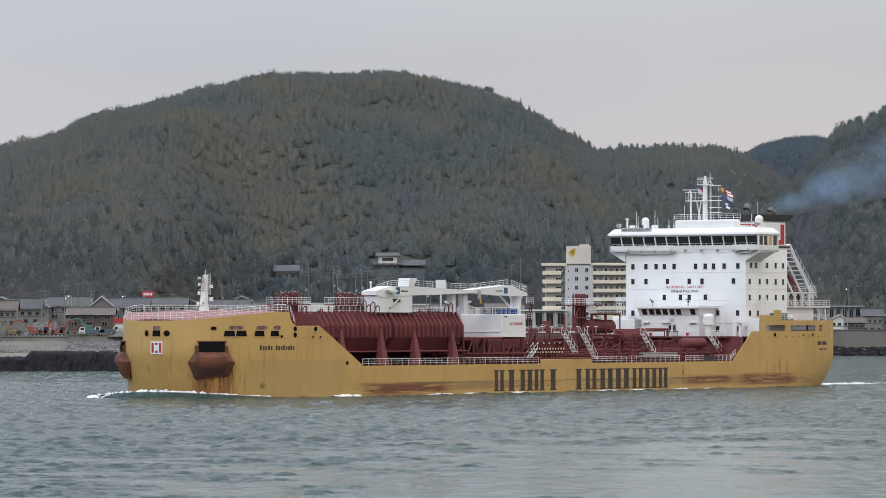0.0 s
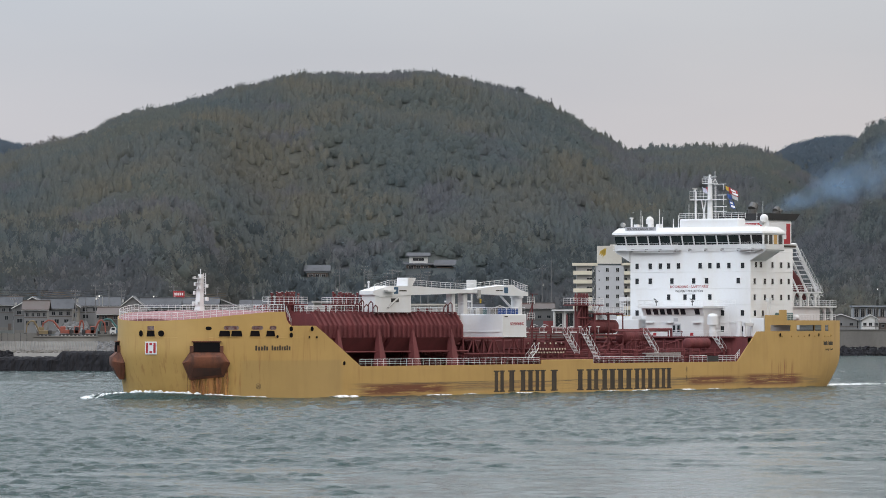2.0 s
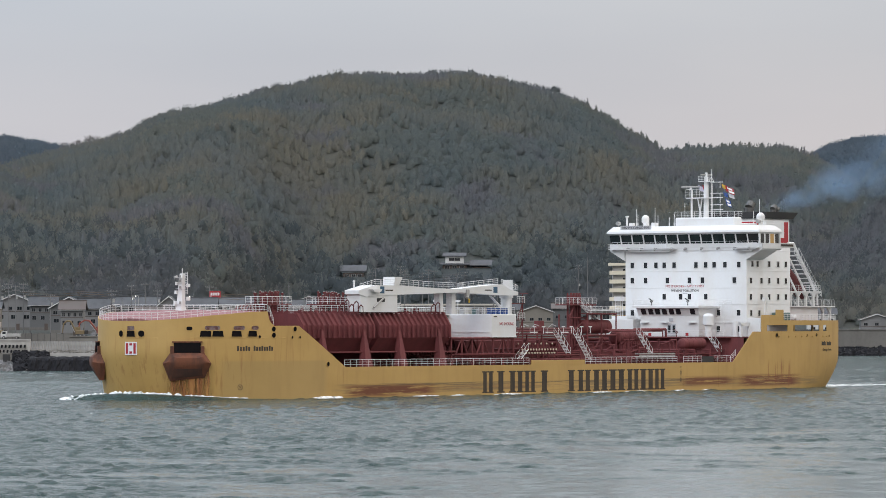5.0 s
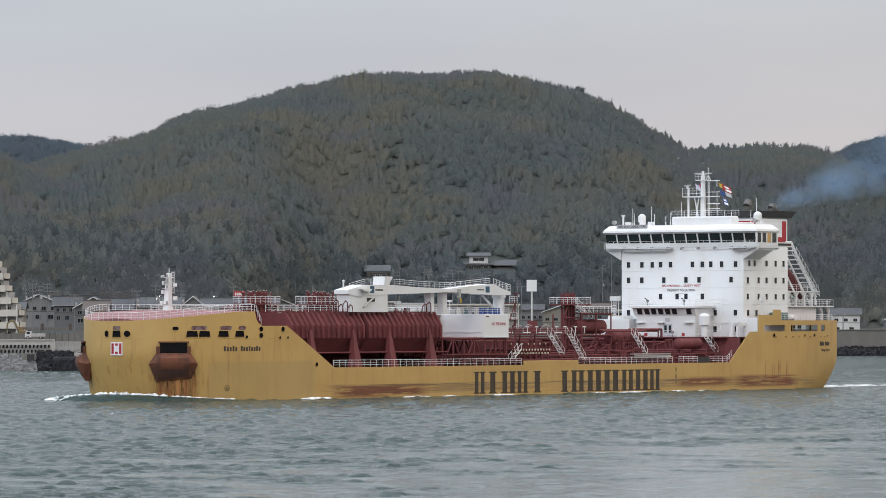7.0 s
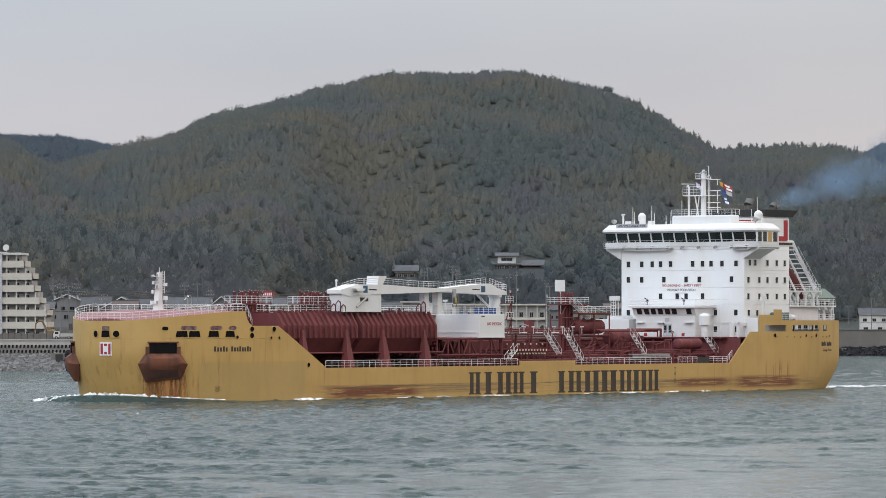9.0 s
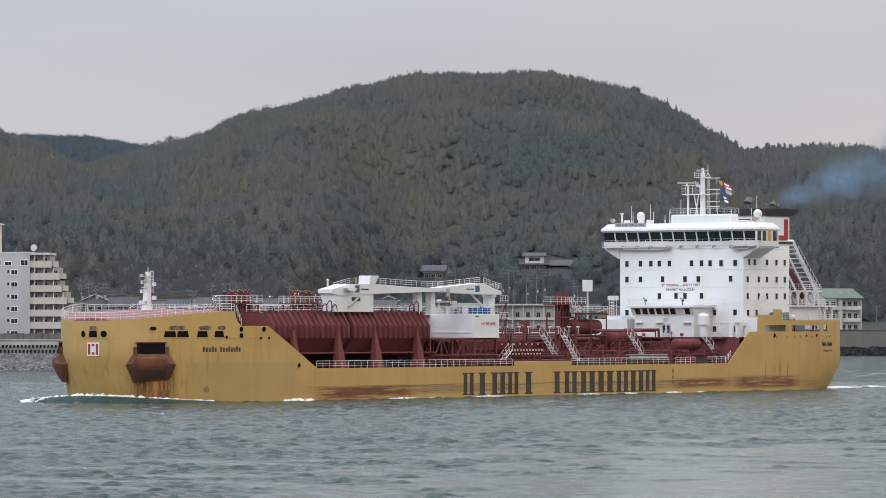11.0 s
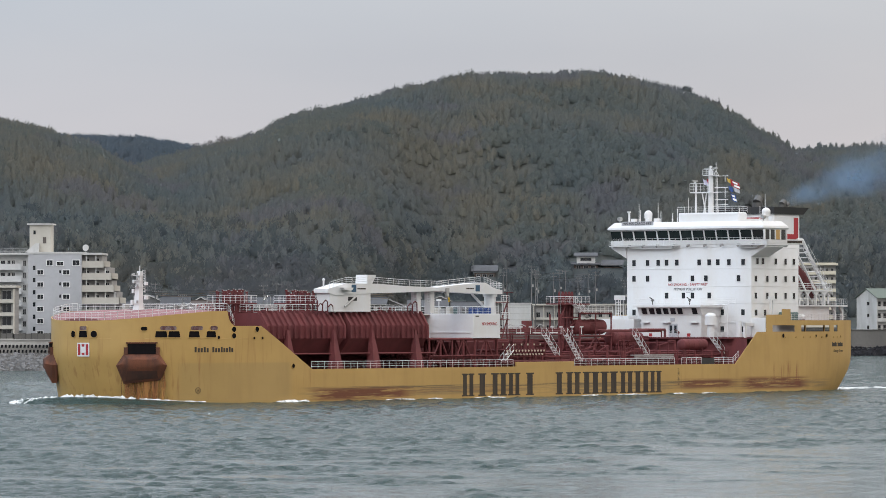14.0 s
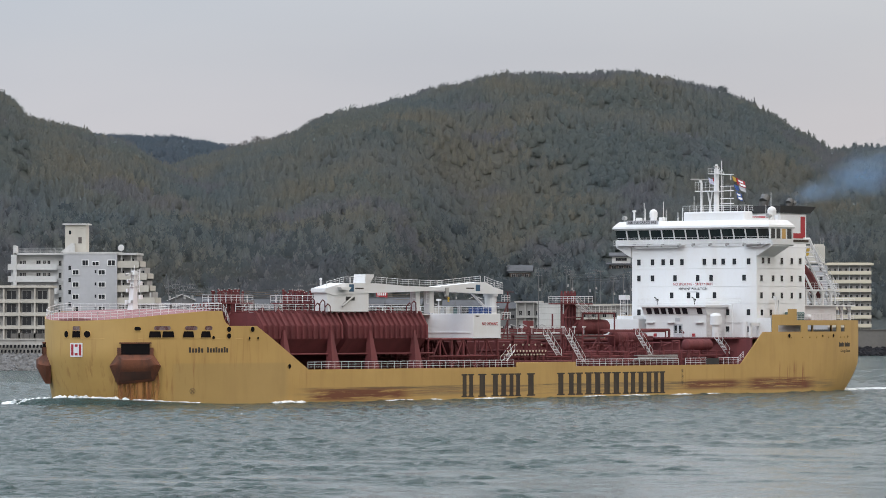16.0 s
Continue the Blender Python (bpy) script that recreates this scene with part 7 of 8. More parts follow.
frame_block(-470, -331, 505, 605, 1140, 4, 5, CREAM, "low cream block with deep window bays by the sea wall")
frame_block(592, 757, 538, 612, 1660, 3, 9, CREAM, "long low cream block with rows of windows", glazed=0.34, tall=1.8)
frame_block(925, 1002, 548, 612, 1655, 2, 4, WHITEWALL, "low white building with dark openings")
frame_block(500, 545, 533, 612, 1650, 3, 3, CONCRETE, "grey concrete building among the poles", glazed=0.3, tall=1.6)


def house(u0, u1, y_eave, y_foot, d, ridge, roof, wall, label, gable=False, windows=3):
    """A house with a pitched roof; gable: its gable end faces the water."""
    k = d / LENS
    e = thing("house", label, "house", site(u0, d, y_foot))
    w, h, top = (u1 - u0) * k, (y_foot - y_eave) * k, ridge * k
    dep = max(6.0, w * 0.6)
    part("wall", Build().box(0, w, 0, dep, 0, h), wall, e)
    o = 0.7
    if gable:
        part("gable", Build().prism([(0, h), (w, h), (w / 2, h + top)], 0.0, dep, "y"), wall, e)
        for s in (0, 1):
            a = (-o, h - 0.3) if s == 0 else (w + o, h - 0.3)
            c = (w / 2, h + top + 0.05)
            part("roof_slope", Build().prism([a, c, (c[0], c[1] + 0.3), (a[0], a[1] + 0.3)], -o, dep + o, "y"), roof, e)
        part("bargeboard", Build().prism([(-o, h - 0.35), (w / 2, h + top), (w + o, h - 0.35), (w + o, h - 0.1), (w / 2, h + top + 0.3), (-o, h - 0.1)], -o - 0.12, -o, "y"), WHITEWALL, e)
    else:
        part("roof_slope", Build().prism([(-o, h - 0.2), (dep / 2, h + top), (dep + o, h - 0.2), (dep + o, h), (dep / 2, h + top + 0.3), (-o, h)], -o, w + o, "x"), roof, e)
        part("ridge", Build().box(-o, w + o, dep / 2 - 0.25, dep / 2 + 0.25, h + top + 0.2, h + top + 0.5), roof, e)
    part("gutter", Build().rod((-o, -o - 0.05, h - 0.22), (w + o, -o - 0.05, h - 0.22), 0.09, 5), GALV, e) if not gable else None
    part("door", Build().box(w * 0.55, w * 0.55 + 1.0, -0.06, 0.02, 0, 2.0), WOODWALL, e)
    part("plinth_band", Build().box(-0.03, w + 0.03, -0.05, 0.0, 0, min(0.9, h * 0.25)), DARKCONC, e)
    part("floor_band", Build().box(-0.03, w + 0.03, -0.06, 0.0, h * 0.68, h * 0.68 + 0.18), WOODWALL, e)
    for i in range(windows + 1):
        opening(e, w * (i + 0.3) / (windows + 1), h * 0.74, min(w / windows * 0.34, 1.3), min(0.95, h * 0.2), 0.0, DULLWALL)
    for i in range(windows):
        x = w * (i + 0.25) / windows
        opening(e, x, h * 0.42, min(w / windows * 0.42, 1.5), min(1.1, h * 0.34), 0.0, DULLWALL)
    return e


DULLWALL = painted("dull_grey_house_wall", (0.19, 0.19, 0.192), (0.12, 0.118, 0.115), 0.85, 0.2, 0.5, 0.1)
DIMWALL = painted("dim_grey_house_wall", (0.12, 0.122, 0.125), (0.08, 0.08, 0.08), 0.85, 0.2, 0.5, 0.1)
DULLCREAM = painted("dull_cream_house_wall", (0.20, 0.185, 0.16), (0.14, 0.125, 0.11), 0.85, 0.2, 0.5, 0.1)
for row in [(-30, 36, 545, 590, 1290, 18, SLATE, GREYWALL, True), (20, 72, 546, 592, 1240, 16, SLATE, BLUEWALL, False), (52, 84, 543, 575, 1330, 12, SLATE, CREAM, True), (86, 160, 541, 580, 1340, 14, SLATE, WHITEWALL, False),
            (120, 200, 556, 592, 1230, 10, BROWNROOF, WOODWALL, False), (154, 206, 548, 590, 1260, 22, SLATE, WHITEWALL, True), (196, 262, 543, 580, 1320, 14, SLATE, GREYWALL, False), (262, 330, 538, 580, 1350, 10, SLATE, CREAM, False),
            (300, 372, 545, 600, 1660, 14, SLATE, WHITEWALL, True), (372, 440, 542, 600, 1670, 10, SLATE, GREYWALL, False), (404, 452, 535, 600, 1690, 10, SLATE, WHITEWALL, True), (450, 500, 546, 610, 1660, 10, SLATE, BLUEWALL, False),
            (760, 800, 548, 610, 1660, 9, SLATE, WHITEWALL, False), (800, 860, 552, 612, 1650, 10, SLATE, CREAM, True), (860, 925, 546, 612, 1670, 8, BROWNROOF, GREYWALL, False),
            (-66, -20, 540, 585, 1330, 14, SLATE, GREYWALL, False), (-128, -60, 536, 585, 1350, 14, SLATE, WHITEWALL, True), (-180, -120, 545, 590, 1300, 10, SLATE, CREAM, False), (-12, 28, 548, 595, 1220, 14, BROWNROOF, WHITEWALL, False)]:
    u0, u1, ye, yf, d, rg, roof, wall, gb = row
    wall = {WHITEWALL: DULLWALL, GREYWALL: DIMWALL, CREAM: DULLCREAM, BLUEWALL: DULLWALL}.get(wall, wall)
    house(u0, u1, ye, yf, d, rg, roof, wall, "small Japanese house with a grey tiled pitched roof" if roof is SLATE else "small house with a rusty brown sheet roof", gb)

# right-hand waterfront
def green_roof_flats():
    """Weathered white flats seen on the corner: gable end, long front with balconies, stair bay and green ridge roof."""
    w, dep, h, top = 17.0, 12.0, 12.9, 3.2
    e = thing("apartment_building", "weathered white three storey flats under a green ridge roof", "apartment building", site(1199, 1652, 590) @ pose(0, 0, 0, 0, 0, 35))
    part("wall", Build().box(0, w, 1.3, dep, 0, h).box(0, 0.4, 0, 1.3, 0, h).box(w - 0.4, w, 0, 1.3, 0, h), STAINED, e)
    for x in (0.0, w - 0.4):
        part("gable", Build().prism([(0, h), (dep, h), (dep / 2, h + top)], x, x + 0.4, "x"), STAINED, e)
    part("roof", Build().prism([(-0.7, h - 0.25), (dep / 2, h + top), (dep + 0.7, h - 0.25), (dep + 0.7, h), (dep / 2, h + top + 0.3), (-0.7, h)], -0.5, w + 0.5, "x"), GREENROOF, e, "faded green ridge roof")
    part("chimney", Build().box(9.0, 10.0, 2.0, 3.0, h + 0.4, h + 2.6), STAINED, e)
    part("stair_bay", Build().box(6.4, 8.3, 0.2, 1.3, 0, h), STAINED, e)
    rise = h / 3
    for s in range(3):
        z = rise * s
        for x0, x1 in ((0.4, 6.4), (8.3, w - 0.4)):
            bal = part("balcony", Build().box(x0, x1, 0, 1.3, z - 0.1, z + 0.15).box(x0, x1, -0.08, 0.1, z - 0.1, z + 1.25), STAINED, e)
            part("balcony_rail", Build().rails([(x0, 0.0, z + 1.25), (x1, 0.0, z + 1.25)], 0.5, 1.5, 0.05, 1), GALV, bal)
            n = 2 if x1 < 7 else 3
            for i in range(n):
                opening(e, x0 + (x1 - x0) * (i + 0.2) / n, z + 0.6, (x1 - x0) / n * 0.55, 2.3, 1.3, DULLWALL)
        part("window", Build().box(-0.04, 0.05, 4.5, 5.7, z + 1.6, z + 2.8), GLASSDARK, e)


STAINED = painted("stained_white_render", (0.56, 0.56, 0.55), (0.30, 0.29, 0.27), 0.85, 0.35, 0.8, 0.15, 0.0, (1, 1, 0.2))
green_roof_flats()
frame_block(1455, 1524, 541, 606, 1670, 3, 6, BLUEWALL, "pale blue three storey building with a flat roof")
house(1404, 1462, 566, 606, 1655, 9, BROWNROOF, DULLWALL, "small house with a rusty brown sheet roof", True, 2)
house(1526, 1562, 558, 606, 1660, 10, SLATE, DULLWALL, "small grey house by the sea wall", False, 3)
house(1470, 1500, 566, 606, 1650, 8, SLATE, WHITEWALL, "small white house with a slate roof by the sea wall", True, 2)
house(1502, 1530, 570, 606, 1648, 7, BROWNROOF, WOODWALL, "small timber house with a brown roof", False, 2)
house(1560, 1612, 562, 606, 1665, 10, SLATE, DULLWALL, "small grey house by the sea wall", True, 2)
house(1310, 1360, 556, 606, 1665, 10, SLATE, WHITEWALL, "small grey house by the sea wall", False, 2)

wb = thing("white_shed", "plain white shed with ribbed steel walls", "shed", site(538, 1645, 606))
part("wall", Build().box(0, 10.4, 0, 7, 0, 14.0), WHITEWALL, wb)
part("roof", Build().box(-0.3, 10.7, -0.3, 7.3, 14.0, 14.35), WHITEWALL, wb)
for i in range(6):
    part("rib", Build().box(0.2, 10.2, -0.08, 0.0, 1.5 + 2.2 * i, 1.65 + 2.2 * i), GALV, wb)


def hill_house(u, y_roof, y_foot, w_px, d, label, storey2=True):
    """Traditional timber house with wide tiled roofs on the slope."""
    k = d / LENS
    e = thing("traditional_house", label, "house", site(u, d, y_foot))
    w, h = w_px * k, (y_foot - y_roof) * k
    part("plinth", Build().box(-1.0, w + 1, -1, 7, -4, 0), STONE, e)
    part("lower_wall", Build().box(0.6, w - 0.6, 0, 6, 0, h * 0.42), WOODWALL, e)
    part("lower_roof", Build().prism([(-0.9, h * (0.36 if storey2 else 0.5)), (3, h * (0.46 if storey2 else 0.86)), (6.9, h * (0.36 if storey2 else 0.5)), (6.9, h * (0.41 if storey2 else 0.56)), (3, h * (0.52 if storey2 else 0.95)), (-0.9, h * (0.41 if storey2 else 0.56))], -0.6, w + 0.6, "x"), SLATE, e)
    if storey2:
        part("upper_wall", Build().box(w * 0.16, w * 0.84, 1.0, 5.4, h * 0.42, h * 0.86), WHITEWALL, e)
        part("upper_roof", Build().prism([(0.1, h * 0.83), (3.2, h), (6.4, h * 0.83), (6.4, h * 0.88), (3.2, h * 1.06), (0.1, h * 0.88)], w * 0.06, w * 0.94, "x"), SLATE, e)
        opening(e, w * 0.3, h * 0.60, w * 0.4, h * 0.15, 1.0)
    for i in range(3):
        opening(e, w * (0.15 + 0.27 * i), h * 0.06, w * 0.16, h * 0.26, 0.0)


hill_house(662, 449, 481, 48, HILL_SITES[0][3], "traditional timber house with grey tiled roofs on the slope")
hill_house(716, 459, 483, 36, HILL_SITES[1][3], "small annexe with a grey tiled roof on the slope", False)
hill_house(486, 468, 494, 42, HILL_SITES[2][3], "half hidden house with a pale roof among trees", False)


# ---- street furniture ----
def pole(u, y_top, d, y_foot=600.0, arms=2, lean=0.0):
    k = d / LENS
    e = thing("utility_pole", "grey concrete utility pole with crossarms and insulators", "utility pole", site(u, d, y_foot), "poles of the town")
    h = (y_foot - y_top) * k
    part("post", Build().rod((0, 0, 0), (lean * h, 0, h), 0.19, 7, 0.11), TIMBER, e)
    for a in range(arms):
        z = h - 0.7 - 1.1 * a
        part("crossarm", Build().box(-1.3 + 0.3 * a, 1.3 - 0.2 * a, -0.08, 0.08, z, z + 0.14), TIMBER, e)
        for x in (-1.2, -0.5, 0.5, 1.2):
            part("insulator", Build().rod((x * (1 - 0.15 * a), 0, z + 0.14), (x * (1 - 0.15 * a), 0, z + 0.4), 0.07, 6), GALV, e)
    if arms > 1:
        part("transformer", Build().rod((0.45, -0.2, h * 0.72), (0.45, -0.2, h * 0.72 + 0.9), 0.32, 10), GALV, e)
    return e


for u, y, d, arms in ((79, 512, 1240, 3), (114, 503, 1300, 2), (138, 500, 1290, 1), (252, 505, 1330, 2), (97, 530, 1250, 0), (-30, 520, 1290, 2), (-118, 503, 1330, 3), (-105, 500, 1330, 3), (-92, 504, 1330, 2), (-78, 500, 1335, 3), (-66, 512, 1335, 2),
                      (540, 480, 1640, 2), (590, 470, 1650, 3), (597, 478, 1650, 2), (629, 482, 1660, 2), (640, 476, 1660, 2), (650, 478, 1660, 1), (672, 490, 1665, 2), (690, 484, 1665, 2), (703, 480, 1665, 2), (755, 495, 1655, 3), (762, 505, 1655, 1), (905, 468, 1700, 2),
                      (921, 455, 1700, 0), (546, 473, 1700, 1), (600, 484, 1700, 2), (1495, 530, 1650, 0), (1330, 527, 1650, 1), (1290, 540, 1650, 1), (160, 512, 1320, 2), (330, 508, 1650, 2), (392, 500, 1660, 2), (420, 512, 1660, 1)):
    pole(u, y, d, 596 if d < 1400 else 606, arms)


def wires(d, u0, u1, y, n=3, material=BLACK, thick=0.05):
    k = d / LENS
    for i in range(n):
        b = Build()
        pts = []
        for j in range(9):
            s = j / 8
            pts.append(far(u0 + (u1 - u0) * s, d, EYE_Z + (571.75 - (y + 4 * i + 3.0 * math.sin(math.pi * s))) * k))
        b.pipe(pts, thick, 4)
        tagged(part("power_line", b, material, None), "thin black overhead power lines" if material is BLACK else "thick copper brown overhead cables", "power line", "overhead wires")


wires(1290, 79, 138, 514)
wires(1655, 590, 690, 486)
wires(1330, -118, 79, 512)
COPPER = painted("weathered_copper_cable", (0.15, 0.105, 0.07), (0.11, 0.09, 0.07), 0.6, 1.0, 0.5, 0.0)
wires(1290, 18, 79, 515, 3, COPPER, 0.06)
wires(1330, 252, 345, 519, 3, COPPER, 0.06)
wires(1330, -78, 20, 518, 2, COPPER, 0.06)

LAMPGLOW = bpy.data.materials.new("lit_street_lamp")
LAMPGLOW.use_nodes = True
LAMPGLOW.node_tree.nodes["Principled BSDF"].inputs["Emission Color"].default_value = (1.0, 0.97, 0.92, 1)
LAMPGLOW.node_tree.nodes["Principled BSDF"].inputs["Emission Strength"].default_value = 3.0


def street_lamp(u, y, d, y_foot):
    """A bracket lamp that is already lit."""
    h = (y_foot - y) * d / LENS
    e = thing("street_lamp", "lit street lamp on a slim grey pole", "street lamp", site(u, d, y_foot), "street lamps of the town")
    part("pole", Build().rod((0.9, 0, 0), (0.9, 0, h - 0.3), 0.10, 6).pipe([(0.9, 0, h - 0.3), (0.7, 0, h + 0.1), (0.0, 0, h + 0.2)], 0.06, 5), GALV, e)
    part("hood", Build().box(-0.35, 0.35, -0.2, 0.2, h + 0.1, h + 0.22), GALV, e)
    part("lamp", Build().ball((0, -0.1, h - 0.08), 0.19, 10, 6, 0.8), LAMPGLOW, e)


for u, y, d, foot in ((121, 524, 1300, 592), (115, 529, 1310, 592), (128, 544, 1235, 592), (181, 525, 1320, 592), (217, 525, 1330, 592), (1498, 512, 1690, 606), (1561, 586, 1645, 606)):
    street_lamp(u, y, d, foot)

sg = thing("shop_sign", "red shop sign with white bars on a pole", "sign", site(252, 1330, 596))
part("post", Build().rod((1.6, 0, 0), (1.6, 0, 11.6), 0.2, 8), GALV, sg)
part("panel", Build().box(0, 3.3, -0.2, 0.2, 11.5, 13.4), SIGNRED, sg)
for i in range(5):
    part("bar", Build().box(0.35 + 0.55 * i, 0.72 + 0.55 * i, -0.24, -0.2, 12.1, 12.9), WHITE, sg)
sg = thing("tall_sign", "blank white sign box on a tall white pole", "sign", site(771, 1655, 606))
part("post", Build().rod((1.9, 0, 0), (1.9, 0, 18.6), 0.35, 10), WHITEWALL, sg)
part("panel", Build().box(0, 3.7, -0.5, 0.5, 18.6, 22.8, 0.06), WHITE, sg)
st = thing("red_store", "low shop with a red fascia board", "shop", site(203, 1225, 592))
part("wall", Build().box(0, 5, 0, 5, 0, 3.4), WHITEWALL, st)
part("fascia", Build().box(-0.2, 5.2, -0.25, 0.0, 3.0, 4.3), SIGNRED, st)


QUAY = painted("sandy_quay_concrete", (0.185, 0.175, 0.158), (0.10, 0.094, 0.085), 0.9, 0.15, 0.8, 0.2)



# ---- machines on the quay ----
def excavator(u, d, y_foot, paint, flip, reach, label):
    e = thing("excavator", label, "excavator", site(u, d, y_foot) @ Matrix.Diagonal((flip, 1, 1, 1)) if flip > 0 else site(u, d, y_foot) @ pose(0, 0, 0, 0, 0, 180), "excavators on the quay")
    for s in (-1, 1):
        t = part("track", Build().prism([(-1.6, 0.25), (-1.3, 0), (1.3, 0), (1.6, 0.25), (1.6, 0.6), (1.3, 0.8), (-1.3, 0.8), (-1.6, 0.6)], s * 1.0 - 0.25, s * 1.0 + 0.25, "y"), BLACK, e)
        for x in (-1.0, 0, 1.0):
            part("roller", Build().rod((x, s * 1.27, 0.4), (x, s * 1.3, 0.4), 0.25, 8), GALV, t)
    part("body", Build().box(-1.0, 1.3, -1.2, 1.2, 0.95, 1.9, 0.12), paint, e)
    part("counterweight", Build().box(-1.9, -1.0, -1.15, 1.15, 0.9, 2.0, 0.2), BLACK, e)
    part("exhaust", Build().rod((-0.6, -0.6, 1.9), (-0.6, -0.6, 2.4), 0.08, 6), BLACK, e)
    part("cab", Build().box(0.2, 1.5, -1.2, -0.1, 1.0, 2.8, 0.15), paint, e)
    part("cab_glass", Build().box(0.35, 1.4, -1.23, -1.2, 1.8, 2.6), GLASSDARK, e)
    part("boom", Build().rod((1.2, 0.3, 1.6), (1.2 + reach * 0.45, 0.3, 4.2), 0.24, 6, 0.26).rod((1.2 + reach * 0.45, 0.3, 4.2), (1.2 + reach * 0.72, 0.3, 4.35), 0.26, 6, 0.22).rod((1.2 + reach * 0.72, 0.3, 4.35), (1.2 + reach, 0.3, 3.6), 0.22, 6, 0.17), paint, e)
    part("stick", Build().rod((1.2 + reach, 0.3, 3.7), (1.2 + reach * 1.1, 0.3, 1.2), 0.2, 6, 0.14), paint, e)
    part("ram", Build().rod((1.6, 0.3, 1.4), (1.2 + reach * 0.4, 0.3, 3.4), 0.1, 6), GALV, e)
    part("bucket", Build().prism([(1.0 + reach * 1.1, 1.3), (1.6 + reach * 1.1, 1.2), (1.5 + reach * 1.1, 0.4), (0.7 + reach * 1.1, 0.5)], -0.2, 0.8, "y"), BLACK, e)
    return e


ORANGE = painted("orange_machine_paint", (0.25, 0.06, 0.036), (0.12, 0.045, 0.035), 0.55, 1.0, 0.4, 0.0)
TEAL = painted("teal_machine_paint", (0.035, 0.13, 0.12), (0.04, 0.08, 0.075), 0.55, 1.0, 0.4, 0.0)
OCHRE = painted("ochre_machine_paint", (0.17, 0.12, 0.055), (0.10, 0.08, 0.05), 0.55, 1.0, 0.4, 0.0)
excavator(24, 1160, 598, OCHRE, -1, 3.2, "ochre excavator with folded boom on the quay")
excavator(62, 1165, 597, ORANGE, -1, 4.6, "orange red excavator with its boom out on the quay")
excavator(76, 1172, 597, ORANGE, 1, 1.2, "orange red excavator parked on the quay")
excavator(104, 1160, 597, ORANGE, 1, 2.6, "orange red excavator with raised boom on the quay")
excavator(164, 1162, 595, TEAL, -1, 4.6, "teal excavator with long boom on the quay")
excavator(-120, 1150, 598, OCHRE, -1, 3.0, "ochre excavator parked near the flats")


def truck(u, d, y_foot, paint, label, length=5.0):
    e = thing("truck", label, "truck", site(u, d, y_foot))
    part("cab", Build().prism([(0, 0.5), (1.5, 0.5), (1.5, 2.1), (0.35, 2.1), (0, 1.3)], -0.9, 0.9, "y"), WHITEWALL, e)
    part("cab_glass", Build().box(0.45, 1.3, -0.93, -0.9, 1.35, 1.95), GLASSDARK, e)
    part("bed", Build().box(1.6, length, -0.95, 0.95, 0.7, 1.5), paint, e)
    for x in (0.8, length - 1.0):
        for y in (-0.95, 0.75):
            w = part("wheel", Build().rod((x, y, 0.42), (x, y + 0.2, 0.42), 0.42, 12), BLACK, e)
            part("rim", Build().rod((x, y - 0.02, 0.42), (x, y + 0.22, 0.42), 0.2, 8), GALV, w)
    return e


DULLBLUE = painted("dull_blue_truck_paint", (0.05, 0.10, 0.15), (0.06, 0.08, 0.10), 0.6, 1.0, 0.5, 0.0)
truck(140, 1150, 594, DULLBLUE, "white truck with a blue bed on the quay", 6.5)
truck(167, 1150, 593, DULLBLUE, "white truck with a blue bed on the quay", 5.5)
truck(200, 1160, 592, GALV, "small pale truck parked on the quay")
truck(-118, 1135, 601, GALV, "white truck parked below the flats")


def heap(u, d, y_foot, w, h, material, label, seed):
    rng = random.Random(seed)
    b = Build()
    rings = []
    for j in range(5):
        k = 1 - j / 4.4
        rings.append([(w * k * math.cos(6.283 * i / 12) * rng.uniform(0.85, 1.1), w * 0.6 * k * math.sin(6.283 * i / 12), h * (1 - k) * rng.uniform(0.9, 1.1)) for i in range(12)])
    b.loft(rings)
    ob = part("gravel_heap", b, material, None)
    ob.matrix_world = site(u, d, y_foot)
    tagged(ob, label, "gravel heap")


heap(212, 1150, 596, 3.5, 1.6, DARKCONC, "grey rubble heap on the quay", 2)


# ---- sea walls, riprap and breakwater ----


def sea_wall(name, u0, u1, d, y_top, y_bot, label, material=CONCRETE):
    k = d / LENS
    zt, zb = EYE_Z - (y_top - 571.75) * k, EYE_Z - (y_bot - 571.75) * k
    x0, x1 = far(u0, d, 0)[0], far(u1, d, 0)[0]
    ob = part(name, Build().prism([(d - 0.6, zb), (d + 1.4, zb), (d + 1.4, zt), (d - 0.2, zt)], x0, x1, "x"), material)
    part("coping", Build().box(x0, x1, d - 0.45, d + 1.6, zt, zt + 0.35), material, ob)
    return tagged(ob, label, "sea wall", kind="structure"), x0, x1, zt, zb


wall_ob, x0, x1, zt, zb = sea_wall("sea_wall_1", -520, -66, 1128, 603, 634, "pale concrete sea wall with rows of dark blocks for slots")
# Dark blocks on the wall's face, the shade of its slots as colour.
for r in range(2):
    n = int((x1 - x0) / 0.95)
    for i in range(n):
        x = x0 + 0.95 * (i + 0.5 * r)
        z = zt - 1.45 - 1.25 * r
        part("slot_shade_block", Build().prism([(x - 0.24, z - 0.38), (x + 0.16, z - 0.38), (x + 0.24, z + 0.38), (x - 0.16, z + 0.38)], 1126.9, 1127.75, "y"), STONE, wall_ob) if x0 + 12 < x < x0 + 150 and i < 140 else None
wall2, *_ = sea_wall("sea_wall_2", -66, 120, 1150, 597, 606, "low weathered quay wall", QUAY)
wall3, *_ = sea_wall("sea_wall_3", 118, 236, 1150, 594, 608, "stained grey quay wall", QUAY)
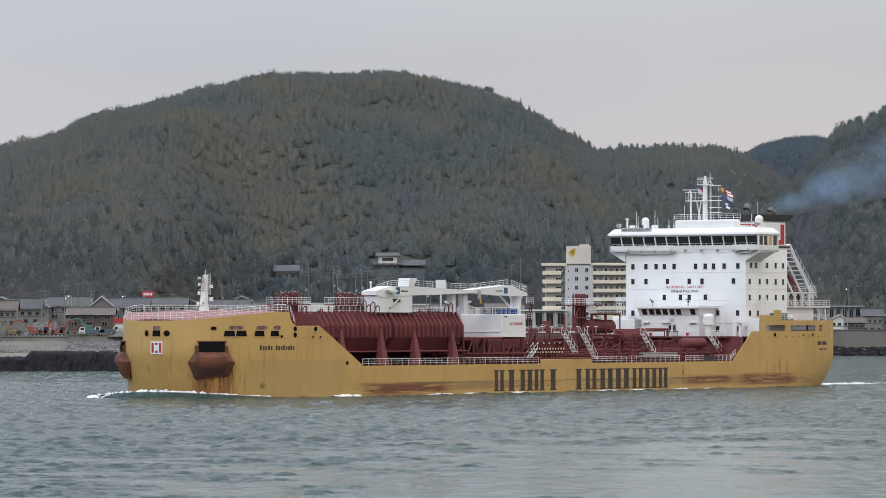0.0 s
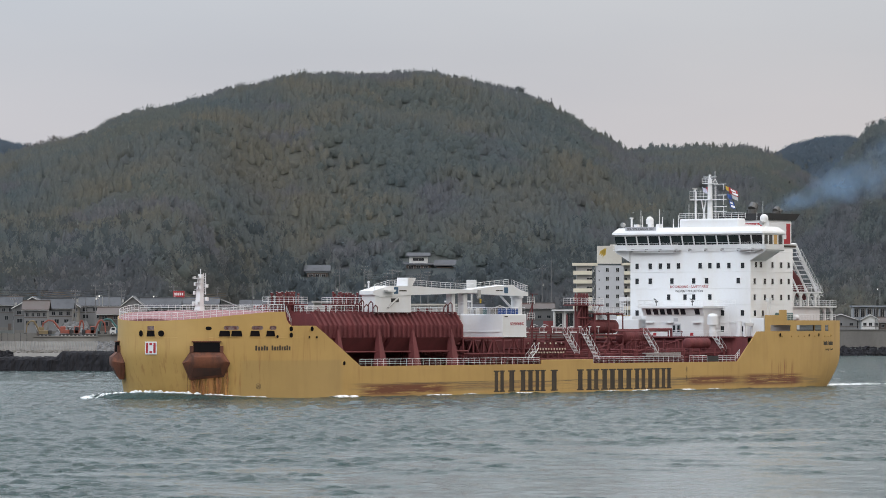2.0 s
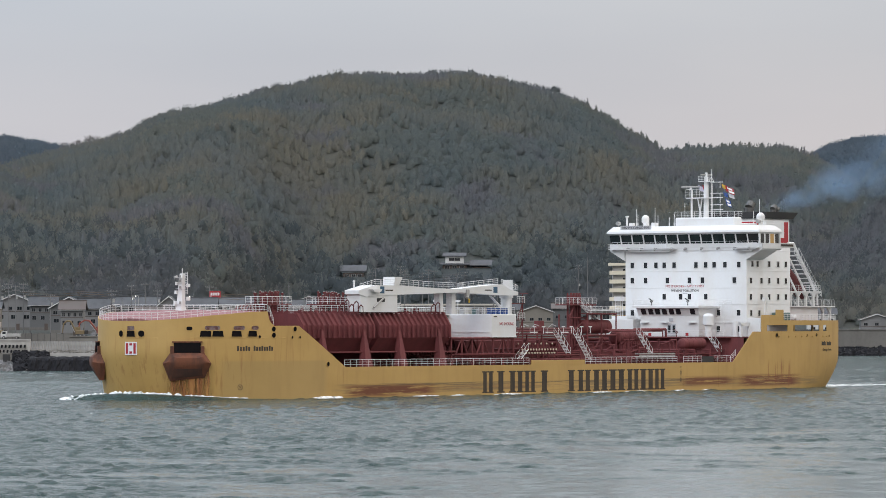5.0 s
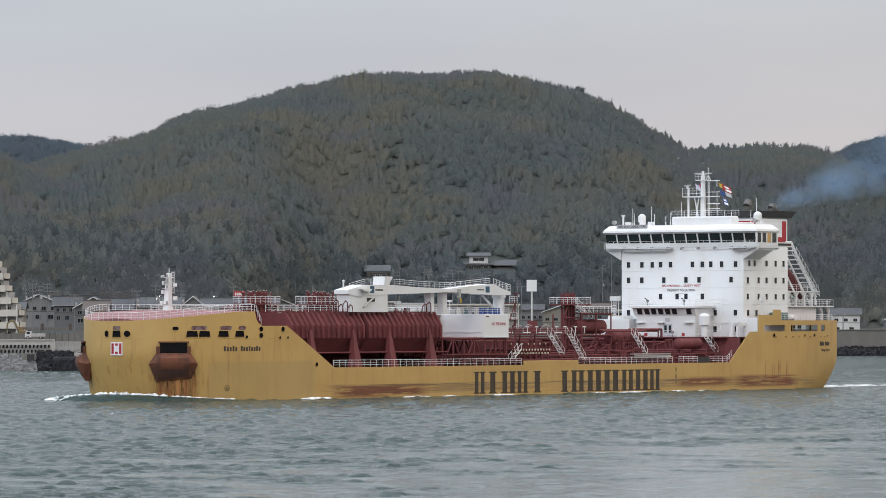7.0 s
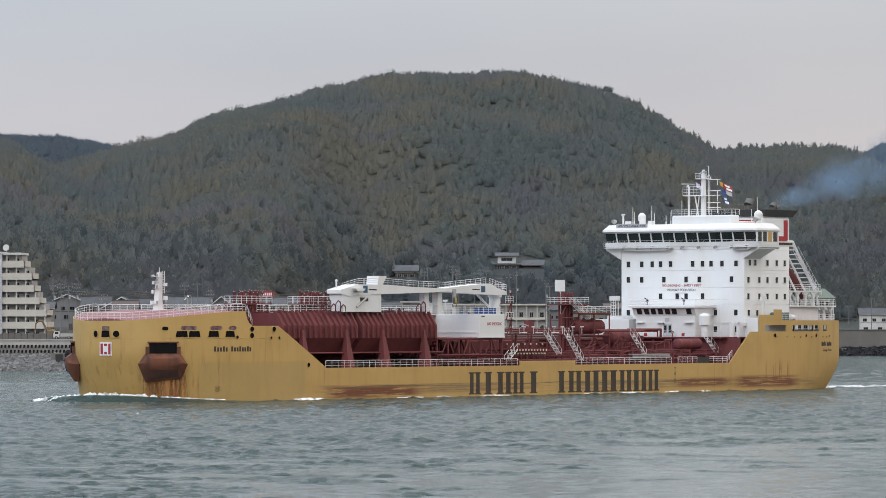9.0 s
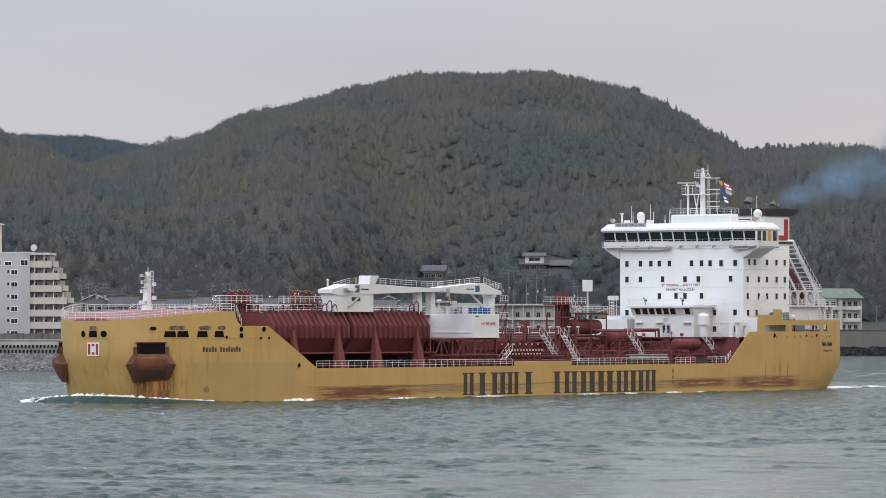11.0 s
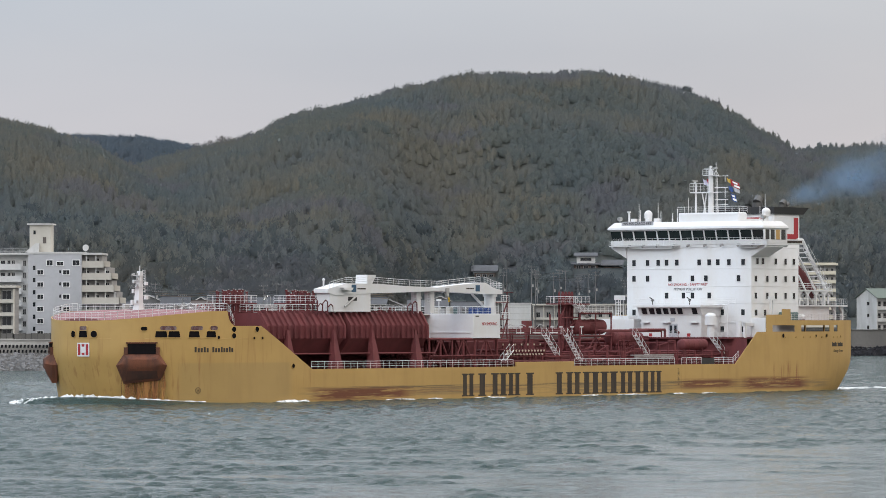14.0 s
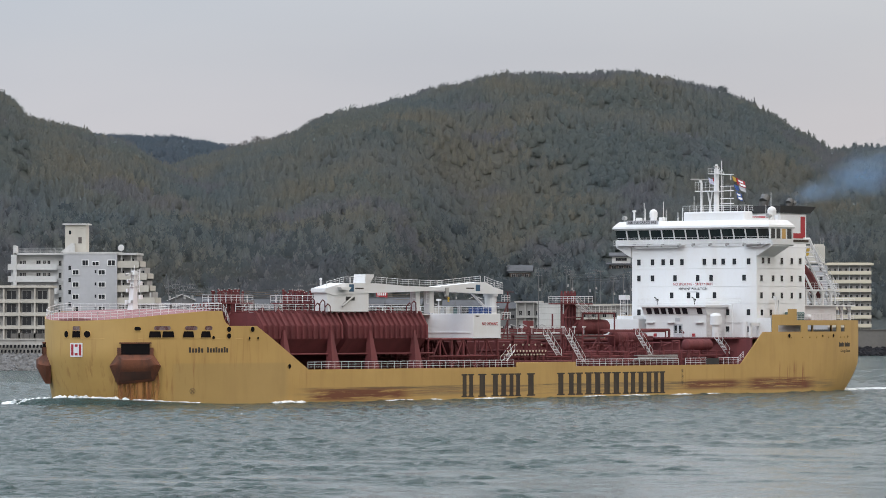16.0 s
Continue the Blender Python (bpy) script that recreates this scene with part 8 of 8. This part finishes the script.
wall4, *_ = sea_wall("sea_wall_4", 330, 1760, 1640, 585, 616, "dark stained concrete sea wall", DARKCONC)
bb = Build()
for i in range(70):
    u = -66 + 190 * i / 70
    p, q = Vector(far(u, 1147, 6.95)), Vector(far(u - 1.0, 1128, 4.85))
    bb.rod(p, q, 0.2, 4)
tagged(part("sloped_revetment", bb, QUAY), "ribbed concrete slope below the quay wall", "revetment", kind="structure")
tagged(part("quay_slope", Build().put([far(u, r, z) for u in (-66, 236) for r, z in ((1148, 6.85), (1128, 4.75), (1112, 4.3), (1100, 0.5))], [(0, 4, 5, 1), (1, 5, 6, 2), (2, 6, 7, 3)]), QUAY), "sandy concrete slope of the slipway", "slipway", kind="structure")
cv = part("culvert", Build().box(*(far(-118, 1118, 0)[0], far(-94, 1118, 0)[0]), 1112, 1122, 0.0, 4.3).box(far(-94, 1118, 0)[0], far(-66, 1118, 0)[0], 1116, 1122, 0.0, 3.2), QUAY)
tagged(cv, "concrete culvert head in the rocks", "culvert")
# Black plate on solid concrete, painted as the dark inside the mouth.
part("culvert_mouth_plate", Build().box(far(-95.5, 1118, 0)[0] - 2.0, far(-95.5, 1118, 0)[0] - 0.2, 1111.9, 1112.1, 1.4, 4.0), BLACK, cv)


def rocks(name, u0, u1, d0, d1, z0, z1, n, size, material, label, seed):
    """Angular boulders heaped on a slope."""
    rng = random.Random(seed)
    b = Build()
    for _ in range(n):
        u, s = rng.uniform(u0, u1), rng.random()
        c = Vector(far(u, d0 + (d1 - d0) * s, z0 + (z1 - z0) * s + rng.uniform(-0.2, 0.25)))
        r = size * rng.uniform(0.6, 1.4)
        turn = Euler((rng.uniform(0, 3), rng.uniform(0, 3), rng.uniform(0, 3))).to_matrix()
        v = [c + turn @ Vector((x * r * rng.uniform(0.6, 1.1), y * r * rng.uniform(0.5, 0.9), z * r * rng.uniform(0.5, 0.9))) for x in (-1, 1) for y in (-1, 1) for z in (-1, 1)]
        b.put(v, [(0, 1, 3, 2), (4, 6, 7, 5), (0, 4, 5, 1), (2, 3, 7, 6), (0, 2, 6, 4), (1, 5, 7, 3)])
    me = bpy.data.meshes.new(name)
    me.from_pydata(b.v, [], b.f)
    me.materials.append(material)
    tagged(new(name, me), label, "rocks", kind="stuff")


PALESTONE = painted("pale_riprap_stone", (0.165, 0.163, 0.162), (0.055, 0.055, 0.057), 0.9, 0.5, 0.7, 0.4)
rocks("riprap", -520, -60, 1098, 1126, -0.3, 3.3, 5200, 0.62, PALESTONE, "pale grey riprap boulders below the sea wall", 3)


def breakwater(u0, u1):
    """A long dark mound of weathered rock, fissured down its face, its top nearly level and rounded at its head."""
    b = Build()
    x0, x1 = far(u0, 1104, 0)[0], far(u1, 1104, 0)[0]
    n = int((x1 - x0) / 0.32)
    prof = [(1097.6, -1.0), (1097.9, 0.2), (1098.3, 1.0), (1098.6, 1.8), (1098.9, 2.6), (1099.3, 3.3), (1099.7, 3.9), (1100.3, 4.4), (1101.4, 4.75), (1103.5, 4.85), (1107.0, 4.7), (1111.0, 4.4), (1112.0, -1.0)]
    verts = []
    for i in range(n + 1):
        x = x0 + (x1 - x0) * i / n
        head = max(0.0, 1 - (x1 - x) / 3.5)
        low = 0.72 + 0.28 * min(1.0, max(0.0, (x - far(46, 1104, 0)[0]) / 1.5))
        for y, z in prof:
            crack = noise.noise((x * 0.9, 0.3, z * 0.22)) * 0.75 + noise.noise((x * 2.3, 4.1, z * 0.9)) * 0.45
            zz = z * (low if z > 3 else 1.0) * (1 - 0.5 * head ** 2) + (noise.noise((x * 0.8, y * 0.8, 1.0)) * 0.35 + noise.noise((x * 2.6, y * 2.0, 6.0)) * 0.22) * (z > 0)
            verts.append((x + noise.noise((x * 1.7, z * 1.3, 9.0)) * 0.25, y + crack * (1.0 if z < 4.6 else 0.3), zz))
    m = len(prof)
    b.put(verts, [(i * m + j, (i + 1) * m + j, (i + 1) * m + j + 1, i * m + j + 1) for i in range(n) for j in range(m - 1)])
    b.put(verts[-m:], [tuple(range(m))])
    me = bpy.data.meshes.new("breakwater")
    me.from_pydata(b.v, [], b.f)
    me.materials.append(STONE)
    tagged(new("breakwater", me), "dark weathered rock mole at the water's edge", "breakwater", kind="stuff")


breakwater(-66, 226)
rocks("dark_riprap", -92, -36, 1098, 1110, -0.3, 4.0, 620, 0.7, STONE, "dark boulders beside the culvert", 13)
rocks("rubble_heap", 46, 108, 1180, 1192, 7.4, 9.4, 420, 0.55, PALESTONE, "grey rubble heap behind the excavators", 6)
rocks("rubble_heap", 58, 98, 1184, 1192, 8.6, 11.4, 360, 0.5, PALESTONE, "grey rubble heap behind the excavators", 7)
rocks("slipway_rubble", 120, 228, 1114, 1146, 4.1, 6.5, 800, 0.5, PALESTONE, "broken grey stones strewn over the slipway", 21)
rocks("slipway_sand_stones", -60, 120, 1112, 1126, 4.2, 4.7, 500, 0.28, QUAY, "small sandy stones along the mole", 22)
fence = tagged(new("fence"), "dark slatted fence at the foot of the flats", "fence")
fence.matrix_world = site(-400, 1140, 604)
for i in range(36):
    part("panel", Build().box(1.6 * i, 1.6 * i + 1.5, 0, 0.12, 0.0, 1.9 + 0.1 * (i % 2)), DARKCONC, fence)
    part("post", Build().box(1.6 * i - 0.1, 1.6 * i, -0.05, 0.2, 0, 2.1), BLACK, fence)

rocks("foreshore", 900, 1760, 1618, 1640, -0.3, 2.2, 3500, 0.8, STONE, "dark rocks at the foot of the sea wall", 5)


# ---- what moves ----
def motions():
    """The ship and the water and smoke that go with it hold a straight course."""
    rows = []
    for t in (0.0, 2.0, 4.0, 6.0, 8.0, 10.0, 12.0, 14.0, 16.0):
        turn = radians(54.265 + 0.142 * t / 16)
        fx, fy = -math.cos(turn), -math.sin(turn)
        x, y = 9.846 - 2.603 * t - 90 * fx, 785.03 - 3.759 * t - 90 * fy
        rows.append((t, pose(x, y, 0, 0, 0, 180 + math.degrees(turn))))
    for ob in CARRIED:
        walk(ob, rows)
    # radar scanners turn once in 2.4 seconds
    for (s, place), t0 in zip(SCANNERS, (14.7, 13.1)):
        walk(s, [(0.4 * i, pose(*place, 0, 0, 35.6 + 150.0 * (0.4 * i - t0))) for i in range(41)])
    # the chop runs slowly towards the near shore
    walk(water, [(0.0, pose(0, 0, 0)), (8.0, pose(-1.2, -4.0, 0)), (16.0, pose(-2.4, -8.0, 0))])


motions()
